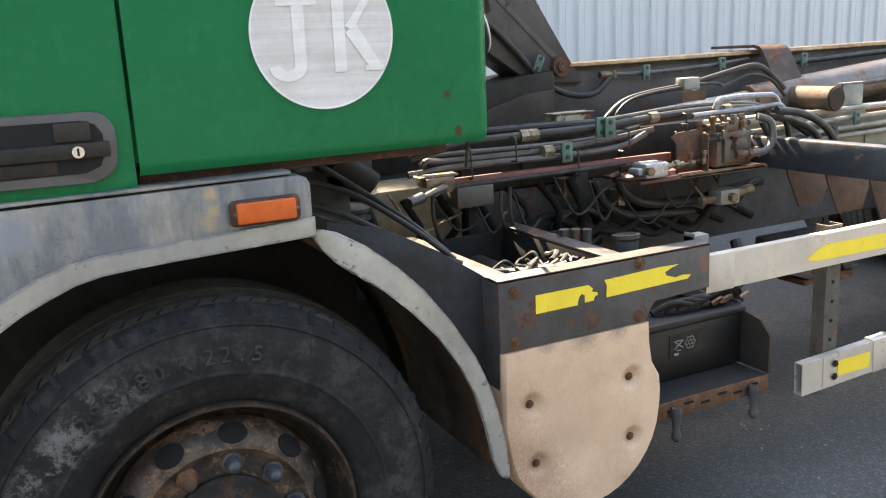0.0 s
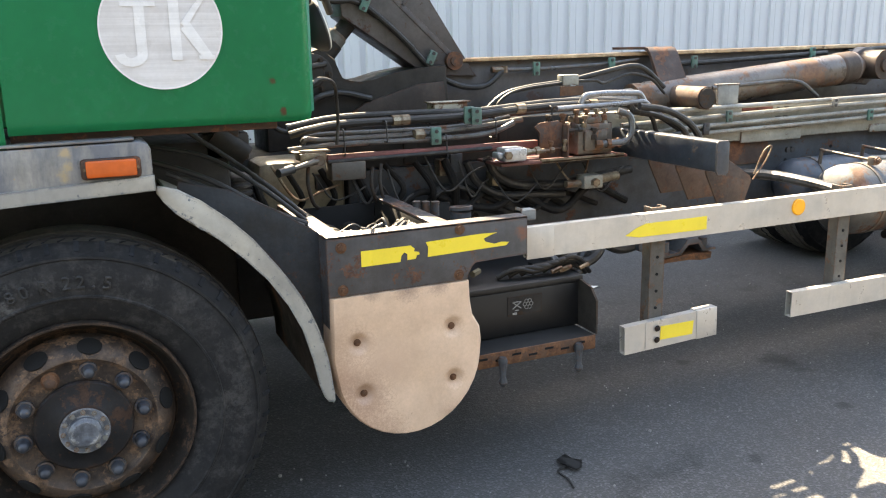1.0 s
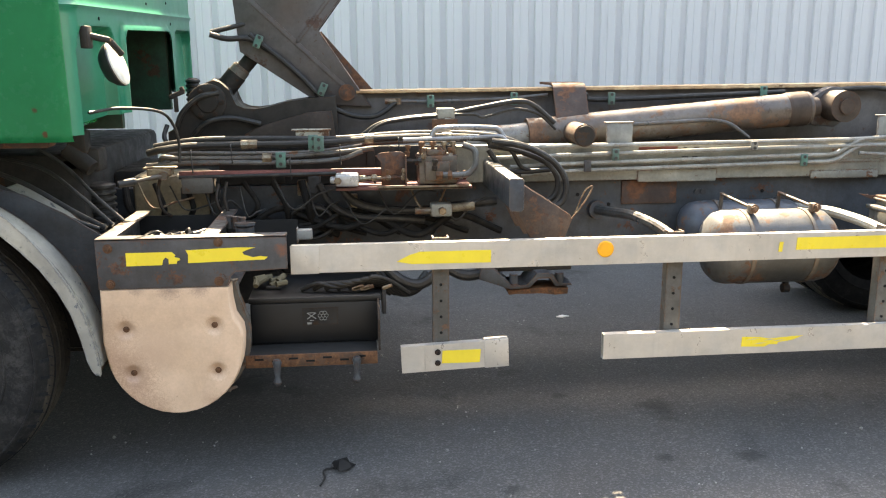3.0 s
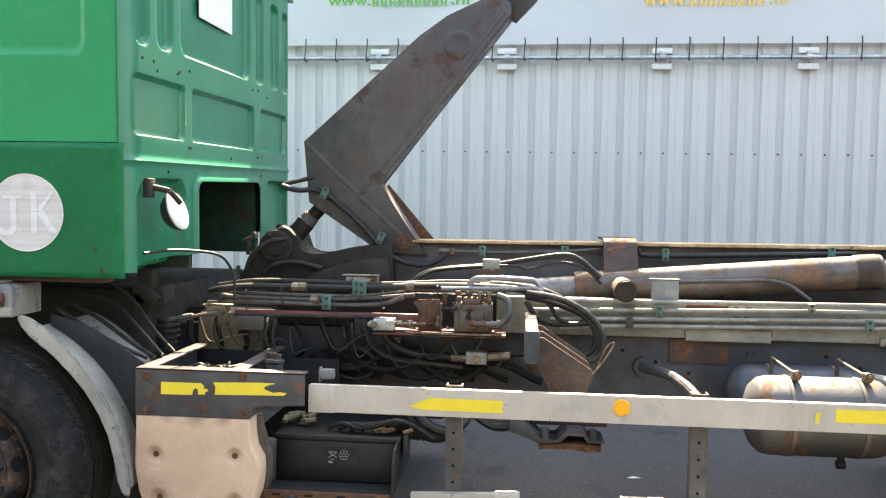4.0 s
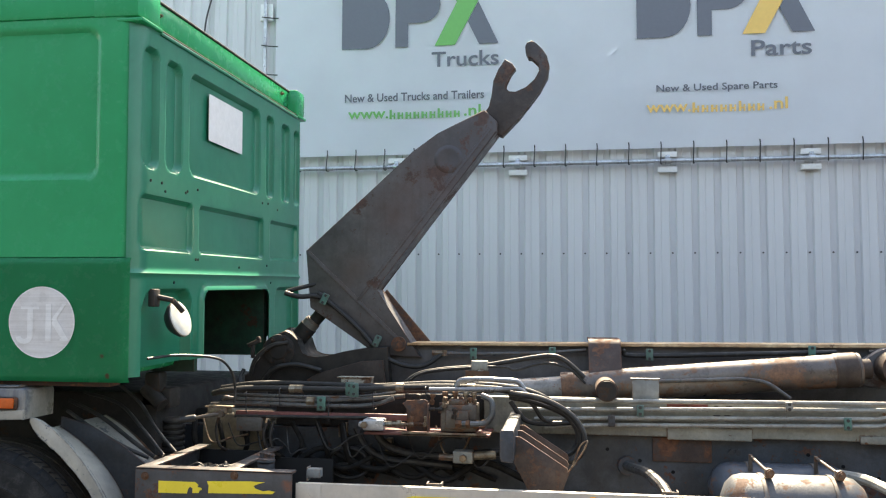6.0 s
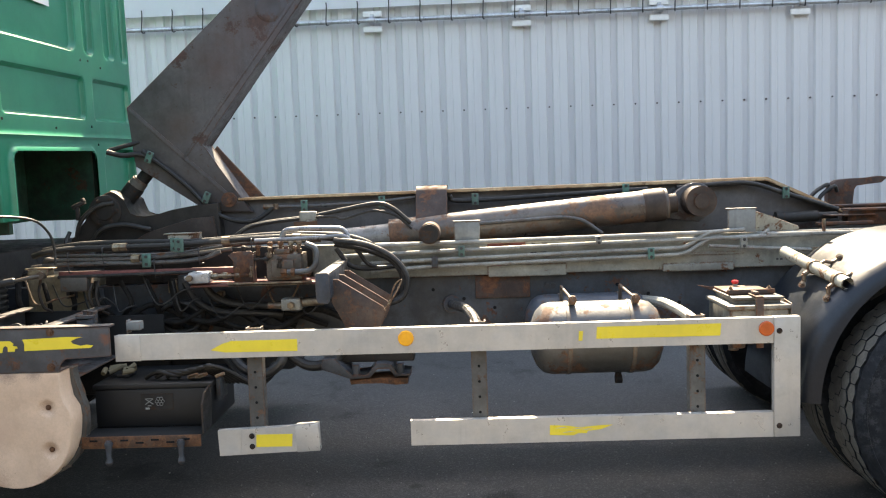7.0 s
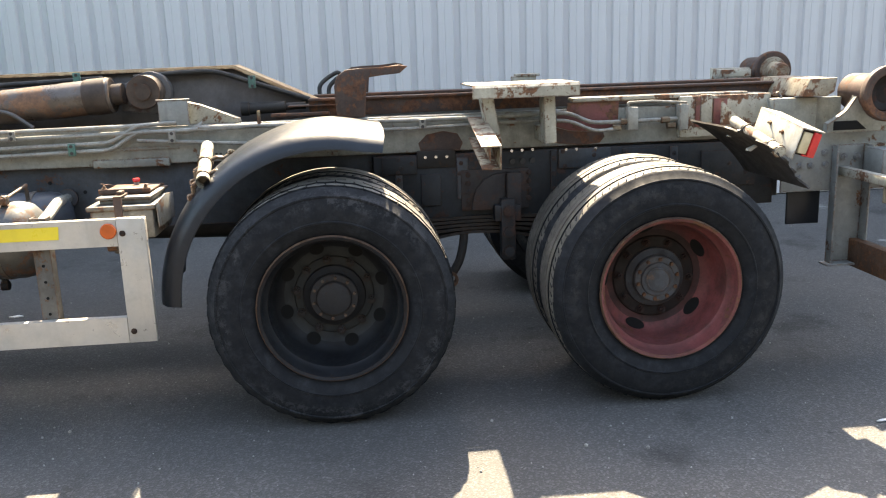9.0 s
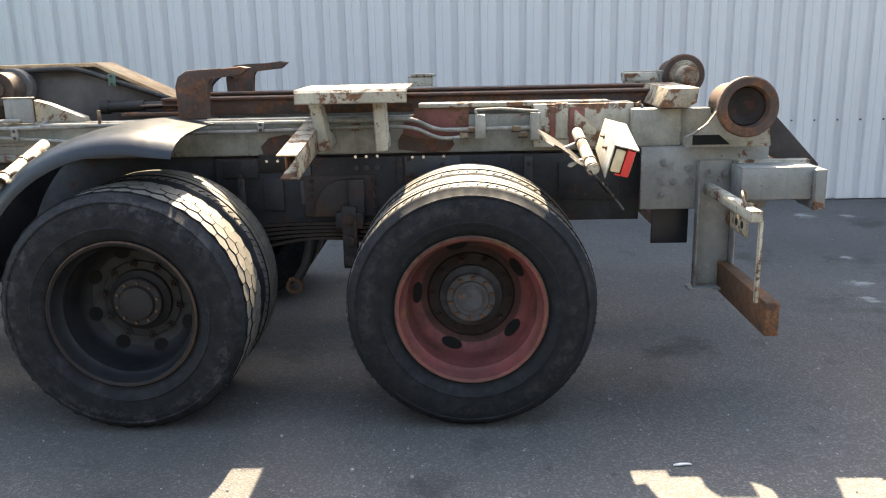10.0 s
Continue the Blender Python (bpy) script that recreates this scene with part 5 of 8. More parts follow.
for y0, y1 in ((CY0 - 0.013, CY0 + 0.20), (CY1 - 0.16, CY1 + 0.013)):
    bm = bmesh.new()
    box(bm, 0.50, 0.728, y0, y1, 2.900, 3.080, 0.022)
    box(bm, 0.62, 0.742, y0 + 0.01, y1 - 0.01, 2.882, 2.900, 0.006)
    part("roof_corner", leaned(bm), M_GREEN, roof)
bm = bmesh.new()
sweep(bm, [(0.664, CY0 + 0.19, 3.066), (0.664, CY1 - 0.15, 3.066)], 0.007, 8)
part("roof_seal", leaned(bm), M_MATTBLACK, roof, "black rubber seal along the roof edge")
bm = bmesh.new()
sweep(bm, [(0.722, CY0 + 0.19, 2.898), (0.722, CY1 - 0.15, 2.898)], 0.005, 8)
part("roof_seal", leaned(bm), M_MATTBLACK, roof, "black rubber seal along the roof edge")
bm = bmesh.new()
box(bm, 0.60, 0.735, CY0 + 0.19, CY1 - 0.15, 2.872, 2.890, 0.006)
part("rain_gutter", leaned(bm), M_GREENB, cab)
for y, z in ((CY0 + 0.30, 3.00), (CY1 - 0.30, 3.02)):
    bm = bmesh.new()
    nut(bm, (0.66, y, z), 0.010, 0.014, axis=(1, 0, 0))
    part("roof_bolt", leaned(bm), M_RUST, roof)
# upper side panel with a pressed blind window
bm = pressed_sheet(span(-0.09, 0.69, 0.012), span(1.855, 2.905, 0.012), lambda u, v, h: (u, CY0 + h + (0.03 * max(0, (u - 0.64) / 0.05) ** 2), v), lambda u, v: press(rrect(u, v, 0.0, 0.545, 2.19, 2.865, 0.06), 0.018, 0.024))
part("upper_side_panel", leaned(bm), M_GREEN, cab)
# lower side panel, slightly proud, with a rolled edge
bm = pressed_sheet(span(-0.088, 0.695, 0.012), span(1.315, 1.852, 0.012), lambda u, v, h: (u, CY0 - 0.012 + h, v), lambda u, v: 0.014 * max(0, (abs(v - 1.583) - 0.245) / 0.024) ** 2 + 0.02 * max(0, (u - 0.665) / 0.03) ** 2)
bmesh.ops.solidify(bm, geom=bm.faces[:], thickness=-0.006)
side = part("lower_side_panel", leaned(bm), M_GREEN, cab)
bm = boxes((-0.088, 0.60, -0.030, 0.06, 1.292, 1.318), bevel=0.006)
part("rusty_sill", leaned(bm), M_SILL, cab, "rusted sill under the side panel")
# door
bm = pressed_sheet(span(-1.30, -0.0955, 0.02), span(1.27, 2.9, 0.02), lambda u, v, h: (u, CY0 - 0.010 + h, v), lambda u, v: 0.02 * max(0, (1.30 - v) / 0.03) ** 2 + 0.003 * max(0, (u + 0.112) / 0.0165) ** 2 + press(rrect(u, v, -1.22, -0.22, 2.1, 2.8, 0.08), 0.015, 0.03))
bmesh.ops.solidify(bm, geom=bm.faces[:], thickness=-0.006)
door = part("door", leaned(bm), M_GREEN, cab)
bm = bmesh.new()
slab(bm, arc(-0.165, 1.405, 0.04, 0.042, 90, 0, 6) + arc(-0.175, 1.365, 0.05, 0.05, 0, -90, 6) + [(-0.52, 1.315), (-0.52, 1.447)], CY0 - 0.024, CY0 - 0.008, 0.004)
handle = part("door_handle", leaned(bm), M_BEZEL, door, "grey-black plastic recessed door handle")
# flat black sheet: stands for the shade in the handle's hollow
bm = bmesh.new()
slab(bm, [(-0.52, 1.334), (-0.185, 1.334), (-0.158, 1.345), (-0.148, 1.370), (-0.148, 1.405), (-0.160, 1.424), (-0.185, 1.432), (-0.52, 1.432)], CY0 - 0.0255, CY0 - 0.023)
part("recess", leaned(bm), M_MATTBLACK, handle, "black sheet standing for the shaded hollow behind the pull")
bm = boxes((-0.50, -0.138, CY0 - 0.036, CY0 - 0.02, 1.363, 1.391), (-0.232, -0.168, CY0 - 0.029, CY0 - 0.022, 1.394, 1.430), (-0.50, -0.232, CY0 - 0.0275, CY0 - 0.022, 1.336, 1.362), bevel=0.004)
part("pull", leaned(bm), M_DARK, handle)
bm = bmesh.new()
rod(bm, (-0.195, CY0 - 0.035, 1.376), (-0.195, CY0 - 0.042, 1.376), 0.011)
lock = part("lock", leaned(bm), M_CHROME, handle)
part("key_slot", leaned(boxes((-0.197, -0.193, CY0 - 0.0428, CY0 - 0.0415, 1.369, 1.383), bevel=0.0)), M_MATTBLACK, handle)
# round white sticker with a worn monogram drawn as plain bars
bm = bmesh.new()
slab(bm, arc(0.302, 1.572, 0.1545, 0.1545, 0, 360, 63)[:-1], CY0 - 0.0155, CY0 - 0.0135)
disc = part("round_sticker", leaned(bm), M_STICKER, side, "round white sticker with worn monogram bars", smooth=False)
bm = bmesh.new()
lathe(bm, [(0.1548, -0.0005), (0.1548, 0.0005), (0.1505, 0.0005), (0.1505, -0.0005)], (0.302, CY0 - 0.0160, 1.572), 64, closed=True)
part("sticker_rim", leaned(bm), M_MONO, disc, "white rim of the sticker", smooth=False)
for n_, o in enumerate(([(0.236, 1.505), (0.262, 1.505), (0.262, 1.635), (0.236, 1.635)], [(0.205, 1.628), (0.290, 1.628), (0.290, 1.640), (0.205, 1.640)], arc(0.222, 1.508, 0.040, 0.030, 180, 360, 8) + arc(0.222, 1.512, 0.016, 0.012, 360, 180, 8), [(0.322, 1.492), (0.348, 1.492), (0.348, 1.650), (0.322, 1.650)], [(0.349, 1.570), (0.398, 1.500), (0.428, 1.500), (0.372, 1.590)], [(0.349, 1.585), (0.400, 1.650), (0.416, 1.650), (0.364, 1.574)], [(0.390, 1.492), (0.432, 1.492), (0.432, 1.502), (0.390, 1.502)])):
    bm = bmesh.new()
    slab(bm, o, CY0 - 0.0172 - 0.0002 * n_, CY0 - 0.0160)
    part("monogram_bar", leaned(bm), M_MONO, disc, smooth=False)

# rear wall of the cab, pressed steel
PRESS = ((0.0, 0.135, 2.25, 2.80, 0.05, 0.030), (0.20, 0.37, 2.26, 2.79, 0.06, 0.030), (0.45, 1.42, 2.27, 2.79, 0.07, 0.030), (1.52, 1.66, 2.27, 2.79, 0.05, 0.030), (1.80, 1.97, 2.27, 2.79, 0.05, 0.030), (2.05, 2.18, 2.27, 2.79, 0.05, 0.030),
         (-0.01, 0.50, 1.885, 2.14, 0.04, 0.024), (0.57, 1.49, 1.885, 2.14, 0.04, 0.024), (1.60, 2.15, 1.885, 2.14, 0.04, 0.024), (0.01, 0.50, 1.20, 1.72, 0.10, 0.05), (1.70, 2.20, 1.36, 1.72, 0.09, 0.05))


def rear_height(u, v):
    h = 0.0
    for u0, u1, v0, v1, r, dep in PRESS:
        h = max(h, press(rrect(u, v, u0, u1, v0, v1, r), dep, 0.022))
    ridge = 0.012 * math.exp(-((v - 1.785) / 0.010) ** 2)
    lip = 0.02 * math.exp(-(rrect(u, v, 0.60, 1.55, 1.2, 1.71, 0.06) / 0.02) ** 2)
    corner = 0.045 * (max(0, (0.04 - u) / 0.09) ** 2 + max(0, (u - 2.17) / 0.09) ** 2)
    return -h + ridge + lip - corner


def rear_keep(u, v):
    if rrect(u, v, 0.605, 1.545, 1.2, 1.705, 0.06) < 0:
        return False
    return v > 1.335 + (0.03 if u > 0.05 else 0.0)


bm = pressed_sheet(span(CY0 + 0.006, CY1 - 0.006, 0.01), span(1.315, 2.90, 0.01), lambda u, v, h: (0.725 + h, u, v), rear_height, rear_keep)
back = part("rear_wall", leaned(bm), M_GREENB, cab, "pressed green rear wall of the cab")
# tunnel walls carry their shade in the dark green
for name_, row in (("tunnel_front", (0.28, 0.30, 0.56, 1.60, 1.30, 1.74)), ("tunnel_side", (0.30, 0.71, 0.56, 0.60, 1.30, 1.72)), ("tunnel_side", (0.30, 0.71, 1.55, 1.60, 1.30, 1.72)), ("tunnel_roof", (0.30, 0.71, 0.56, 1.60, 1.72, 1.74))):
    part(name_, leaned(boxes(row, bevel=0.0)), M_TUNNEL, cab, "grimy green inner wall of the tunnel, darkened for shade")
bm = bmesh.new()
slab(bm, [(0, 0), (0.46, 0.0), (0.46, 0.245), (0, 0.245)], -0.001, 0.001)
for v in bm.verts:
    x, y, z = v.co
    v.co = Vector((0.712 + y, 0.70 + x, 2.487 + z - 0.01 * x))
paper = part("paper_sheet", leaned(bm), M_WHITE, None, smooth=False)
tagged(paper, "white paper sheet taped to the green cab wall", "paper")

for y, z in ((0.06, 2.20), (0.165, 2.20), (0.20, 2.165), (0.41, 2.18), (0.43, 2.19), (0.545, 2.21), (1.46, 2.23), (1.56, 2.235), (1.73, 2.21), (0.535, 1.86), (0.56, 1.86), (1.10, 1.83), (1.545, 1.85), (0.30, 1.745), (1.62, 1.745)):
    bm = bmesh.new()
    rod(bm, (0.722, y, z), (0.728, y, z), 0.007, seg=8)
    part("pin_hole", leaned(bm), M_HOLE, back)
# work lamp on the rear wall
bm = bmesh.new()
cl = Vector((0.80, 0.20, 1.585))
rings = lathe(bm, [(0.03, 0.052), (0.056, 0.044), (0.078, 0.020), (0.086, 0.0), (0.084, -0.005)], (0, 0, 0), 32)
bm.faces.new(rings[0])
LAMP = Matrix.Translation(cl) @ pose(0, 0, 0, 0, 0, 86) @ pose(0, 0, 0, -18)
bmesh.ops.transform(bm, matrix=LAMP, verts=bm.verts)
lamp = part("work_lamp", bm, M_BLACK, truck, "round work lamp with white lens")
bm = bmesh.new()
rings = lathe(bm, [(0.0845, -0.003), (0.082, -0.010), (0.06, -0.016), (0.02, -0.019)], (0, 0, 0), 32)
bm.faces.new(rings[-1])
bmesh.ops.transform(bm, matrix=LAMP, verts=bm.verts)
part("lens", bm, M_GLASS, lamp, "white ribbed lens")
bm = bmesh.new()
rod(bm, (0.72, 0.09, 1.69), (0.80, 0.13, 1.67), 0.012)
rod(bm, (0.80, 0.13, 1.67), (0.83, 0.17, 1.62), 0.012)
box(bm, 0.715, 0.745, 0.06, 0.12, 1.64, 1.72, 0.006)
part("bracket", bm, M_DARK, lamp)

# front wheel arch: fender and mudguard
bm = bmesh.new()
inner = [(-0.66, 0.50), (-0.64, 0.66), (-0.58, 0.80), (-0.49, 0.94), (-0.43, 1.01), (-0.373, 1.057), (-0.33, 1.083), (-0.28, 1.106), (-0.235, 1.124), (-0.186, 1.135), (-0.12, 1.140), (-0.059, 1.143), (0.10, 1.149), (0.244, 1.154)]
slab(bm, inner + [(0.245, 1.265), (0.238, 1.279), (0.222, 1.286), (-0.34, 1.279), (-0.86, 1.276), (-0.90, 0.50)], -0.09, 0.12, 0.006)
fender = part("front_fender", bm, M_FENDER, truck, "weathered grey front fender with peeling paint")
bm = bmesh.new()
lip = [(0.247, 1.196), (0.10, 1.188), (-0.059, 1.181), (-0.16, 1.177), (-0.20, 1.173), (-0.242, 1.166), (-0.30, 1.147), (-0.364, 1.115), (-0.42, 1.075), (-0.50, 1.00), (-0.60, 0.86), (-0.68, 0.68), (-0.70, 0.50)]
slab(bm, inner[:-1] + [(0.247, 1.153)] + lip, -0.100, -0.086, 0.006)
part("fender_lip", bm, M_MUDLIP, fender, "paler cream lower lip")
bm = bmesh.new()
slab(bm, [(-0.40, 1.2845), (0.205, 1.2895), (0.205, 1.2965), (-0.40, 1.2915)], -0.088, 0.10, 0.003)
part("fender_flange", bm, M_FENDER, fender)
bm = bmesh.new()
box(bm, 0.068, 0.216, -0.108, -0.088, 1.195, 1.250, 0.010)
ind = part("side_marker_lamp", bm, M_SILL, fender, "brown bezel with orange indicator lens")
part("lens", boxes((0.080, 0.204, -0.116, -0.105, 1.201, 1.245), bevel=0.005), M_ORANGE, ind, "orange lens")
bolts("lens_screw", [(0.077, -0.108, 1.222), (0.207, -0.108, 1.222)], M_FITTING, ind, 0.003, 0.002)

bm = bmesh.new()
band(bm, (0.0, 0.458), 0.708, 0.716, 65, 1, -0.052, 0.46)
mud = part("front_mudguard", bm, M_MUDLIP, truck, "curved mudguard behind the front wheel, pale chipped edge")
bm = bmesh.new()
outer = [(0.252, 1.160), (0.275, 1.157), (0.305, 1.147), (0.365, 1.110), (0.44, 1.048), (0.503, 0.983), (0.57, 0.893), (0.632, 0.790), (0.675, 0.680), (0.703, 0.570), (0.716, 0.470)]
inner_edge = [(0.672, 0.500), (0.655, 0.590), (0.628, 0.690), (0.590, 0.772), (0.535, 0.858), (0.470, 0.932), (0.410, 0.990), (0.375, 1.017), (0.362, 1.032), (0.330, 1.050), (0.295, 1.080), (0.266, 1.115), (0.250, 1.140)]
rag = [(0.718, 0.448), (0.712, 0.436), (0.705, 0.452), (0.696, 0.444), (0.684, 0.462)]
slab(bm, outer + rag + inner_edge, -0.066, -0.050, 0.005)
part("mudguard_edge", bm, M_MUDLIP, mud, "pale grey chipped edge")
bm = bmesh.new()
band(bm, (0.0, 0.458), 0.697, 0.707, 66, -1, -0.048, 0.66)
part("mudguard_liner", bm, M_LINER, mud, "rust-stained inner face")

# ---- truck: battery box, guard, side guard rails ----
bm = bmesh.new()
slab(bm, [(0.725, 0.764), (1.195, 0.764), (1.205, 0.80), (1.225, 0.82), (1.421, 0.824), (1.421, 0.955), (0.725, 0.955)], -0.024, -0.016, 0.002)
box(bm, 0.725, 1.421, -0.024, 0.035, 0.947, 0.956, 0.002)
boxf = part("equipment_box", bm, M_BOX, truck, "dark grey scratched steel box frame with yellow tape")
part("pale_bracket", boxes((1.452, 1.512, 0.075, 0.12, 0.915, 0.952), (1.452, 1.458, 0.075, 0.12, 0.90, 0.96), bevel=0.003), M_PALEGREY, boxf)
# inner walls painted black for the shade inside the open box
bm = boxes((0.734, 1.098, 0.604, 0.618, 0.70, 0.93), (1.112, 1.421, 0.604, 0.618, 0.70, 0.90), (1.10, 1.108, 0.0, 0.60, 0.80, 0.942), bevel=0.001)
part("box_wall", bm, M_MATTBLACK, boxf, "inner walls of the box, black in place of shade", kind="stuff")
bm = boxes((0.725, 0.785, -0.02, 0.62, 0.945, 0.954), (0.725, 0.733, -0.016, 0.62, 0.66, 0.945), (1.10, 1.16, -0.016, 0.62, 0.943, 0.952), (0.733, 1.20, 0.07, 0.6, 0.70, 0.706), (0.733, 1.198, -0.015, 0.07, 0.7645, 0.768), bevel=0.001)
part("box_frame", bm, M_BOX, boxf)
bolts("bolt", [(0.77, -0.024, 0.785), (0.77, -0.024, 0.92), (1.165, -0.024, 0.785), (1.17, -0.024, 0.935)], M_RUST, boxf, 0.013, 0.008)
bm = bmesh.new()
slab(bm, [(0.833, 0.852), (0.962, 0.853), (0.966, 0.872), (0.975, 0.882), (0.986, 0.876), (0.986, 0.856), (1.014, 0.857), (1.018, 0.868), (1.028, 0.870), (1.026, 0.878), (1.008, 0.882), (1.012, 0.890), (0.998, 0.902), (0.833, 0.902)], -0.0262, -0.0248)
part("yellow_tape", bm, M_YELLOW, boxf, "torn yellow reflective tape", smooth=False)
bm = bmesh.new()
slab(bm, [(1.056, 0.858), (1.338, 0.864), (1.350, 0.874), (1.322, 0.878), (1.295, 0.874), (1.262, 0.885), (1.256, 0.895), (1.280, 0.905), (1.305, 0.911), (1.24, 0.913), (1.050, 0.907), (1.058, 0.89)], -0.0262, -0.0248)
part("yellow_tape", bm, M_YELLOW, boxf, "torn yellow reflective tape", smooth=False)

o = [(0.728, 0.762), (1.20, 0.762), (1.203, 0.70), (1.212, 0.645), (1.238, 0.60), (1.243, 0.555)] + [(0.985 + 0.255 * math.cos(radians(a)), 0.525 + 0.262 * math.sin(radians(a))) for a in range(-5, -176, -10)] + [(0.722, 0.56)]
HOLLOWS = ((0.81, 0.606), (1.137, 0.612), (0.825, 0.432), (1.14, 0.43))
bm = bmesh.new()
gx, gz = sum(p[0] for p in o) / len(o), sum(p[1] for p in o) / len(o)
rings = [[bm.verts.new((gx + (x - gx) * k, y, z if z > 0.75 else gz + (z - gz) * k)) for x, z in o] for k, y in ((1.0, 0.06), (1.0, -0.018), (0.990, -0.027), (0.968, -0.032))]
for a, b in zip(rings, rings[1:]):
    for k in range(len(o)):
        bm.faces.new((a[k], a[(k + 1) % len(o)], b[(k + 1) % len(o)], b[k]))
bm.faces.new(rings[0])
rim_edges = [bm.edges.get((rings[-1][k], rings[-1][(k + 1) % len(o)])) for k in range(len(o))]
for hx, hz in HOLLOWS:
    cups = lathe(bm, [(0.044, -0.032), (0.036, -0.0305), (0.028, -0.026), (0.020, -0.019), (0.013, -0.0165)], (hx, 0, hz), 28)
    bm.faces.new(cups[-1])
    rim_edges += [bm.edges.get((cups[0][k], cups[0][(k + 1) % 28])) for k in range(28)]
bmesh.ops.triangle_fill(bm, use_beauty=True, edges=rim_edges)
guard = part("plastic_guard", bm, M_BEIGE, truck, "beige moulded plastic guard with rounded bottom and sunken bolts, brown stains")
bolts("bolt", [(hx, -0.017, hz) for hx, hz in HOLLOWS], M_RUST, guard, 0.009, 0.006)
bm = bmesh.new()
slab(bm, [(1.155, 0.338), (1.200, 0.352), (1.206, 0.344), (1.186, 0.338), (1.174, 0.328), (1.164, 0.330)], 0.010, 0.014)
part("torn_edge", bm, M_POST, guard)
bm = bmesh.new()
slab(bm, [(x + 0.018, z + 0.002) for x, z in o], 0.062, 0.11, 0.01)
part("inner_shell", bm, M_POST, guard, "dirty inner shell of the guard")

bm = boxes((1.245, 1.772, 0.182, 0.55, 0.458, 0.632), bevel=0.010)
bat = part("battery_case", bm, M_BATTERY, truck, "black plastic battery case with warning label on a rusty tray")
part("battery_lid", boxes((1.240, 1.778, 0.176, 0.56, 0.632, 0.656), (1.30, 1.36, 0.30, 0.40, 0.656, 0.672), (1.66, 1.72, 0.30, 0.40, 0.656, 0.672), bevel=0.006), M_BATTERY, bat)
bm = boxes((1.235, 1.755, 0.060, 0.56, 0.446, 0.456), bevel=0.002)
part("tray_floor", bm, M_MATTBLACK, bat)
bm = boxes((1.235, 1.755, 0.052, 0.060, 0.405, 0.457), bevel=0.002)
lip_ = part("tray_angle", bm, M_RUST, bat, "rusty slotted angle iron")
for k in range(7):
    part("slot", boxes((1.27 + 0.067 * k, 1.305 + 0.067 * k, 0.0505, 0.0525, 0.436 - 0.012 * (k % 2), 0.444 - 0.012 * (k % 2)), bevel=0.0), M_HOLE, lip_)
bm = bmesh.new()
o = [(0.06, 0.458), (0.06, 0.585), (0.10, 0.628), (0.19, 0.645), (0.19, 0.458)]
va, vb_ = [bm.verts.new((1.760, y, z)) for y, z in o], [bm.verts.new((1.768, y, z)) for y, z in o]
bm.faces.new(va)
bm.faces.new(vb_[::-1])
for k in range(5):
    bm.faces.new((va[k], vb_[k], vb_[(k + 1) % 5], va[(k + 1) % 5]))
part("tray_end", bm, M_DARK, bat, "worn dark end plate of the tray", smooth=False)
for x in (1.358, 1.672):
    bm = bmesh.new()
    rings = lathe(bm, [(0.013, 0.0), (0.018, 0.012), (0.015, 0.03), (0.010, 0.075), (0.015, 0.085), (0.017, 0.095), (0.008, 0.108)], (0, 0, 0), 10)
    bm.faces.new(rings[0])
    bm.faces.new(rings[-1])
    bmesh.ops.transform(bm, matrix=Matrix.Translation((x, 0.038, 0.443)) @ Matrix.Rotation(radians(-92), 4, "X"), verts=bm.verts)
    part("tie_bolt", bm, M_CHASSIS, bat)
lab = part("label_plate", boxes((1.455, 1.600, 0.1795, 0.1815, 0.535, 0.610), bevel=0.0), M_DARK, bat)
for a in (35, -35):
    bm = bmesh.new()
    m = Matrix.Translation((1.492, 0.1785, 0.575)) @ Matrix.Rotation(radians(a), 4, "Y")
    box(bm, -0.022, 0.022, -0.001, 0.001, -0.0018, 0.0018, m=m)
    part("label_stroke", bm, M_PRINT, lab, smooth=False)
for z, w in ((0.588, 0.014), (0.556, 0.008)):
    part("label_stroke", boxes((1.492 - w, 1.492 + w, 0.1775, 0.1795, z - 0.0015, z + 0.0015), bevel=0.0), M_PRINT, lab, smooth=False)
for k in range(6):
    bm = bmesh.new()
    cx_, cz_ = 1.539 + 0.0135 * math.cos(k * 1.047), 0.575 + 0.0135 * math.sin(k * 1.047)
    lathe(bm, [(0.0085, -0.001), (0.0085, 0.001), (0.0062, 0.001), (0.0062, -0.001)], (cx_, 0.1785, cz_), 10, closed=True)
    part("label_ring", bm, M_PRINT, lab, smooth=False)
part("label_stroke", boxes((1.474, 1.492, 0.1775, 0.1795, 0.540, 0.548), bevel=0.0), M_PRINT, lab, smooth=False)


sg = part("side_guard", tube_section(1.435, 4.182, 0.799, 0.907), M_ALU, truck, "brushed aluminium side guard rails with yellow tape")
part("rail_sleeve", boxes((1.431, 1.538, -0.003, 0.0, 0.797, 0.909), bevel=0.001), M_ALU, sg)
part("lower_rail", tube_section(2.667, 4.182, 0.402, 0.508), M_ALU, sg)
part("rail_joint", boxes((1.940, 1.945, -0.0028, 0.0, 0.388, 0.494), bevel=0.0005), M_ALU, sg)
bm = tube_section(1.848, 2.275, 0.385, 0.495)
box(bm, 2.18, 2.278, -0.004, 0.036, 0.383, 0.499, 0.002)
bmesh.ops.transform(bm, matrix=Matrix.Translation((2.06, 0, 0.44)) @ Matrix.Rotation(radians(-2.2), 4, "Y") @ Matrix.Translation((-2.06, 0, -0.44)), verts=bm.verts)
short = part("short_lower_rail", bm, M_ALU, sg)
bm = bmesh.new()
box(bm, 4.184, 4.292, -0.003, 0.032, 0.402, 0.909, 0.003)
part("end_upright", bm, M_ALU, sg)
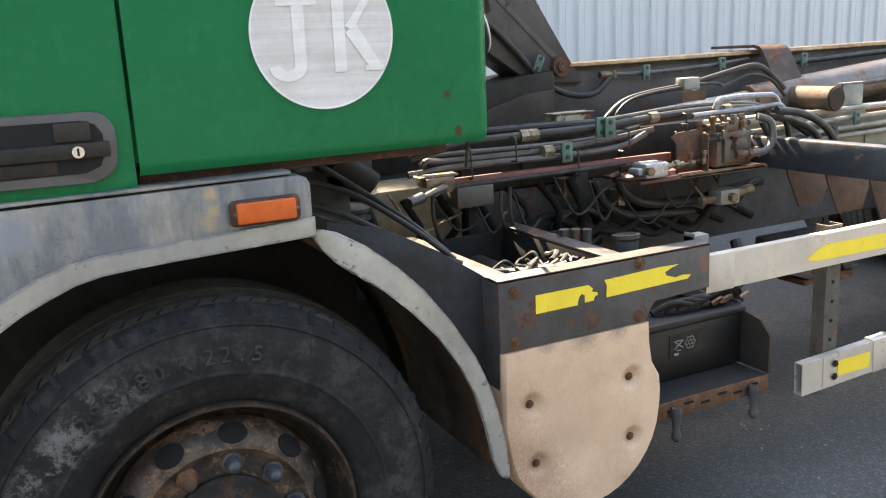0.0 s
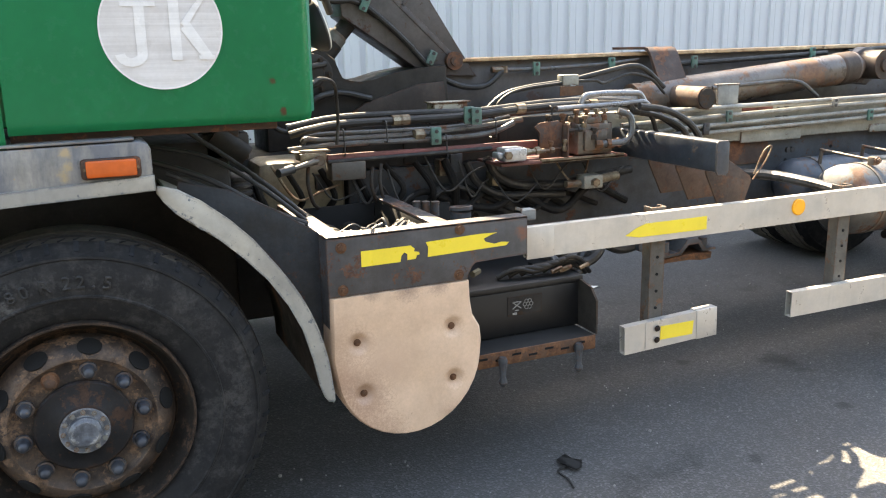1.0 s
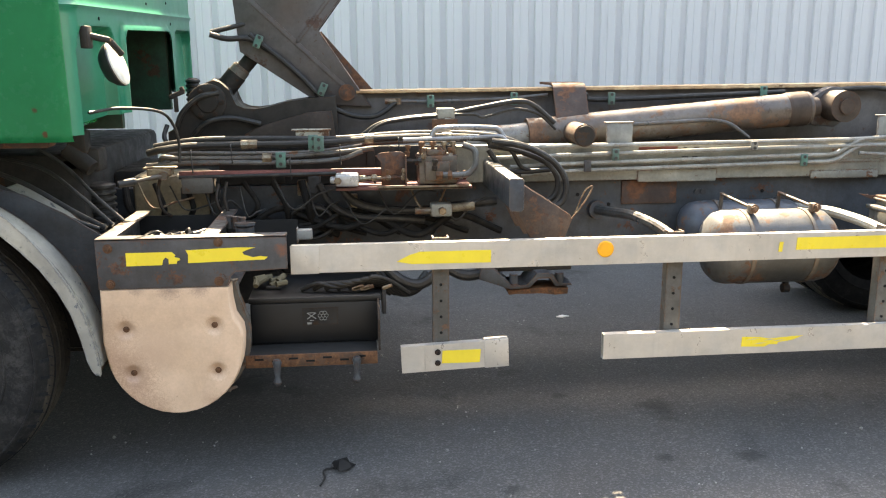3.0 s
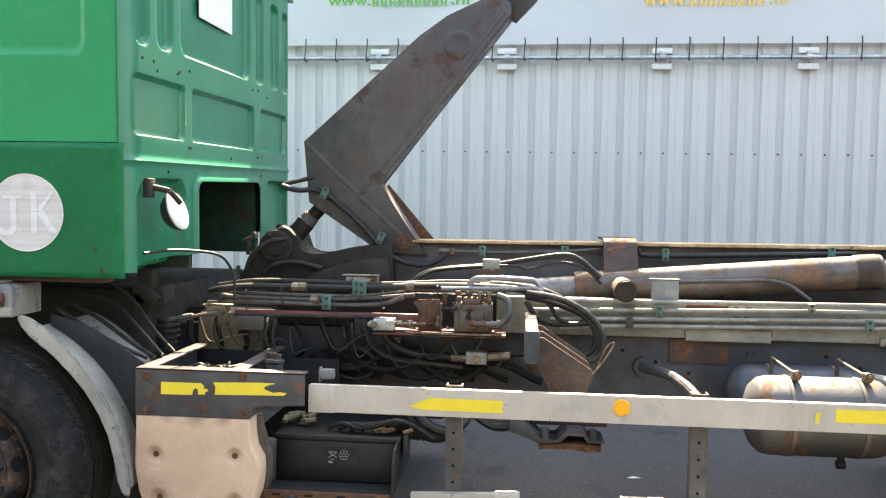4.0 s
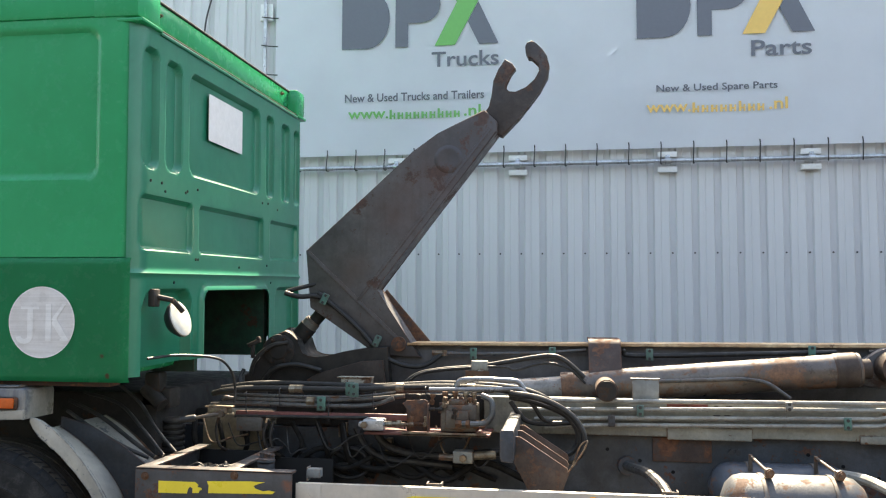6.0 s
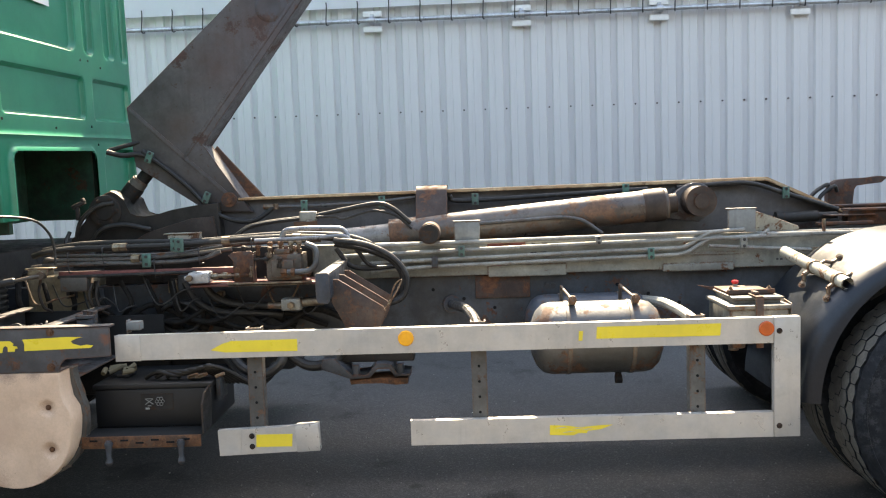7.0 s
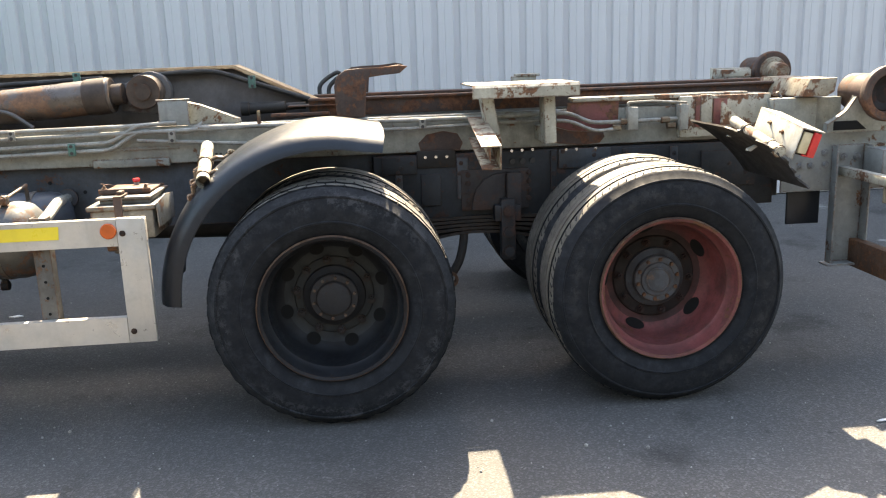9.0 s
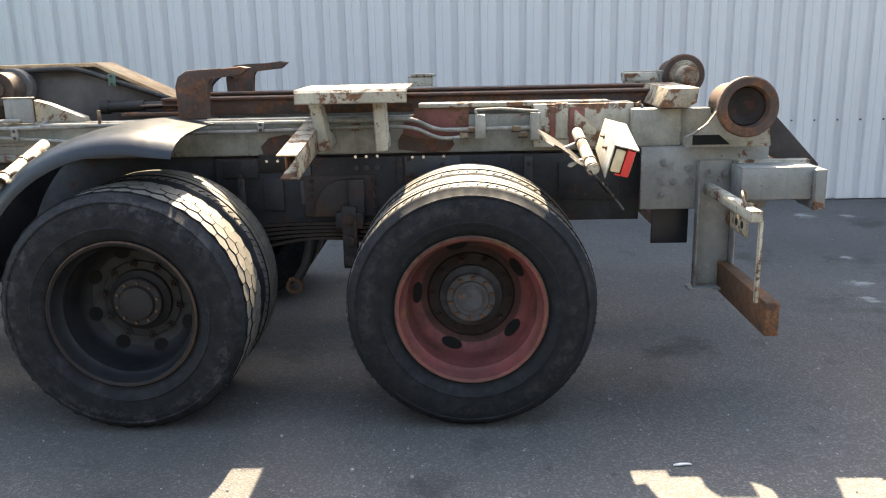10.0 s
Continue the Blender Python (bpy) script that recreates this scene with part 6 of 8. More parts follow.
bolts("bolt", [(4.205, -0.003, 0.85), (4.205, -0.003, 0.45), (1.992, -0.004, 0.462), (1.992, -0.004, 0.417)], M_HUB, sg, 0.009, 0.006)


def tape(x0, x1, z0, z1, point=0, y=-0.0022, owner=None):
    bm = bmesh.new()
    if point < 0:
        slab(bm, [(x0, z0 + 0.004), (x0 + 0.10, z0), (x0 + 0.12, z0 + 0.010), (x0 + 0.155, z0 + 0.008), (x0 + 0.16, z0 + 0.018), (x1 - 0.05, z0 + 0.024), (x1, z1 - 0.006), (x1 - 0.045, z1 - 0.007), (x0 + 0.12, z1 - 0.014), (x0 + 0.08, z1 - 0.006), (x0 + 0.002, z1 - 0.002)], y, y + 0.0014)
        for k, (u, v) in enumerate(((0.05, 0.012), (0.09, 0.026), (0.02, 0.031), (0.13, 0.022))):
            slab(bm, [(x0 + u, z0 + v), (x0 + u + 0.03, z0 + v + 0.002), (x0 + u + 0.06, z0 + v + 0.005), (x0 + u + 0.03, z0 + v + 0.006)], y - 0.0003, y, 0.0, 1)
    elif point:
        slab(bm, [(x0, (z0 + z1) / 2 - 0.012), (x0 + 0.06, z0 + 0.002), (x1, z0), (x1, z1), (x0 + 0.09, z1), (x0 + 0.05, z1 - 0.012)], y, y + 0.0014)
    else:
        slab(bm, [(x0, z0), (x1 - 0.004, z0 - 0.001), (x1, z1), (x0 + 0.003, z1)], y, y + 0.0014)
    part("yellow_tape", bm, [M_YELLOW, M_ALU], owner or sg, "yellow reflective tape", smooth=False)


tape(1.835, 2.203, 0.822, 0.872, 1)
tape(3.452, 3.967, 0.838, 0.888)
tape(3.250, 3.515, 0.430, 0.478, -1)
tape(3.378, 3.398, 0.832, 0.872)
tape(2.008, 2.165, 0.414, 0.467, owner=short)
for x, z, r, mm in ((2.66, 0.863, 0.033, M_AMBER), (4.152, 0.861, 0.031, M_ORANGE)):
    bm = bmesh.new()
    rings = lathe(bm, [(r, 0.0), (r, -0.006), (r * 0.9, -0.009), (r * 0.3, -0.010)], (x, 0, z), 28)
    bm.faces.new(rings[-1])
    part("round_reflector", bm, mm, sg, "round orange reflector")
for x in (1.978, 2.93, 3.846):
    bm = bmesh.new()
    o = [(x, 0.085), (x, 0.036), (x + 0.065, 0.036), (x + 0.065, 0.085), (x + 0.059, 0.085), (x + 0.059, 0.042), (x + 0.006, 0.042), (x + 0.006, 0.085)]
    lo, hi = [bm.verts.new((u, v, 0.42)) for u, v in o], [bm.verts.new((u, v, 0.918)) for u, v in o]
    bm.faces.new(lo)
    bm.faces.new(hi[::-1])
    for k in range(8):
        bm.faces.new((lo[k], hi[k], hi[(k + 1) % 8], lo[(k + 1) % 8]))
    post = part("guard_post", bm, M_POST, sg, "perforated rusty steel post")
    for k in range(5):
        bm = bmesh.new()
        rod(bm, (x + 0.032, 0.0365, 0.53 + 0.066 * k), (x + 0.032, 0.0335, 0.53 + 0.066 * k), 0.006, seg=10)
        part("post_hole", bm, M_HOLE, post)
    if x > 2:
        tube = pipe("support_arm", [(x + 0.03, 0.075, 0.890), (x + 0.02, 0.20, 0.905), (x - 0.02, 0.42, 0.920), (x - 0.07, 0.62, 0.900), (x - 0.09, 0.775, 0.885)], 0.023, M_PIPE if x < 3 else M_PALEPIPE, sg, 0.10)
        bm = bmesh.new()
        rod(bm, (x - 0.085, 0.745, 0.888), (x - 0.09, 0.775, 0.885), 0.045, seg=20)
        part("arm_flange", bm, M_CHASSIS, tube)

# ---- truck: rear fender, tanks, side equipment ----
bm = bmesh.new()
FC = (5.0, 0.505)
CROWN = [(0.66, 0.0), (0.50, 0.004), (0.35, 0.004), (0.22, -0.001), (0.14, -0.010), (0.085, -0.026), (0.05, -0.050), (0.036, -0.080), (0.032, -0.112)]
prev = None
for i in range(61):
    ang = 178 - (100 * i / 50 if i <= 50 else 100)
    ext = 0.0 if i <= 50 else (i - 50) / 10
    a = radians(ang)
    prof = CROWN + [(y + 0.007, dr - (0.001 if y < 0.06 else 0.007)) for y, dr in CROWN[::-1]]
    ring = []
    for y, dr in prof:
        deep = dr if dr > -0.06 else -0.06 + (dr + 0.06) * (1.0 - 0.55 * i / 60)
        r = 0.721 + deep
        ring.append(bm.verts.new((FC[0] + r * math.cos(a) + 0.085 * ext + 0.03 * ext * (0.5 - y) , y, FC[1] + r * math.sin(a) - 0.014 * ext)))
    if prev:
        for k in range(len(ring)):
            bm.faces.new((prev[k], prev[(k + 1) % len(ring)], ring[(k + 1) % len(ring)], ring[k]))
    else:
        bm.faces.new(ring)
    prev = ring
bm.faces.new(prev[::-1])
rf = part("rear_fender", bm, M_MUDFLAP, truck, "black plastic fender over the twin wheel, cut short")
bm = bmesh.new()
p0, p1 = Vector((4.452, 0.60, 1.116)), Vector((4.516, 0.075, 1.026))
rod(bm, p0, p1, 0.0275, seg=24, caps=False)
rod(bm, p1, p0, 0.0225, seg=24, caps=False)
arm_pipe = part("fender_pipe", bm, M_CREAM_R, rf, "rusty cream support pipe with open end")
for f in (0.50, 0.88):
    c = p0.lerp(p1, f)
    bm = bmesh.new()
    rod(bm, c + Vector((0, 0.011, 0.002)), c - Vector((0, 0.011, 0.002)), 0.033, seg=20)
    # the near leg: a bent strap down to the fender
    for a_, b_, w_ in (((-0.022, 0, -0.018), (-0.046, 0, -0.034), 0.011), ((-0.046, 0, -0.034), (-0.044, 0, -0.066), 0.010), ((-0.044, 0, -0.066), (-0.060, 0, -0.084), 0.011)):
        rod(bm, c + Vector(a_), c + Vector(b_), w_, seg=8)
    # the far hook: an arm out and up to its bolt
    for a_, b_ in (((0.024, 0, 0.012), (0.050, 0.0, 0.024)), ((0.050, 0, 0.024), (0.078, 0, 0.018)), ((0.078, 0, 0.018), (0.118, 0, 0.036))):
        rod(bm, c + Vector(a_), c + Vector(b_), 0.0085, seg=8)
    part("pipe_clamp", bm, M_FITTING, rf)
    bolts("bolt", [(c.x + 0.112, c.y - 0.004, c.z + 0.040), (c.x - 0.056, c.y - 0.010, c.z - 0.080)], M_FITTING, rf, 0.012, 0.014, axis=(-0.3, -0.6, 0.6))


def air_tank(x0, x1, y, z, r, label, paint):
    bm = bmesh.new()
    prof = [(0.02, 0.0), (r * 0.45, 0.012), (r * 0.78, 0.035), (r * 0.95, 0.065), (r, 0.10)]
    prof = prof + [(q, (x1 - x0) - w) for q, w in prof[::-1]]
    rings = lathe(bm, prof, (0, 0, 0), 40)
    bm.faces.new(rings[0])
    bm.faces.new(rings[-1])
    bmesh.ops.transform(bm, matrix=Matrix.Translation((x0, y, z)) @ Matrix.Rotation(radians(-90), 4, "Z"), verts=bm.verts)
    tank = part("air_tank", bm, paint, truck, label)
    for f in (0.28, 0.74):
        x = x0 + (x1 - x0) * f
        bm = bmesh.new()
        rings = lathe(bm, [(r + 0.001, -0.009), (r + 0.004, -0.009), (r + 0.004, 0.009), (r + 0.001, 0.009)], (0, 0, 0), 40, closed=True)
        bmesh.ops.transform(bm, matrix=Matrix.Translation((x, y, z)) @ Matrix.Rotation(radians(-90), 4, "Z"), verts=bm.verts)
        part("tank_strap", bm, M_POST, tank)
    return tank


t1 = air_tank(3.195, 3.805, 0.33, 0.782, 0.163, "blue-grey air tank with rust blisters", M_TANK)
t2 = air_tank(3.20, 3.82, 0.63, 0.822, 0.118, "dark blue air tank with rust blisters, set behind", M_TANKB)
for x in (3.37, 3.65):
    bm = bmesh.new()
    rod(bm, (x + 0.004, 0.56, 0.984), (x + 0.018, 0.28, 0.964), 0.007, seg=12)
    rod(bm, (x + 0.004, 0.55, 0.99), (x + 0.004, 0.56, 0.90), 0.009, seg=12)
    box(bm, x + 0.003, x + 0.033, 0.255, 0.29, 0.942, 0.980, 0.004)
    nut(bm, (x + 0.018, 0.25, 0.965), 0.014, 0.012)
    part("strap_rod", bm, M_VALVE, t1)
bm = bmesh.new()
rod(bm, (3.60, 0.33, 0.625), (3.60, 0.33, 0.585), 0.014)
rod(bm, (3.585, 0.33, 0.585), (3.615, 0.33, 0.585), 0.02)
part("drain_valve", bm, M_HUB, t1)

# valve housing behind the rail's end
bm = boxes((4.048, 4.295, 0.136, 0.46, 0.80, 0.922), (4.035, 4.305, 0.126, 0.47, 0.918, 0.937), bevel=0.005)
vh = part("valve_housing", bm, M_HOUSING, truck, "grey-cream steel valve housing with red knob")
part("housing_lid", boxes((4.078, 4.276, 0.175, 0.46, 0.937, 0.958), (4.066, 4.288, 0.163, 0.47, 0.956, 0.968), bevel=0.004), M_HOUSING, vh)
part("top_tray", boxes((4.072, 4.268, 0.235, 0.46, 0.968, 0.980), (4.062, 4.272, 0.229, 0.237, 0.972, 0.992), bevel=0.002), M_BROWN, vh, "brown rusty top tray")
bolts("tray_bolt", [(4.083, 0.245, 0.992), (4.25, 0.245, 0.992)], M_FITTING, vh, 0.008, 0.010, axis=(0, 0, 1))
part("clamp_strap", boxes((4.150, 4.182, 0.112, 0.122, 0.755, 0.975), (4.150, 4.182, 0.112, 0.24, 0.970, 0.978), (4.156, 4.176, 0.15, 0.20, 0.978, 0.992), bevel=0.002), M_BROWN, vh)
bm = bmesh.new()
slab(bm, [(0.14, 0.94), (0.30, 0.955), (0.45, 0.94), (0.44, 0.83), (0.15, 0.84)], 4.308, 4.313, 0.001)
bmesh.ops.transform(bm, matrix=Matrix(((0, 1, 0, 0), (1, 0, 0, 0), (0, 0, 1, 0), (0, 0, 0, 1))), verts=bm.verts)
bmesh.ops.recalc_face_normals(bm, faces=bm.faces[:])
part("side_sheet", bm, M_PALEGREY, vh)
bm = bmesh.new()
rod(bm, (4.164, 0.44, 0.968), (4.164, 0.44, 0.992), 0.011, seg=16)
part("knob_stem", bm, M_PALEPIPE, vh)
bm = bmesh.new()
rod(bm, (4.164, 0.44, 0.992), (4.164, 0.44, 1.000), 0.0135, 0.0165, seg=20)
rod(bm, (4.164, 0.44, 1.000), (4.164, 0.44, 1.007), 0.0165, 0.014, seg=20)
part("red_knob", bm, M_REDLENS, vh, "red knob")
bm = bmesh.new()
slab(bm, [(4.00, 0.985), (4.06, 0.975), (4.27, 0.975), (4.27, 0.958), (4.06, 0.958)], 0.475, 0.481)
part("cover_flap", bm, M_BROWN, vh)
bm = boxes((4.075, 4.135, 0.20, 0.38, 0.735, 0.80), (4.135, 4.215, 0.22, 0.40, 0.755, 0.80), bevel=0.010)
rod(bm, (4.105, 0.28, 0.735), (4.105, 0.28, 0.715), 0.022)
rod(bm, (4.185, 0.30, 0.755), (4.185, 0.30, 0.735), 0.016)
part("valve_body", bm, M_VALVE, vh)

# outrigger arm with rusty gusset plates
bm = boxes((2.283, 2.340, 0.058, 0.75, 1.02, 1.14), bevel=0.012)
out = part("outrigger_arm", bm, M_BLUEARM, truck, "blue-grey channel arm with rusty gusset plates")
bm = bmesh.new()
slab(bm, [(2.281, 1.03), (2.288, 1.012), (2.330, 1.008), (2.342, 1.022), (2.342, 1.132), (2.334, 1.142), (2.288, 1.142), (2.281, 1.134)], 0.050, 0.060, 0.004)
part("arm_end_plate", bm, M_BLUEARM, out)
for y in (0.16, 0.34, 0.52):
    bm = bmesh.new()
    slab(bm, [(2.33, 1.10), (2.36, 1.10), (2.555, 0.975), (2.565, 0.955), (2.53, 0.865), (2.40, 0.862), (2.33, 1.00)], y, y + 0.010, 0.002)
    part("gusset_plate", bm, M_GUSSET, out, "rusty gusset plate")
bm = bmesh.new()
sweep(bm, smooth_line([(2.56, 0.15, 0.96), (2.61, 0.14, 1.03), (2.64, 0.14, 1.09), (2.61, 0.15, 1.07), (2.575, 0.16, 0.98)]), 0.0035, 6)
part("wire_loop", bm, M_FITTING, out)

# ---- truck: lines along the subframe ----
lines = part("line_carrier", boxes((2.60, 4.30, 0.728, 0.734, 1.10, 1.115), bevel=0.001), M_CREAM, truck, "carrier strip for the hydraulic lines")
pipe("hydraulic_line", [(2.30, 0.70, 1.19), (2.56, 0.70, 1.199), (4.05, 0.70, 1.212), (4.18, 0.71, 1.216)], 0.011, M_PALEPIPE, lines)
pipe("hydraulic_line", [(2.30, 0.69, 1.15), (2.66, 0.70, 1.158), (3.56, 0.70, 1.176), (4.62, 0.70, 1.190)], 0.0105, M_PALEPIPE, lines)
pipe("hydraulic_line", [(2.40, 0.68, 1.11), (2.67, 0.70, 1.118), (3.62, 0.70, 1.136), (4.00, 0.70, 1.142), (4.12, 0.70, 1.215), (4.30, 0.72, 1.222)], 0.010, M_PALEPIPE, lines)
pipe("hydraulic_line", [(2.45, 0.68, 1.07), (2.72, 0.70, 1.086), (3.62, 0.70, 1.102), (4.00, 0.70, 1.110), (4.13, 0.70, 1.19), (4.36, 0.71, 1.175), (4.42, 0.72, 1.215)], 0.010, M_PALEPIPE, lines)
pipe("hydraulic_line", [(4.12, 0.70, 1.147), (4.64, 0.70, 1.112), (4.68, 0.70, 1.112)], 0.009, M_PALEPIPE, lines)
pipe("hydraulic_line", [(4.40, 0.70, 1.195), (5.70, 0.70, 1.188), (6.00, 0.70, 1.195)], 0.011, M_PALEPIPE, lines)
pipe("hydraulic_line", [(4.9, 0.70, 1.150), (5.42, 0.70, 1.150), (6.00, 0.70, 1.165)], 0.009, M_PALEPIPE, lines)


def pipe_clamp(x, y, z, h, mat=None):
    h *= 0.8
    bm = boxes((x - 0.016, x + 0.016, y - 0.030, y - 0.018, z - h, z + h), bevel=0.002)
    c = part("line_clamp", bm, mat or M_TEAL, lines, "teal plastic pipe clamp")
    for s in (-1, 1):
        bm = bmesh.new()
        rod(bm, (x, y - 0.0295, z + s * h * 0.55), (x, y - 0.0325, z + s * h * 0.55), 0.008, seg=10)
        part("clamp_hole", bm, M_BLACK, c)


for x, z, h, mm in ((2.767, 1.110, 0.035, M_CHASSIS), (2.900, 1.16, 0.034, M_TEAL), (3.831, 1.12, 0.036, M_TEAL), (3.576, 1.193, 0.026, M_PALEPIPE), (4.283, 1.160, 0.036, M_CREAM), (5.44, 1.172, 0.028, M_PALEPIPE)):
    pipe_clamp(x, 0.70, z, h, mm)
bm = boxes((4.62, 4.65, 0.685, 0.715, 1.098, 1.126), (4.66, 4.675, 0.685, 0.715, 1.095, 1.13), bevel=0.003)
rod(bm, (4.68, 0.70, 1.19), (4.68, 0.70, 1.262), 0.008)
part("line_union", bm, M_FITTING, lines, kind="stuff")
bm = bmesh.new()
slab(bm, [(4.35, 1.207), (4.35, 1.312), (4.41, 1.295), (4.58, 1.228), (4.585, 1.207)], 0.76, 0.82, 0.003)
part("wedge_stop", bm, M_CREAM_R, truck, "cream steel wedge on the subframe")

# stencil ticks on the subframe
ticks = random.Random(17)
for i in range(14):
    x, z = 3.245 + 0.055 * (i % 2) + ticks.uniform(-0.006, 0.006), 1.048 + 0.022 * (i // 2)
    part("stencil_tick", boxes((x, x + ticks.uniform(0.014, 0.032), 0.7335, 0.7349, z, z + 0.005), bevel=0.0), M_BLACK, subframe, smooth=False)
for x in (4.46, 4.48, 4.51, 4.53, 4.56):
    part("stencil_tick", boxes((x, x + 0.012, 0.7335, 0.7349, 1.062 + 0.004 * ticks.random(), 1.072), bevel=0.0), M_BLACK, subframe, smooth=False)

# rear subframe patches and small valves
bm = bmesh.new()
slab(bm, [(6.095, 1.125), (6.16, 1.105), (6.26, 1.098), (6.36, 1.112), (6.40, 1.135), (6.405, 1.238), (6.15, 1.238), (6.145, 1.20), (6.10, 1.19)], 0.7325, 0.737)
part("red_primer_patch", bm, M_RED, truck, "red primed steel patch")
bm = bmesh.new()
slab(bm, [(6.072, 1.05), (6.20, 1.034), (6.31, 1.04), (6.335, 1.07), (6.325, 1.096), (6.26, 1.0965), (6.16, 1.1035), (6.09, 1.123), (6.068, 1.09)], 0.7325, 0.737)
part("rust_patch", bm, M_BROWN, truck, "brown rusted steel patch")
part("red_primer_patch", boxes((6.865, 6.935, 0.693, 0.705, 1.06, 1.235), (6.775, 6.80, 0.693, 0.705, 1.10, 1.24), bevel=0.002), M_RED, truck, "red primed steel patch")
part("red_primer_patch", boxes((3.04, 3.10, 0.729, 0.737, 1.03, 1.10), (3.03, 3.22, 0.729, 0.737, 1.175, 1.205), bevel=0.001), M_RED, truck, "red primed steel patch")
bm = bmesh.new()
slab(bm, [(5.43, 1.036), (5.62, 1.036), (5.635, 1.07), (5.61, 1.115), (5.54, 1.13), (5.46, 1.115), (5.42, 1.075)], 0.7325, 0.737)
part("rust_patch", bm, M_BROWN, truck, "brown rusted steel patch")
part("frame_top_box", boxes((6.70, 7.16, 0.70, 0.84, 1.05, 1.25), (6.17, 7.05, 0.72, 0.82, 1.24, 1.262), (6.80, 6.86, 0.69, 0.71, 1.09, 1.255), bevel=0.006), M_CREAM_R, truck, "flaking cream box section")
vb = part("brake_valve", boxes((6.43, 6.48, 0.66, 0.72, 1.10, 1.21), bevel=0.006), M_PALEPIPE, truck, "small pale air valve with brass unions")
part("brake_valve", boxes((6.685, 6.73, 0.66, 0.72, 1.09, 1.215), bevel=0.006), M_PALEPIPE, truck)
pipe("air_line", [(6.00, 0.69, 1.195), (6.15, 0.69, 1.195), (6.25, 0.69, 1.142), (6.45, 0.69, 1.142), (6.70, 0.69, 1.145)], 0.010, M_PALEPIPE, vb, 0.05)
pipe("air_line", [(6.00, 0.68, 1.163), (6.15, 0.68, 1.158), (6.27, 0.68, 1.10), (6.40, 0.68, 1.112)], 0.009, M_PALEPIPE, vb, 0.05)
pipe("air_line", [(6.44, 0.68, 1.21), (6.43, 0.68, 1.232), (6.55, 0.67, 1.236), (6.72, 0.67, 1.222)], 0.006, M_PALEPIPE, vb, 0.02)
for x, z in ((6.36, 1.115), (6.60, 1.142), (6.63, 1.115), (6.40, 1.142)):
    bm = bmesh.new()
    rod(bm, (x, 0.685, z), (x + 0.04, 0.685, z), 0.016, seg=6)
    part("union_nut", bm, M_FITTING, vb)
# bright metal dots stand for daylight seen through holes in the web
for x, z in ((5.449, 1.009), (5.501, 1.009), (5.553, 1.008), (5.869, 1.022), (5.920, 1.023), (5.972, 1.024), (6.137, 1.016), (6.188, 1.016), (6.284, 1.017)):
    bm = bmesh.new()
    nut(bm, (x, 0.709, z), 0.0052, 0.004)
    part("see_through_dot", bm, M_CHROME, truck)
for x in (5.872, 5.922, 5.971, 3.32, 3.35):
    bm = bmesh.new()
    rod(bm, (x, 0.719, 0.971), (x, 0.706, 0.971), 0.014, seg=12)
    part("frame_hole", bm, M_BLACK, truck)
hang = part("hanger_plate", boxes((5.618, 5.950, 0.705, 0.722, 0.74, 0.938), bevel=0.004), M_HANGER, truck, "dark rusty spring hanger plate")
bm = boxes((5.833, 5.909, 0.655, 0.706, 0.74, 0.924), bevel=0.012)
part("hanger_rib", bm, M_HANGER, hang)
bm = bmesh.new()
slab(bm, [(5.665, 0.742), (5.672, 0.80), (5.692, 0.85), (5.728, 0.892), (5.775, 0.915), (5.833, 0.922), (5.833, 0.742)], 0.682, 0.706, 0.006)
part("hanger_gusset", bm, M_HANGER, hang)
for k in range(8):
    bm = bmesh.new()
    nut(bm, (5.652 + 0.298 * (k % 2), 0.705, 0.79 + 0.042 * (k // 2)), 0.010, 0.008)
    part("rivet", bm, M_WEB, truck)
part("hole_plate", boxes((5.41, 5.596, 0.712, 0.7195, 0.957, 1.040), bevel=0.003), M_DARK, truck, "black plate with bright dots for light through holes")
part("hanger_plate", boxes((5.425, 5.520, 0.706, 0.7205, 0.772, 0.926), bevel=0.004), M_WEB, truck)
part("web_patch", boxes((2.965, 3.24, 0.765, 0.776, 0.91, 1.025), bevel=0.003), M_BROWN, truck, "brown rusty plate riveted to the chassis web")

# body rest: white plate on two legs, and the step arm
bm = section_x([(0.44, 1.288), (0.447, 1.288), (0.447, 1.328), (0.456, 1.340), (0.90, 1.340), (0.90, 1.348), (0.453, 1.348), (0.44, 1.335)], 5.650, 6.137)
rest = part("body_rest", bm, M_CREAM_R, truck, "white painted rest plate on legs, rust at the corners")
for x, lean in ((5.688, -10), (5.980, -2)):
    bm = bmesh.new()
    m = Matrix.Translation((x, 0.50, 1.34)) @ Matrix.Rotation(radians(lean), 4, "Y")
    box(bm, 0, 0.055, 0, 0.10, -0.27, 0, 0.004, m=m)
    box(bm, 0.0, 0.05, 0.1, 0.24, -0.27, -0.20, 0.004, m=m)
    part("rest_leg", bm, M_CREAM_R, rest)
bm = bmesh.new()
a, b = Vector((5.69, 0.66, 1.155)), Vector((5.675, 0.09, 1.075))
d = (b - a)
m = Matrix.Translation(a) @ d.to_track_quat("Y", "Z").to_matrix().to_4x4()
L = d.length
box(bm, -0.045, 0.04, 0, L, 0.035, 0.042, 0.002, m=m)
box(bm, -0.045, -0.038, 0, L, -0.06, 0.035, 0.002, m=m)
box(bm, -0.04, 0.035, 0.0, L * 0.98, -0.062, -0.055, 0.002, m=m)
box(bm, 0.0, 0.006, 0.1, L, -0.02, 0.035, 0.002, m=m)
part("step_arm", bm, M_STEPARM, truck, "cream channel arm reaching out from the chassis")

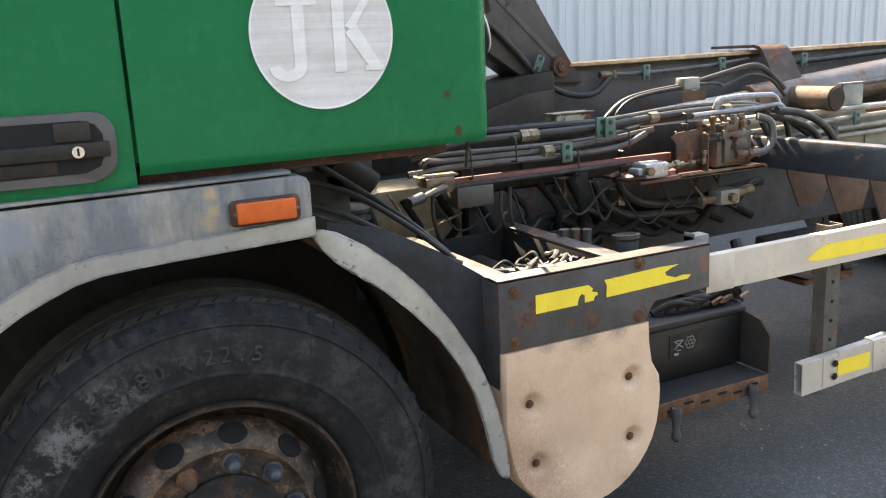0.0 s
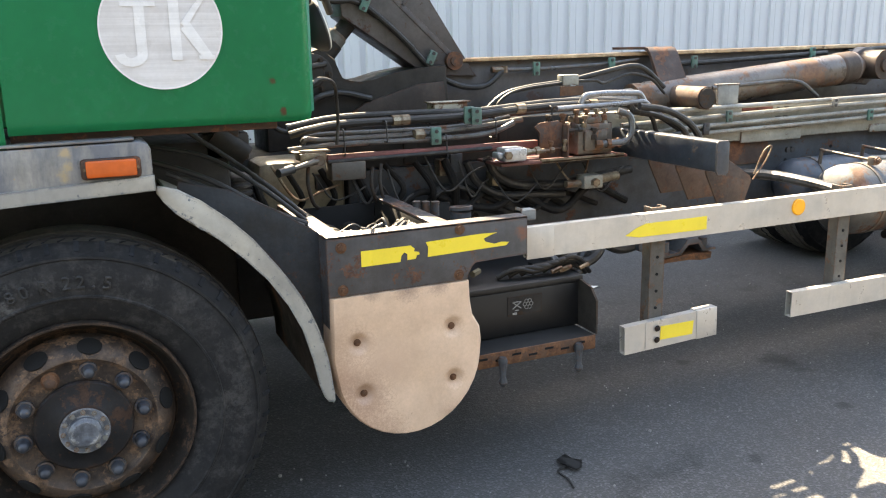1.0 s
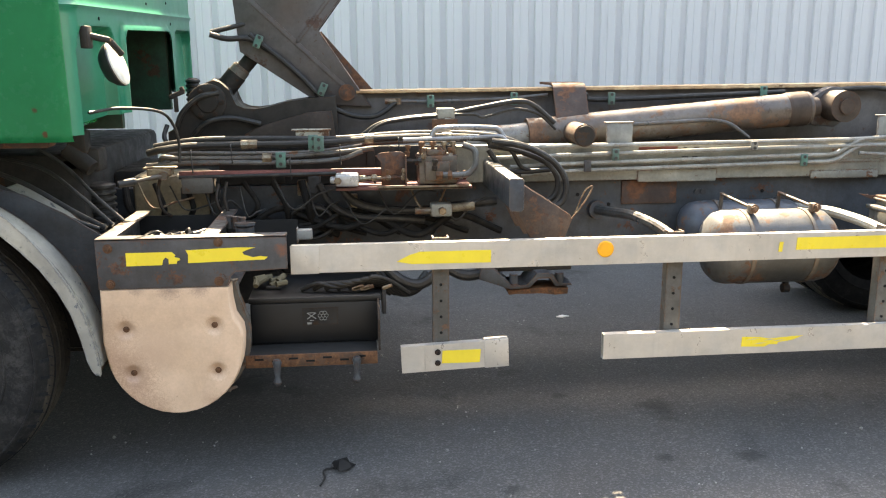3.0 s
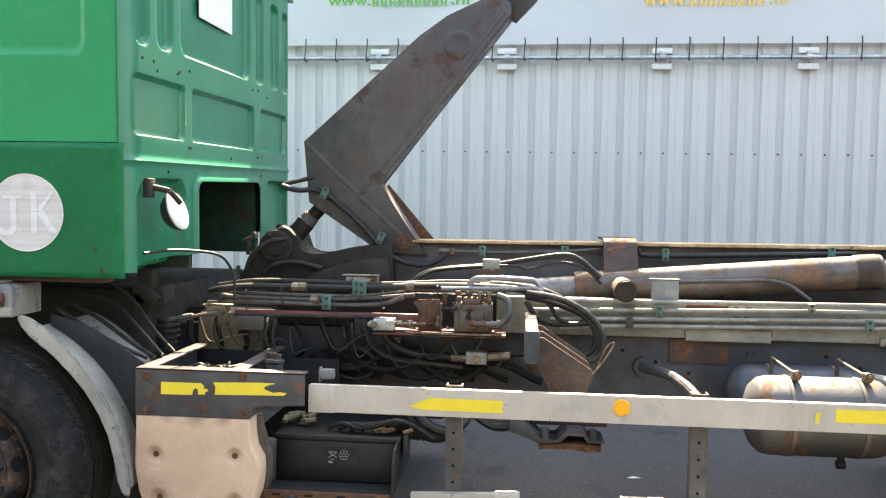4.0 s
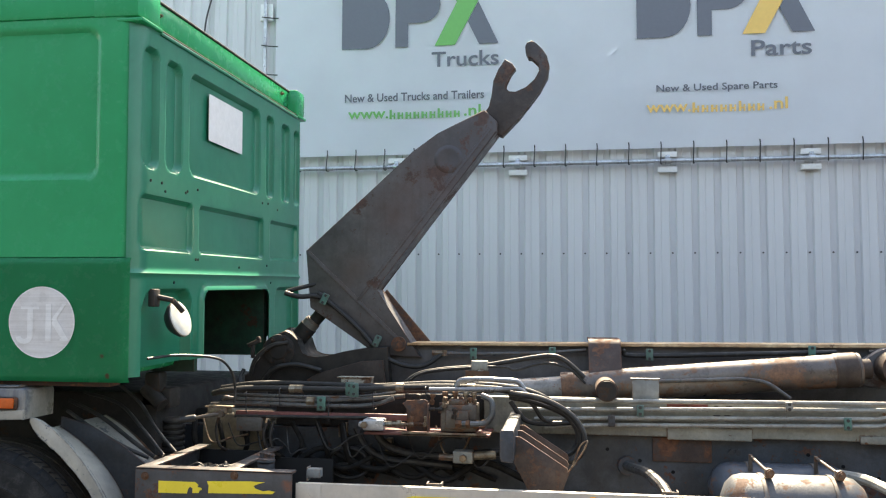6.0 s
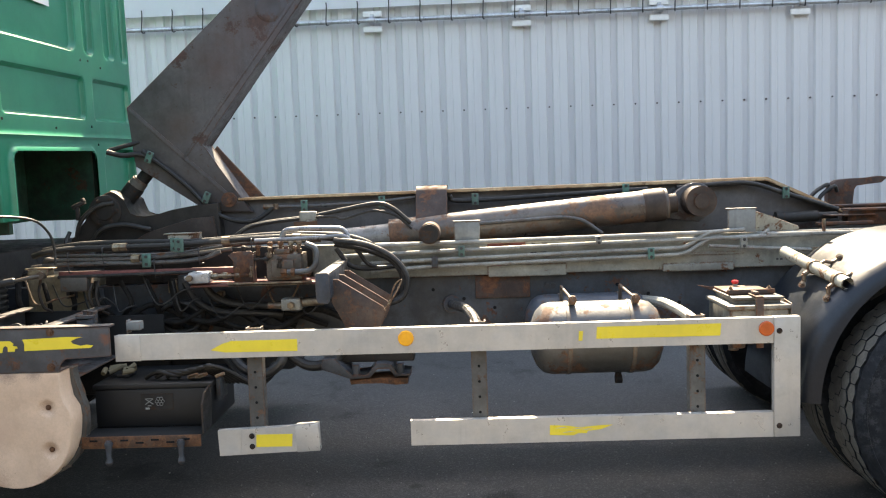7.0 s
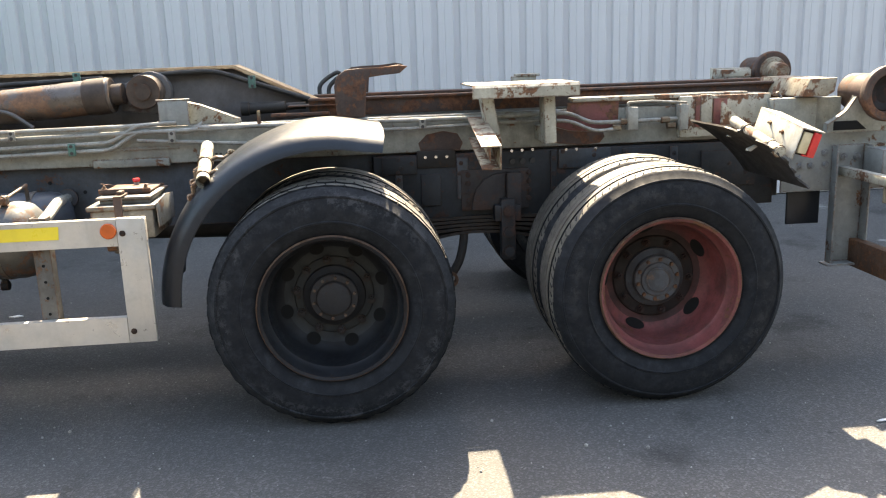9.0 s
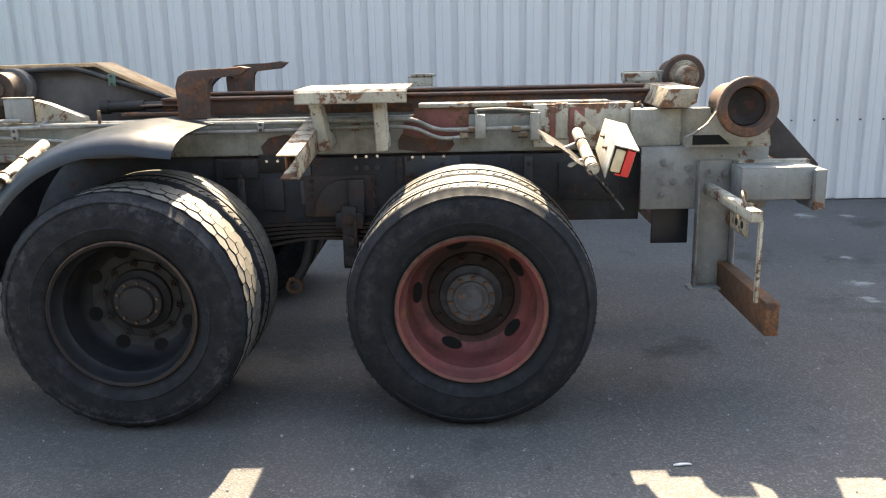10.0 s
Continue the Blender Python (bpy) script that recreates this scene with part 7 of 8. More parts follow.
# ---- truck: rear end ----
bm = boxes((7.18, 7.75, 0.598, 0.612, 0.77, 1.055), (7.18, 7.75, 0.612, 0.70, 1.043, 1.055), bevel=0.003)
rp = part("rear_plate", bm, M_PALEGREY, truck, "pale grey bolted rear side plate")
bolts("bolt", [(7.281, 0.598, 0.986), (7.275, 0.598, 0.898), (7.328, 0.598, 0.897), (7.272, 0.598, 0.838), (7.394, 0.598, 0.958), (7.40, 0.598, 0.90)], M_BOLTGREY, rp, 0.014, 0.012)
bm = boxes((7.428, 7.598, 0.586, 0.595, 0.41, 0.995), (7.428, 7.437, 0.540, 0.586, 0.41, 0.995), (7.589, 7.598, 0.520, 0.586, 0.41, 0.995), (7.40, 7.61, 0.52, 0.60, 0.402, 0.412), bevel=0.003)
post = part("bumper_post", bm, M_PALEGREY, truck, "pale grey channel post of the rear bumper")
bolts("bolt", [(7.487, 0.586, 0.934), (7.556, 0.586, 0.934)], M_BOLTGREY, post, 0.016, 0.014)
bm = boxes((7.57, 7.89, 0.40, 0.55, 0.842, 0.985), (7.875, 7.925, 0.372, 0.57, 0.80, 0.975), bevel=0.006)
part("rear_cross_beam", bm, M_PALEGREY, truck, "pale rusty end of the rear cross beam")
part("rear_cross_beam", boxes((7.60, 7.92, 0.55, 1.80, 0.842, 0.995), bevel=0.006), M_CREAM_R, truck)
bm = bmesh.new()
slab(bm, [(7.664, 1.14), (7.727, 1.182), (7.77, 1.187), (7.975, 0.966), (7.97, 0.942), (7.875, 0.950), (7.706, 1.030), (7.664, 1.035)], 0.60, 0.614, 0.002)
part("tail_gusset", bm, M_HANGER, truck, "dark rusty gusset plate at the tail")
bm = boxes((7.545, 7.60, -0.065, 0.62, 0.388, 0.525), bevel=0.004)
part("underrun_bar", bm, M_RUST, truck, "rust-coated underrun bumper bar")
part("underrun_bar", boxes((7.545, 7.60, 1.72, 2.40, 0.388, 0.525)), M_RUST, truck, "rust-coated underrun bumper bar")
bm = boxes((7.465, 7.51, -0.065, 0.587, 0.845, 0.888), bevel=0.003)
hb = part("lamp_bar", bm, M_CREAM_R, truck, "cream square lamp bar with rusty end")
part("bar_strut", boxes((7.505, 7.52, -0.05, -0.03, 0.52, 0.85), bevel=0.002), M_CREAM_R, hb)
brk = part("bar_bracket", boxes((7.480, 7.487, 0.02, 0.24, 0.765, 0.845), bevel=0.002), M_STEPARM, hb)
for y_ in (0.08, 0.15):
    bm = bmesh.new()
    rod(bm, (7.4805, y_, 0.805), (7.4785, y_, 0.805), 0.016, seg=14)
    part("bracket_hole", bm, M_HOLE, brk)
bm = bmesh.new()
rod(bm, (7.49, 0.06, 0.886), (7.49, 0.06, 0.896), 0.024, seg=6)
sweep(bm, smooth_line([(7.47, 0.02, 0.888), (7.465, 0.04, 0.925), (7.475, 0.08, 0.940), (7.50, 0.12, 0.925), (7.505, 0.13, 0.888)], 5), 0.006, 8)
part("bar_bolt", bm, M_FITTING, hb)
bm = boxes((7.14, 7.36, 0.63, 0.72, 1.055, 1.225), (7.36, 7.50, 0.66, 0.74, 1.055, 1.222), bevel=0.005)
part("frame_end_box", bm, M_CREAM, truck, "cream box section at the frame's end")
bm = bmesh.new()
slab(bm, [(7.285, 1.315), (7.250, 1.240), (7.250, 1.232), (7.372, 1.232), (7.410, 1.252), (7.420, 1.317)], 0.57, 1.08, 0.004)
part("bearing_block", bm, M_STEPARM, truck, "cream rusty bearing block")
for y0, z0, x0, k_ in ((0.40, 1.242, 7.584, 0.92), (1.60, 1.326, 7.608, 0.83)):
    bm = bmesh.new()
    rings = lathe(bm, [(r * k_, y) for r, y in ((0.095, 0.30), (0.098, 0.05), (0.135, 0.045), (0.139, 0.035), (0.139, 0.006), (0.132, 0.0), (0.099, 0.002), (0.093, 0.014), (0.088, 0.06), (0.04, 0.065))], (x0, y0, z0), 44)
    bm.faces.new(rings[-1])
    bm.faces.new(rings[0])
    ro = part("container_roller", bm, M_BROWN, truck, "rusty flanged container roller")
    bm = bmesh.new()
    if y0 < 1:
        rings = lathe(bm, [(0.0835, 0.050), (0.078, 0.040), (0.052, 0.043), (0.044, 0.050), (0.020, 0.048)], (x0, y0, z0), 32)
    else:
        rings = lathe(bm, [(0.084, 0.004), (0.078, -0.010), (0.056, -0.014), (0.050, -0.10), (0.040, -0.11)], (x0, y0, z0), 32)
    bm.faces.new(rings[-1])
    part("roller_hub", bm, M_GREASESHADE if y0 < 1 else M_STEPARM, ro)
bm = bmesh.new()
slab(bm, [(7.355, 1.105), (7.40, 1.125), (7.45, 1.162), (7.495, 1.225), (7.52, 1.285), (7.545, 1.31), (7.62, 1.31), (7.70, 1.27), (7.73, 1.06), (7.355, 1.06)], 0.52, 0.56, 0.004)
cheek = part("roller_bracket", bm, M_CREAM, truck, "cream steel cheek of the roller")
bm = bmesh.new()
slab(bm, [(7.385, 1.072), (7.385, 1.115), (7.50, 1.115), (7.55, 1.072)], 0.516, 0.524, 0.001)
part("slot", bm, M_HOLE, cheek)
part("roller_bracket", boxes((7.27, 7.45, 1.55, 1.68, 1.30, 1.345), (7.3, 7.6, 1.75, 1.8, 1.1, 1.35), bevel=0.005), M_CREAM_R, truck)
part("far_tab", boxes((6.06, 6.20, 1.72, 1.80, 1.29, 1.345), (6.08, 6.22, 1.71, 1.81, 1.345, 1.36), bevel=0.003), M_CREAM_R, truck)
part("mud_flap", boxes((7.25, 7.42, 0.66, 0.675, 0.595, 0.79), bevel=0.003), M_MUDFLAP, truck)

# tail lamp on its pipe, with the torn fender behind
# the housing is a rolled sheet hood, its mouth towards the yard, tilted down and rolled sideways
LM = Matrix.Translation((6.984, 0.0, 1.077)) @ pose(0, 0, 0, 7.5, 15, -2)
bm = bmesh.new()
box(bm, -0.046, -0.041, 0.0, 0.45, -0.078, 0.058, 0.0015, m=LM)
box(bm, 0.040, 0.045, 0.02, 0.45, -0.055, 0.058, 0.0015, m=LM)
box(bm, -0.046, 0.050, -0.006, 0.45, 0.054, 0.060, 0.0015, m=LM)
box(bm, -0.044, 0.043, 0.44, 0.45, -0.055, 0.058, 0.0015, m=LM)
tl = part("tail_lamp", bm, M_LAMPWHITE, truck, "tail lamp in a white steel hood with red lens")
bm = bmesh.new()
box(bm, -0.040, 0.039, 0.012, 0.40, -0.055, 0.053, 0.004, m=LM)
part("lamp_body", bm, M_DARK, tl, "dark lamp body")
bm = bmesh.new()
box(bm, -0.034, 0.004, -0.002, 0.013, -0.046, 0.044, 0.004, m=LM)
part("pale_lens", bm, M_LAMPCREAM, tl, "yellowed pale lens")
bm = bmesh.new()
box(bm, 0.008, 0.039, -0.008, 0.013, -0.054, 0.050, 0.004, m=LM)
box(bm, -0.012, 0.010, -0.006, 0.011, -0.055, -0.048, 0.002, m=LM)
part("red_lens", bm, M_REDLENS, tl, "red lens")
for yy, zz in ((0.30, 0.016), (0.16, 0.004)):
    bm = bmesh.new()
    rod(bm, LM @ Vector((-0.046, yy, zz)), LM @ Vector((-0.064, yy - 0.01, zz)), 0.005, seg=8)
    rod(bm, LM @ Vector((-0.046, yy, zz)), LM @ Vector((-0.051, yy, zz)), 0.011, seg=6)
    part("hood_bolt", bm, M_FITTING, tl)
la, lb = Vector((6.872, 0.47, 1.142)), Vector((6.880, 0.030, 1.045))
bm = bmesh.new()
rod(bm, la, lb, 0.0235, seg=22)
lamp_pipe = part("lamp_pipe", bm, M_CREAM_R, tl, "cream rusty pipe")
for f in (0.30, 0.80, 0.97):
    c = la.lerp(lb, f)
    u = (lb - la).normalized() * (0.009 if f < 0.9 else 0.005)
    bm = bmesh.new()
    rod(bm, c - u, c + u, 0.0275, seg=20)
    part("pipe_ring", bm, M_FITTING if f > 0.5 else M_DARK, lamp_pipe)
for f in (0.22, 0.66):
    c = la.lerp(lb, f) + Vector((-0.02, -0.01, -0.012))
    bm = bmesh.new()
    slab(bm, [(0.0, 0.0), (0.02, 0.012), (-0.055, -0.016), (-0.060, -0.026), (-0.045, -0.030)], -0.012, 0.012, 0.001)
    bmesh.ops.translate(bm, vec=c, verts=bm.verts)
    part("pipe_clip", bm, M_LAMPWHITE, lamp_pipe)
bm = bmesh.new()
slab(bm, [(6.880, 1.110), (6.882, 1.222), (6.890, 1.222), (6.985, 1.138), (6.978, 1.112)], 0.640, 0.646, 0.001)
part("torn_blade", bm, M_CREAM_R, truck, "pale torn plate standing off the frame")
bm = bmesh.new()
band(bm, (6.4, 0.505), 0.706, 0.714, 64, 33, 0.03, 0.60, 24)
for v in bm.verts:
    if v.co.y < 0.3:
        v.co.y += max(0.0, v.co.z - 1.06) * 1.7
for v in bm.verts:
    v.co.y += 0.10 * noise.noise(Vector((v.co.x * 24, v.co.z * 24, 3.0))) if v.co.y < 0.3 else 0.0
part("torn_fender", bm, M_TORN, truck, "torn remainder of a black plastic fender")
bm = bmesh.new()
sweep(bm, smooth_line([(7.175, 0.69, 1.25), (7.19, 0.66, 1.23), (7.165, 0.65, 1.20), (7.15, 0.64, 1.14)]), 0.006, 6)
part("cable_tail", bm, M_BLACK, truck)
bm = bmesh.new()
out_ = bmesh.ops.create_icosphere(bm, subdivisions=2, radius=0.02)
for v in bm.verts:
    v.co = Vector((7.175, 0.68, 1.245)) + Vector((v.co.x * 0.9, v.co.y * 0.5, v.co.z * 0.6)) * (0.8 + 0.9 * noise.noise(v.co * 90))
part("tape_knot", bm, M_FITTING, truck)

# ---- truck: hydraulics between cab and boom ----
hy = part("hydraulic_bench", boxes((1.60, 2.20, 0.50, 0.72, 1.040, 1.052), (0.92, 1.82, 0.595, 0.62, 1.095, 1.125), bevel=0.003), M_RED, truck, "red-brown steel bench with valves and lines")
HOSES = (
    ([(0.79, 0.62, 1.205), (0.86, 0.60, 1.222), (0.99, 0.61, 1.236), (1.25, 0.62, 1.237), (1.51, 0.62, 1.239), (1.77, 0.62, 1.255), (2.03, 0.62, 1.261), (2.26, 0.62, 1.250), (2.30, 0.60, 1.222)], 0.015, M_HOSE),
    ([(0.84, 0.64, 1.155), (0.85, 0.63, 1.185), (0.93, 0.64, 1.178), (1.30, 0.64, 1.177), (1.56, 0.64, 1.190), (1.77, 0.64, 1.21)], 0.011, M_PIPE),
    ([(0.84, 0.66, 1.172), (0.90, 0.66, 1.196), (1.24, 0.66, 1.193), (1.50, 0.66, 1.196), (1.72, 0.66, 1.222)], 0.010, M_PIPE),
    ([(0.78, 0.62, 1.150), (0.985, 0.62, 1.160), (1.40, 0.62, 1.156), (1.61, 0.62, 1.166), (1.72, 0.62, 1.20)], 0.011, M_PIPE),
    ([(0.80, 0.70, 1.225), (1.0, 0.70, 1.252), (1.30, 0.70, 1.254), (1.60, 0.70, 1.25), (1.95, 0.69, 1.27), (2.25, 0.68, 1.262), (2.42, 0.68, 1.225), (2.60, 0.66, 1.12)], 0.014, M_HOSE),
    ([(0.82, 0.74, 1.20), (1.1, 0.74, 1.222), (1.5, 0.74, 1.215), (1.9, 0.73, 1.232), (2.2, 0.72, 1.236)], 0.012, M_PIPE),
    ([(0.92, 0.59, 1.10), (1.3, 0.588, 1.104), (1.6, 0.585, 1.108)], 0.008, M_HOSE),
)
for pts, r, mm in HOSES:
    hose("hydraulic_hose", pts, r, mm, hy)
for pts, r in (([(2.29, 0.55, 1.244), (2.44, 0.55, 1.218), (2.565, 0.55, 1.154), (2.631, 0.55, 1.064), (2.621, 0.55, 0.973), (2.557, 0.55, 0.934), (2.47, 0.56, 0.93)], 0.015),
               ([(2.286, 0.60, 1.221), (2.416, 0.60, 1.195), (2.546, 0.60, 1.143), (2.605, 0.60, 1.07), (2.597, 0.60, 0.991), (2.54, 0.60, 0.95)], 0.014),
               ([(2.288, 0.62, 1.198), (2.33, 0.62, 1.14), (2.37, 0.62, 1.105), (2.45, 0.63, 1.094), (2.6, 0.66, 1.10)], 0.012),
               ([(2.35, 0.60, 1.24), (2.40, 0.60, 1.18), (2.44, 0.62, 1.12), (2.5, 0.64, 1.09)], 0.010),
               ([(1.607, 0.65, 1.062), (1.659, 0.65, 0.983), (1.764, 0.65, 0.937), (1.976, 0.65, 0.924), (2.161, 0.65, 0.943), (2.333, 0.66, 0.957)], 0.019),
               ([(1.52, 0.66, 1.05), (1.57, 0.66, 0.96), (1.68, 0.66, 0.90), (1.86, 0.67, 0.885), (2.0, 0.68, 0.87)], 0.017),
               ([(1.699, 0.85, 1.23), (1.796, 0.85, 1.299), (1.919, 0.85, 1.326), (2.111, 0.85, 1.345), (2.30, 0.85, 1.378), (2.465, 0.85, 1.403), (2.547, 0.85, 1.381), (2.645, 0.84, 1.299)], 0.012),
               ([(1.72, 0.83, 1.23), (1.83, 0.83, 1.31), (2.083, 0.83, 1.34), (2.247, 0.83, 1.345), (2.302, 0.83, 1.332), (2.438, 0.84, 1.367), (2.56, 0.84, 1.345), (2.65, 0.84, 1.27)], 0.007)):
    hose("rubber_hose", pts, r, M_HOSE, hy)
pipe("steel_line", [(2.028, 0.60, 1.262), (2.045, 0.60, 1.298), (2.16, 0.60, 1.303), (2.33, 0.60, 1.296), (2.355, 0.60, 1.255)], 0.013, M_BRIGHT, hy, 0.03, "bright bent steel line")
pipe("steel_line", [(1.90, 0.58, 1.250), (2.20, 0.58, 1.256), (2.34, 0.58, 1.262), (2.37, 0.58, 1.235)], 0.011, M_BRIGHT, hy, 0.02)
pipe("steel_line", [(2.07, 0.50, 1.102), (2.18, 0.49, 1.104), (2.213, 0.49, 1.14), (2.213, 0.50, 1.215), (2.16, 0.52, 1.232)], 0.014, M_PIPE, hy, 0.035)
# control valve block with its unions
blk = part("control_valve", boxes((1.965, 2.135, 0.52, 0.68, 1.060, 1.185), (1.99, 2.10, 0.505, 0.52, 1.075, 1.16), (2.0, 2.08, 0.53, 0.66, 1.185, 1.21), bevel=0.006), M_VALVE, truck, "oily steel control valve with brass unions")
rng = random.Random(4)
for i in range(16):
    x, z = 1.80 + 0.023 * i, 1.06 + 0.13 * rng.random()
    y = 0.50 + 0.08 * rng.random()
    r = 0.008 + 0.006 * rng.random()
    mm = (M_FITTING, M_RUST, M_DARK, M_BROWN)[i % 4]
    if i % 3:
        fitting("union", (x, y, z), (x + 0.006, y, z + 0.050), r, mm, blk, 6)
    else:
        fitting("union", (x - 0.03, y, z), (x + 0.04, y - 0.01, z + 0.004), r, mm, blk, 6)
for x in (1.98, 2.03, 2.08, 2.12):
    fitting("union", (x, 0.56, 1.185), (x, 0.56, 1.245), 0.013, M_RUST if x < 2.05 else M_FITTING, blk, 6)
fitting("elbow_union", (2.12, 0.53, 1.095), (2.175, 0.52, 1.10), 0.020, M_RUST, blk, 6)
fitting("elbow_union", (2.04, 0.505, 1.102), (2.11, 0.495, 1.102), 0.019, M_RUST, blk, 6)
bm = bmesh.new()
slab(bm, [(1.80, 1.055), (1.91, 1.055), (1.91, 1.19), (1.885, 1.205), (1.80, 1.20), (1.775, 1.185), (1.80, 1.16)], 0.545, 0.552, 0.002)
part("valve_plate", bm, M_BROWN, blk)
part("plate_side", boxes((1.903, 1.91, 0.50, 0.546, 1.055, 1.19), bevel=0.002), M_BROWN, blk)
part("bench_lip", boxes((1.78, 2.185, 0.50, 0.51, 1.040, 1.058), bevel=0.002), M_FITTING, blk)
# lever valves
lv = part("lever_valve", boxes((0.80, 0.90, 0.53, 0.60, 1.115, 1.145), (0.78, 0.92, 0.54, 0.59, 1.143, 1.152), bevel=0.005), M_FITTING, truck, "pale lever valve with black grip")
bm = bmesh.new()
rod(bm, (0.87, 0.53, 1.118), (0.755, 0.475, 1.100), 0.013, 0.007)
rod(bm, (0.87, 0.545, 1.118), (0.87, 0.515, 1.118), 0.019, seg=16)
part("lever", bm, M_VALVE, lv)
bm = bmesh.new()
rod(bm, (0.765, 0.480, 1.102), (0.758, 0.476, 1.101), 0.012, 0.0165)
rod(bm, (0.758, 0.476, 1.101), (0.700, 0.447, 1.094), 0.0165, 0.0155)
part("grip", bm, M_BLACK, lv)
part("valve_body", boxes((0.93, 1.065, 0.58, 0.66, 1.028, 1.098), bevel=0.006), M_POST, lv)
lv2 = part("pressure_valve", boxes((1.60, 1.70, 0.47, 0.55, 1.062, 1.115), (1.575, 1.60, 0.48, 0.54, 1.075, 1.10), bevel=0.008), M_GALV, truck, "bright aluminium pressure valve")
fitting("union", (1.70, 0.51, 1.09), (1.78, 0.51, 1.095), 0.014, M_FITTING, lv2)
fitting("union", (1.61, 0.475, 1.09), (1.61, 0.452, 1.09), 0.015, M_FITTING, lv2, 6)
wv = part("line_valve", boxes((2.02, 2.115, 0.55, 0.62, 0.908, 0.965), bevel=0.005), M_CREAM, truck, "white block valve in the hose line")
for a, b, r, sg_ in (((1.95, 0.585, 0.93), (2.02, 0.585, 0.93), 0.016, 8), ((2.115, 0.585, 0.94), (2.22, 0.60, 0.945), 0.020, 12), ((2.07, 0.55, 0.935), (2.07, 0.53, 0.935), 0.018, 6)):
    bm = bmesh.new()
    rod(bm, a, b, r, seg=sg_)
    part("union", bm, M_FITTING, wv)
# clamps and the cream bracket over the hoses
for x, y, z in ((1.361, 0.60, 1.170), (1.53, 0.585, 1.240), (1.505, 0.60, 1.243)):
    bm = boxes((x - 0.022, x + 0.022, y - 0.012, y, z - 0.034, z + 0.034), bevel=0.003)
    c = part("hose_clamp", bm, M_TEAL, hy, "teal plastic hose clamp")
    for s in (-1, 1):
        bm = bmesh.new()
        rod(bm, (x, y - 0.012, z + s * 0.018), (x, y - 0.016, z + s * 0.018), 0.008, seg=8)
        part("clamp_screw", bm, M_BLACK, c)
bm = boxes((1.42, 1.57, 0.74, 0.82, 1.25, 1.285), (1.40, 1.58, 0.73, 0.80, 1.285, 1.29), bevel=0.003)
part("clamp_bracket", bm, M_CREAM_R, hy)
for x, z in ((1.24, 1.237), (1.21, 1.237), (1.75, 1.255), (1.30, 1.177), (2.1, 1.258)):
    bm = bmesh.new()
    rod(bm, (x - 0.02, 0.62, z), (x + 0.02, 0.62, z), 0.021, seg=8)
    part("hose_union", bm, M_FITTING, hy)
bm = boxes((2.075, 2.16, 0.82, 0.87, 1.325, 1.375), (2.11, 2.14, 0.81, 0.83, 1.30, 1.33), bevel=0.005)
part("hose_clip", bm, M_CREAM, hy)
part("loose_tag", boxes((2.05, 2.17, 0.80, 0.803, 1.285, 1.325), bevel=0.0), M_RUST, hy)
# lines clipped to boom and arm
for pts in ([(1.458, 1.05, 1.498), (1.571, 1.04, 1.385), (1.685, 1.03, 1.333), (1.8, 1.03, 1.333), (1.9, 1.05, 1.399)], [(1.20, 1.05, 1.72), (1.35, 1.05, 1.60), (1.46, 1.05, 1.50)], [(2.843, 1.04, 1.428), (2.915, 1.05, 1.399), (3.455, 1.05, 1.415), (3.90, 1.05, 1.43)], [(4.05, 1.04, 1.43), (4.30, 1.05, 1.445), (4.45, 1.05, 1.44), (4.62, 1.05, 1.385), (4.90, 1.05, 1.29)]):
    hose("boom_hose", pts, 0.013, M_HOSE, boom)
pipe("boom_line", [(1.90, 1.06, 1.399), (2.086, 1.06, 1.396), (2.458, 1.06, 1.408), (2.657, 1.06, 1.425)], 0.009, M_PIPE, boom)
bm = bmesh.new()
rod(bm, (1.84, 1.05, 1.40), (1.91, 1.05, 1.40), 0.014, seg=8)
rod(bm, (1.905, 1.05, 1.385), (1.905, 1.05, 1.415), 0.016, seg=8)
part("boom_union", bm, M_FITTING, boom)
for x, z, rot in ((2.064, 1.399, 0), (2.481, 1.408, 0), (2.98, 1.405, 0), (1.241, 1.687, 45), (1.538, 1.461, 45), (4.621, 1.387, 0), (3.78, 1.43, 0)):
    bm = boxes((x - 0.018, x + 0.018, 1.028, 1.040, z - 0.031, z + 0.031), bevel=0.003)
    m = Matrix.Translation((x, 0, z)) @ Matrix.Rotation(radians(rot - 20 if rot else 0), 4, "Y") @ Matrix.Translation((-x, 0, -z))
    bmesh.ops.transform(bm, matrix=m, verts=bm.verts)
    c = part("boom_clamp", bm, M_TEAL, boom, "teal clamp plate")
    for s in (-1, 1):
        bm = bmesh.new()
        rod(bm, (x, 1.028, z + s * 0.02), (x, 1.024, z + s * 0.02), 0.008, seg=8)
        bmesh.ops.transform(bm, matrix=m, verts=bm.verts)
        part("clamp_hole", bm, M_BLACK, c)
bm = bmesh.new()
rod(bm, (4.60, 1.02, 1.255), (4.78, 1.02, 1.26), 0.028)
rod(bm, (4.78, 1.02, 1.26), (4.88, 1.02, 1.262), 0.018)
rod(bm, (4.56, 1.02, 1.255), (4.60, 1.02, 1.255), 0.034)
part("lock_ram", bm, M_DARK, boom)
bm = boxes((4.80, 5.03, 0.90, 1.04, 1.262, 1.268), (4.72, 5.0, 0.86, 0.9, 1.22, 1.235), bevel=0.002)
part("lock_plate", bm, M_BROWN, boom)

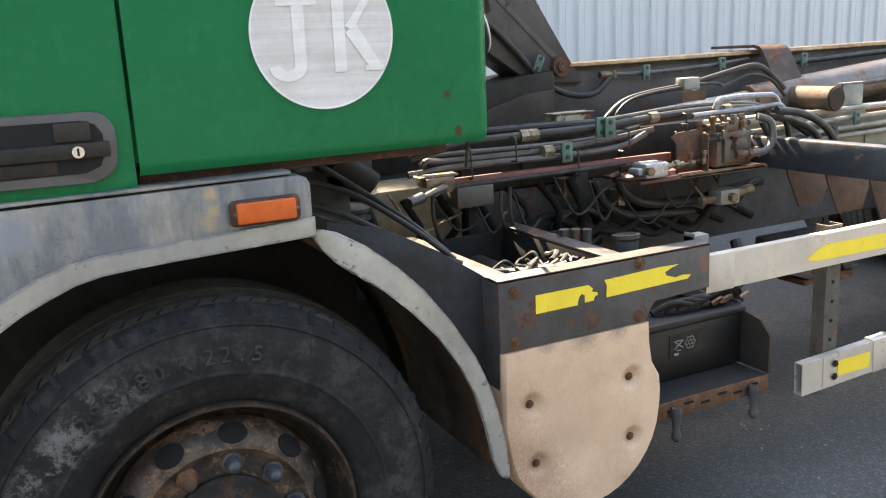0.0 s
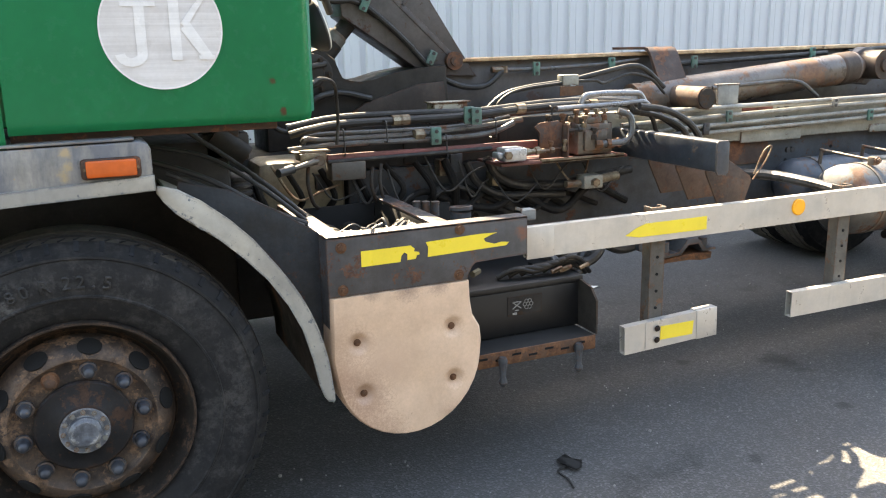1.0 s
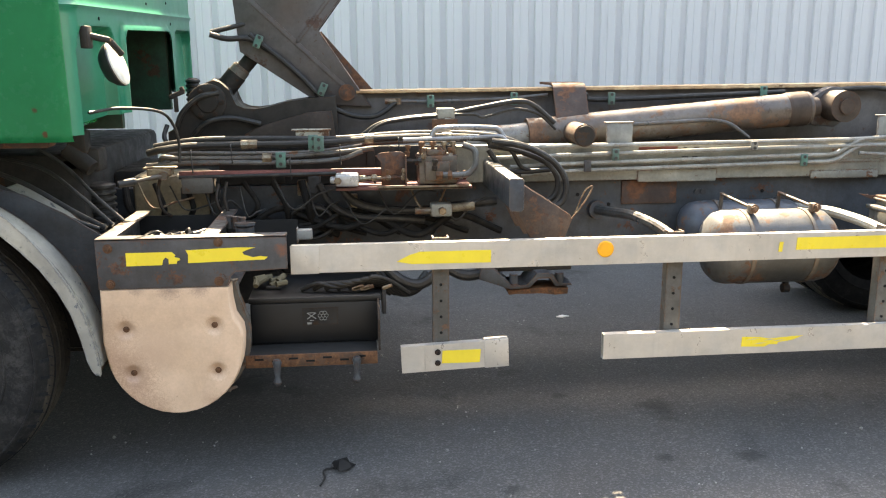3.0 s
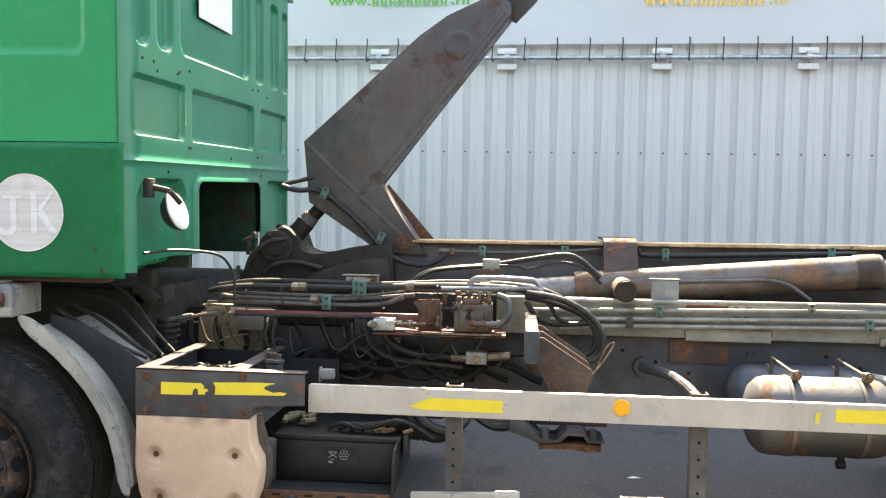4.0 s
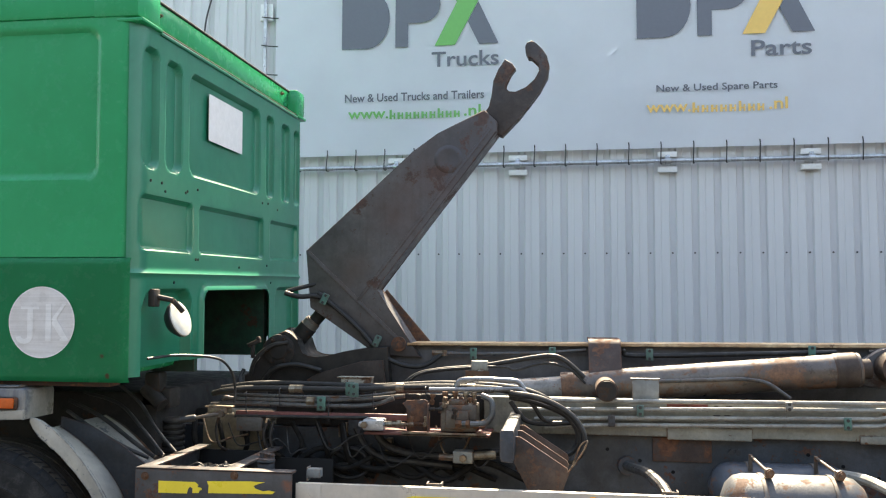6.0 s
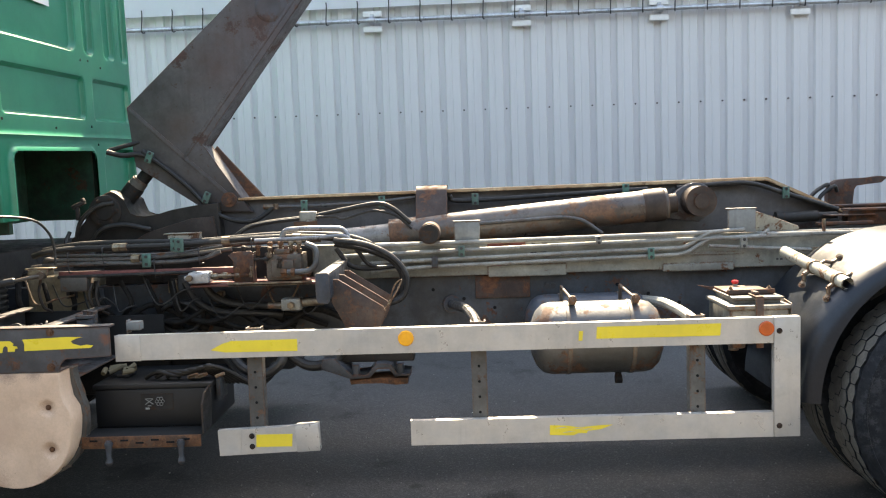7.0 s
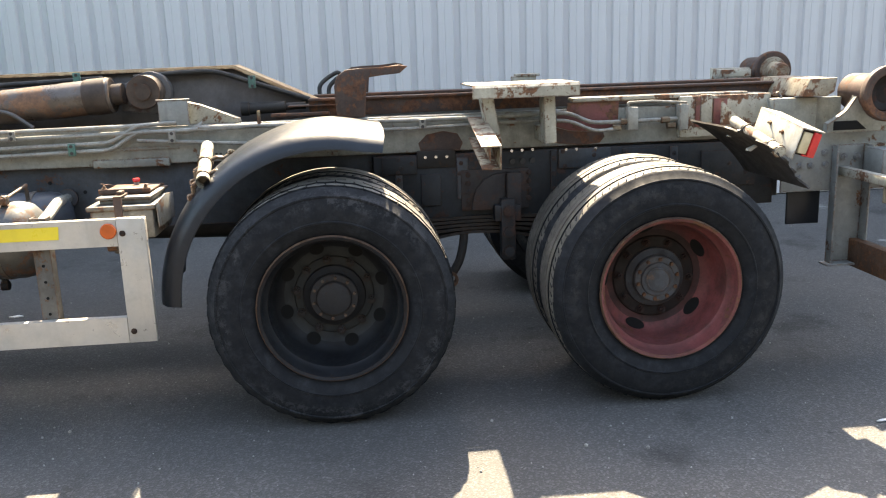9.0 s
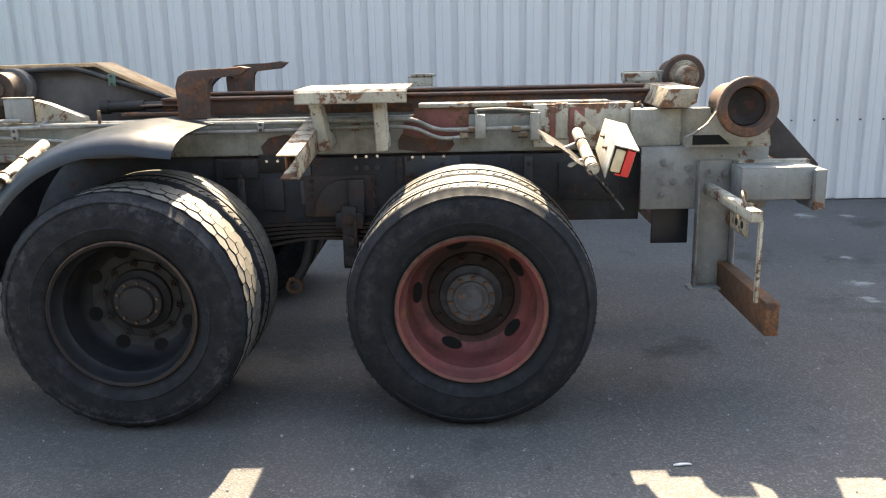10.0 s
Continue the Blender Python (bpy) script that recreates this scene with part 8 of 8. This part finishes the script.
# hook lift base: black pivot casting, jib ram
bm = bmesh.new()
slab(bm, [(0.795, 1.10), (0.797, 1.264), (0.833, 1.281), (0.853, 1.331), (0.897, 1.370), (0.900, 1.426), (0.912, 1.450), (0.934, 1.470), (0.965, 1.483), (0.994, 1.492), (1.023, 1.514), (1.055, 1.497), (1.099, 1.464), (1.101, 1.430), (1.110, 1.408), (1.125, 1.390), (1.140, 1.377), (1.158, 1.369), (1.204, 1.364), (1.262, 1.377), (1.356, 1.402), (1.475, 1.420), (1.60, 1.43), (1.62, 1.10)], 1.02, 1.30, 0.006)
base_casting = part("lift_base", bm, M_DARK, truck, "black greasy pivot base of the hook lift")
bm = bmesh.new()
rod(bm, (1.06, 1.14, 1.46), (1.26, 1.14, 1.68), 0.036, seg=24)
rod(bm, (1.05, 1.14, 1.45), (1.122, 1.14, 1.535), 0.050, seg=24)
part("jib_ram", bm, M_DARK, base_casting)
bm = bmesh.new()
rod(bm, (1.112, 1.14, 1.522), (1.146, 1.14, 1.562), 0.046, seg=24)
rod(bm, (1.146, 1.14, 1.562), (1.152, 1.14, 1.569), 0.041, seg=24)
part("ram_collar", bm, M_POST, base_casting)
# drum face of the casting, with its pin and bolts
bm = bmesh.new()
rings = lathe(bm, [(0.088, 0.0), (0.086, -0.014), (0.078, -0.018), (0.050, -0.018), (0.046, -0.026), (0.020, -0.028)], (0.995, 1.02, 1.405), 40)
bm.faces.new(rings[-1])
drum = part("base_drum", bm, M_DARK, base_casting)
bolts("drum_bolt", [(0.995 + 0.066 * math.cos(k * 1.047), 1.002, 1.405 + 0.066 * math.sin(k * 1.047)) for k in range(6)], M_DARK, drum, 0.010, 0.010)
bm = bmesh.new()
slab(bm, [(1.15, 1.20), (1.16, 1.25), (1.22, 1.285), (1.46, 1.352), (1.58, 1.36), (1.60, 1.20)], 1.0, 1.02, 0.006)
part("base_rib", bm, M_CYLEND, base_casting)
hose("base_hose", [(0.84, 0.99, 1.27), (0.88, 0.97, 1.36), (0.96, 0.98, 1.43), (1.05, 1.0, 1.45)], 0.012, M_HOSE, base_casting)
hose("base_hose", [(0.92, 0.99, 1.24), (0.99, 0.97, 1.31), (1.10, 0.985, 1.33), (1.24, 1.0, 1.30)], 0.014, M_HOSE, base_casting)
hose("base_hose", [(0.80, 1.00, 1.30), (0.79, 0.97, 1.24), (0.84, 0.95, 1.19), (0.95, 0.96, 1.18)], 0.011, M_HOSE, base_casting)
bm = boxes((0.838, 0.856, 0.995, 1.02, 1.36, 1.432), bevel=0.004)
m = Matrix.Translation((0.855, 1.0, 1.445)) @ Matrix.Rotation(radians(-24), 4, "Y")
box(bm, -0.038, 0.036, -0.006, 0.022, -0.012, 0.010, 0.004, m=m)
box(bm, 0.022, 0.040, -0.006, 0.022, 0.0, 0.022, 0.003, m=m)
part("latch", bm, M_DARK, base_casting)
hose("arm_hose", [(1.02, 1.02, 1.72), (1.10, 1.03, 1.70), (1.2, 1.05, 1.70), (1.3, 1.06, 1.64)], 0.014, M_HOSE, base_casting)
hose("arm_hose", [(1.02, 1.05, 1.73), (1.10, 1.06, 1.75), (1.18, 1.08, 1.77)], 0.012, M_HOSE, base_casting)
# engine, gearbox and tank behind the frame
eng = part("engine_block", boxes((-1.1, 0.55, 0.5, 1.9, 0.36, 1.22), (0.55, 1.30, 0.92, 1.45, 0.42, 1.10), (1.30, 1.62, 0.98, 1.40, 0.55, 0.98), bevel=0.03), M_DARK, truck, "oily dark engine and gearbox")
# added mass under the engine: darkens the gap behind the front wheel
part("under_engine_block", boxes((-0.9, 0.50, 0.75, 1.6, 0.26, 0.37), bevel=0.03), M_DARK, eng)
# added on the unseen far side to stop light coming in underneath
part("far_side_block", boxes((0.78, 1.85, 1.66, 2.30, 0.36, 0.95), bevel=0.05), M_CHASSIS, truck, "dark box added on the unseen far side to block light")
bm = boxes((0.68, 1.03, 0.72, 0.95, 0.86, 1.10), bevel=0.04)
part("fluid_tank", bm, worn("yellowed_plastic", (0.30, 0.25, 0.17), (0.2, 0.165, 0.11), rust=0.1, rough=0.5), eng, "yellowed plastic fluid tank")
for i in range(7):
    x = 0.66 + 0.13 * i
    hose("engine_hose", [(x, 0.70, 1.06), (x + 0.02 + 0.05 * rng.random(), 0.66, 0.96), (x + 0.12 * rng.random(), 0.70, 0.86 + 0.04 * rng.random()), (x + 0.16, 0.74, 0.80)], 0.010 + 0.010 * rng.random(), M_BAYHOSE, eng)
for i in range(6):
    x = 1.15 + 0.16 * i
    hose("engine_hose", [(x - 0.25, 0.72, 0.86 + 0.02 * i), (x, 0.66, 0.80 + 0.05 * rng.random()), (x + 0.2, 0.70, 0.86 + 0.08 * rng.random()), (x + 0.42, 0.74, 0.80)], 0.008 + 0.009 * rng.random(), M_BAYHOSE, eng)
hose("coiled_hose", [(1.476 + 0.105 * math.cos(a * 0.7), 0.68 + 0.003 * a, 0.868 + 0.075 * math.sin(a * 0.7)) for a in range(22)], 0.010, M_HOSE, eng)
for x, z in ((0.90, 1.0), (1.03, 0.98), (1.42, 1.02), (1.47, 1.04), (1.66, 0.95), (0.97, 1.06)):
    part("engine_bracket", boxes((x, x + 0.03 + 0.06 * rng.random(), 0.70, 0.76, z - 0.08 * rng.random() - 0.02, z + 0.04), bevel=0.005), M_CHASSIS if rng.random() < 0.6 else M_FITTING, eng)
bm = bmesh.new()
prof = [(0.03, 0.0)]
for k in range(8):
    prof += [(0.052, 0.028 * k), (0.061, 0.028 * k + 0.006), (0.061, 0.028 * k + 0.016), (0.052, 0.028 * k + 0.022)]
rings = lathe(bm, prof + [(0.03, 0.224)], (0, 0, 0), 24)
bm.faces.new(rings[0])
bm.faces.new(rings[-1])
bmesh.ops.transform(bm, matrix=Matrix.Translation((0.58, 0.62, 0.86)) @ Matrix.Rotation(radians(90), 4, "X"), verts=bm.verts)
part("air_spring_bellows", bm, M_HOSE, eng, "black ribbed rubber bellows")
prof = [(0.02, 0.0)]
for k in range(9):
    prof += [(0.036, 0.026 * k), (0.043, 0.026 * k + 0.006), (0.043, 0.026 * k + 0.014), (0.036, 0.026 * k + 0.020)]
bm = bmesh.new()
rings = lathe(bm, prof + [(0.02, 0.236)], (0, 0, 0), 22)
bm.faces.new(rings[0])
bm.faces.new(rings[-1])
bmesh.ops.transform(bm, matrix=Matrix.Translation((0.765, 1.93, 1.27)) @ Matrix.Rotation(radians(90), 4, "X"), verts=bm.verts)
part("intake_bellows", bm, M_HOSE, eng, "black ribbed rubber bellows")
bm = boxes((0.46, 0.62, 0.50, 0.62, 1.14, 1.24), (0.50, 0.58, 0.46, 0.55, 1.22, 1.32), bevel=0.015)
rod(bm, (0.50, 0.48, 1.24), (0.60, 0.46, 1.16), 0.035)
part("cab_mount", bm, M_DARK, eng)
hose("cab_cable", [(0.727, 0.05, 1.412), (0.80, 0.20, 1.420), (0.90, 0.40, 1.395), (0.935, 0.49, 1.33), (0.945, 0.52, 1.25), (0.94, 0.53, 1.17)], 0.0062, M_HOSE, truck, "grey cable looping down from the cab")
for pts, r in (([(0.24, 0.25, 1.20), (0.42, 0.22, 1.13), (0.60, 0.20, 1.02), (0.72, 0.16, 0.965)], 0.010), ([(0.26, 0.34, 1.23), (0.45, 0.32, 1.18), (0.60, 0.26, 1.08), (0.73, 0.22, 0.965)], 0.008), ([(0.40, 0.42, 1.26), (0.52, 0.40, 1.17), (0.64, 0.32, 1.07), (0.75, 0.30, 0.965)], 0.008), ([(0.30, 0.14, 1.165), (0.44, 0.10, 1.10), (0.58, 0.12, 1.02), (0.70, 0.14, 0.965)], 0.009)):
    hose("air_cable", pts, r, M_HOSE, truck)
wires = random.Random(21)
for i in range(10):
    x = 0.72 + 0.15 * i
    z = 1.05 - 0.10 * wires.random()
    dx = 0.10 + 0.22 * wires.random()
    hose("thin_wire", [(x, 0.62 + 0.05 * wires.random(), z + 0.06), (x + dx * 0.3, 0.60, z - 0.04 - 0.05 * wires.random()), (x + dx * 0.7, 0.61, z - 0.06 + 0.08 * wires.random()), (x + dx, 0.64, z + 0.05 - 0.1 * wires.random())], 0.0035 + 0.002 * wires.random(), M_HOSE if i % 8 else M_FITTING, eng, n=6, seg=6)
for x, y, z, h_ in ((0.98, 0.585, 1.17, 0.10), (1.40, 0.595, 1.13, 0.09), (1.62, 0.60, 1.185, 0.08), (1.15, 0.59, 1.20, 0.08), (1.88, 0.60, 1.225, 0.07)):
    bm = bmesh.new()
    sweep(bm, rounded([(x, y + 0.05, z + h_ / 2), (x, y - 0.012, z + h_ / 2), (x + 0.004, y - 0.012, z - h_ / 2), (x + 0.004, y + 0.05, z - h_ / 2)], 0.012), 0.003, 6)
    part("cable_tie", bm, M_BLACK, hy)
for x, z0, z1 in ((0.845, 0.96, 1.11), (1.09, 0.95, 1.07), (1.125, 0.94, 1.08)):
    bm = bmesh.new()
    sweep(bm, smooth_line([(x, 0.58, z1), (x - 0.012, 0.565, (z0 + z1) / 2), (x + 0.004, 0.57, z0), (x + 0.03, 0.60, z0 - 0.03)], 6), 0.007, 8)
    part("bent_pipe", bm, M_DARK, eng)
# splash panel between mudguard and box
o = [(0.722 * math.cos(radians(a)), 0.455 + 0.722 * math.sin(radians(a))) for a in range(8, 66, 4)]
bm = bmesh.new()
slab(bm, [(0.727, 0.70)] + [(0.727, 0.955), (0.60, 1.04), (0.46, 1.115), (0.32, 1.15)] + o[::-1], 0.06, 0.07, 0.002)
part("splash_panel", bm, M_WEB, mud)
# loose gear inside the open box
tangle = random.Random(8)
for i in range(15):
    p = Vector((tangle.uniform(0.80, 1.05), tangle.uniform(0.06, 0.26), tangle.uniform(0.905, 0.925)))
    turn = tangle.uniform(-0.9, 0.9)
    pts = [p]
    for k in range(4):
        turn += tangle.uniform(-0.8, 0.8)
        q = pts[-1] + Vector((0.045 * math.cos(turn), 0.035 * math.sin(turn), 0))
        pts.append(Vector((min(1.08, max(0.79, q.x)), min(0.30, max(0.05, q.y)), tangle.uniform(0.895, 0.935))))
    hose("loose_cable", pts, tangle.choice((0.004, 0.006, 0.010)), M_HOSE, boxf, n=6, seg=8)
for i in range(8):
    x, y = 0.88 + 0.03 * i, 0.11 + 0.09 * rng.random()
    bm = bmesh.new()
    rod(bm, (x, y, 0.91), (x + 0.05, y + 0.02 * rng.random(), 0.925 + 0.02 * rng.random()), 0.007, seg=8)
    rod(bm, (x + 0.01, y, 0.914), (x + 0.022, y, 0.918), 0.011, seg=6)
    part("brass_union", bm, M_FITTING if i % 3 == 0 else M_BLACK, boxf)
for k in range(3):
    bm = bmesh.new()
    rod(bm, (0.80 + 0.09 * k, 0.56, 0.83), (0.80 + 0.09 * k, 0.30, 0.83), 0.045, seg=18)
    part("box_cylinder", bm, M_DARK, boxf)
bm = bmesh.new()
rod(bm, (1.25, 0.14, 0.93), (1.25, 0.135, 0.965), 0.036, seg=20)
rings = lathe(bm, [(0.040, 0.0), (0.041, 0.012), (0.034, 0.014), (0.030, 0.006), (0.012, 0.006)], (0, 0, 0), 24)
bm.faces.new(rings[-1])
bmesh.ops.transform(bm, matrix=Matrix.Translation((1.25, 0.135, 0.965)) @ Matrix.Rotation(radians(84), 4, "X"), verts=[v for r in rings for v in r])
part("filler_cap", bm, M_CHASSIS, boxf)
for k in range(3):
    bm = bmesh.new()
    rod(bm, (1.165 + 0.028 * k, 0.33 - 0.02 * k, 0.92), (1.165 + 0.028 * k, 0.33 - 0.02 * k, 0.965), 0.014, seg=12)
    rod(bm, (1.165 + 0.028 * k, 0.33 - 0.02 * k, 0.965), (1.165 + 0.028 * k, 0.33 - 0.02 * k, 0.972), 0.0155, seg=12)
    part("blue_plug", bm, M_TANK, boxf)
# clutter on the battery lid
bm = bmesh.new()
for i in range(10):
    c = Vector((1.24 + 0.12 * rng.random(), 0.24 + 0.12 * rng.random(), 0.664 + 0.03 * rng.random()))
    rod(bm, c, c + Vector((0.06 * rng.random(), 0.03, 0.02 * rng.random())), 0.012, seg=7)
rag = part("oily_rag", bm, plain("oily_rag", (0.12, 0.10, 0.06), 0.9), None)
tagged(rag, "oily brown rags and leaves on the battery lid", "rag", kind="stuff")
for i in range(6):
    hose("battery_lead", [(1.45 + 0.05 * i, 0.26, 0.665), (1.52 + 0.04 * i, 0.24, 0.695), (1.60 + 0.03 * i, 0.23, 0.68 + 0.008 * i), (1.72 + 0.02 * i, 0.26, 0.69), (1.80 + 0.02 * i, 0.32, 0.62)], 0.010, M_HOSE, bat)
for i in range(5):
    bm = bmesh.new()
    x = 1.66 + 0.035 * rng.random() * i
    rod(bm, (x, 0.215, 0.672), (x + 0.04, 0.215, 0.685), 0.008, seg=6)
    part("lead_clamp", bm, M_FITTING, bat)
part("rear_bracket", boxes((1.782, 1.80, 0.22, 0.34, 0.56, 0.66), bevel=0.004), M_CHASSIS, bat)
# underside pieces seen below the rail
bm = bmesh.new()
slab(bm, [(2.222, 0.662), (2.224, 0.640), (2.365, 0.590), (2.452, 0.596), (2.488, 0.640), (2.545, 0.640), (2.568, 0.598), (2.645, 0.602), (2.640, 0.612), (2.580, 0.610), (2.556, 0.654), (2.535, 0.662), (2.480, 0.662), (2.440, 0.608), (2.372, 0.602), (2.290, 0.690), (2.230, 0.690)], 0.43, 0.60, 0.003)
mount = part("gearbox_mount", bm, M_CHASSIS, truck, "dark greasy bent sheet mount under the frame")
part("mount_beam", boxes((2.27, 2.66, 0.50, 0.62, 0.655, 0.745), bevel=0.010), M_DARK, mount)
for x in (2.382, 2.592):
    bm = bmesh.new()
    rod(bm, (x, 0.46, 0.603), (x, 0.46, 0.655), 0.019, seg=16)
    rod(bm, (x, 0.46, 0.600), (x, 0.46, 0.608), 0.027, seg=16)
    part("mount_bolt", bm, M_CHASSIS, mount)
bm = bmesh.new()
slab(bm, [(2.352, 0.586), (2.360, 0.562), (2.42, 0.570), (2.50, 0.566), (2.57, 0.556), (2.628, 0.560), (2.630, 0.588), (2.52, 0.592)], 0.44, 0.58, 0.004)
part("rust_scale", bm, M_RUST, mount, "flaking rusty lower strap")
for pts in ([(1.78, 0.45, 0.74), (1.86, 0.42, 0.66), (1.95, 0.42, 0.63), (2.03, 0.44, 0.68), (2.05, 0.5, 0.78)], [(1.76, 0.5, 0.70), (1.84, 0.48, 0.60), (1.93, 0.48, 0.59), (2.0, 0.5, 0.66)], [(2.06, 0.5, 0.70), (2.16, 0.48, 0.65), (2.27, 0.48, 0.67), (2.34, 0.5, 0.74)]):
    hose("under_hose", pts, 0.024, M_HOSE, truck)
pipe("prop_shaft", [(1.6, YC, 0.72), (4.9, YC, 0.62)], 0.055, M_DARK, truck, seg=18)
bm = bmesh.new()
sweep(bm, smooth_line([(5.63, 0.74, 0.72), (5.625, 0.72, 0.60), (5.60, 0.70, 0.50), (5.565, 0.69, 0.44)], 6), 0.022, 10)
link = part("brake_link", bm, M_DARK, truck, "dark greasy brake link with a rusty eye")
bm = bmesh.new()
lathe(bm, [(0.040, -0.02), (0.040, 0.02), (0.026, 0.02), (0.026, -0.02)], (5.548, 0.69, 0.405), 20, closed=True)
part("link_eye", bm, M_RUST, link)
# plates, ribs and rivets on the chassis web
webrng = random.Random(11)
for x0, x1, z0, z1, mm in ((5.24, 5.405, 0.93, 1.015, M_WEB), (5.30, 5.335, 0.74, 0.93, M_CHASSIS), (5.60, 5.655, 0.80, 1.00, M_CHASSIS), (6.10, 6.36, 0.925, 1.02, M_CHASSIS), (6.06, 6.09, 0.72, 1.015, M_WEB), (6.42, 6.60, 0.86, 1.01, M_WEB), (6.66, 6.70, 0.74, 1.01, M_CHASSIS), (6.82, 7.10, 0.80, 0.98, M_WEB)):
    plate = part("web_plate", boxes((x0, x1, 0.709, 0.7195, z0, z1), bevel=0.003), mm, truck)
    for k in range(4):
        bm = bmesh.new()
        nut(bm, (webrng.uniform(x0 + 0.01, x1 - 0.01), 0.709, z0 + (z1 - z0) * (0.12 + 0.25 * k)), 0.008, 0.006)
        part("rivet", bm, M_WEB if k % 2 else M_HANGER, plate)
for k in range(9):
    bm = bmesh.new()
    rod(bm, (2.75 + 0.155 * k, 0.7745, 0.96 - 0.05 * (k % 3)), (2.75 + 0.155 * k, 0.772, 0.96 - 0.05 * (k % 3)), 0.009, seg=10)
    part("frame_hole", bm, M_HOLE, truck)

# ---- things on the ground ----
bm = bmesh.new()
slab(bm, [(2.93, 1.875), (2.965, 1.86), (3.015, 1.88), (2.975, 1.905)], 0.0, 0.006)
for v in bm.verts:
    v.co = Vector((v.co.x, v.co.z, 0.002 + v.co.y))
chip = part("paint_chip", bm, M_WHITE, None)
tagged(chip, "small pale paint flake lying on the asphalt", "flake")
bm = bmesh.new()
slab(bm, [(7.135, -0.376), (7.165, -0.362), (7.195, -0.366), (7.205, -0.374), (7.180, -0.380), (7.150, -0.384)], 0.0, 0.004)
for v in bm.verts:
    v.co = Vector((v.co.x, v.co.z, 0.004 + v.co.y + 0.006 * noise.noise(v.co * 40)))
scrap = part("paper_scrap", bm, M_WHITE, None)
tagged(scrap, "small white paper scrap lying on the asphalt", "scrap")
bm = bmesh.new()
rngl = random.Random(2)
o = [(1.605 + 0.050 * math.cos(a * 0.63) * (0.6 + 0.5 * rngl.random()), -0.02 + 0.065 * math.sin(a * 0.63) * (0.6 + 0.5 * rngl.random())) for a in range(10)]
vs = [bm.verts.new((x, y, 0.006 + 0.014 * rngl.random())) for x, y in o]
bm.faces.new(vs)
bmesh.ops.solidify(bm, geom=bm.faces[:], thickness=0.002)
sweep(bm, smooth_line([(1.575, -0.04, 0.008), (1.53, -0.06, 0.008), (1.535, -0.12, 0.006), (1.52, -0.18, 0.006)]), 0.004, 6)
leaf = part("dead_leaf", bm, plain("dead_leaf_brown", (0.010, 0.009, 0.008), 0.9), None)
tagged(leaf, "dark shrivelled leaf with stalk lying on the asphalt", "leaf")
bm = bmesh.new()
for i in range(900):
    x, y = rngl.uniform(-0.5, 10), rngl.triangular(-2.2, 4.0, -0.8)
    s = rngl.uniform(0.0018, 0.0048) if i % 12 else rngl.uniform(0.005, 0.009)
    out_ = bmesh.ops.create_icosphere(bm, subdivisions=1, radius=s)
    bmesh.ops.translate(bm, verts=out_["verts"], vec=(x, y, s * 0.4))
grit = part("grit", bm, plain("grit_stone", (0.22, 0.215, 0.20), 0.9, vary=0.6), None, kind="stuff")
tagged(grit, "scattered grit and small stones on the asphalt", "grit", kind="stuff")
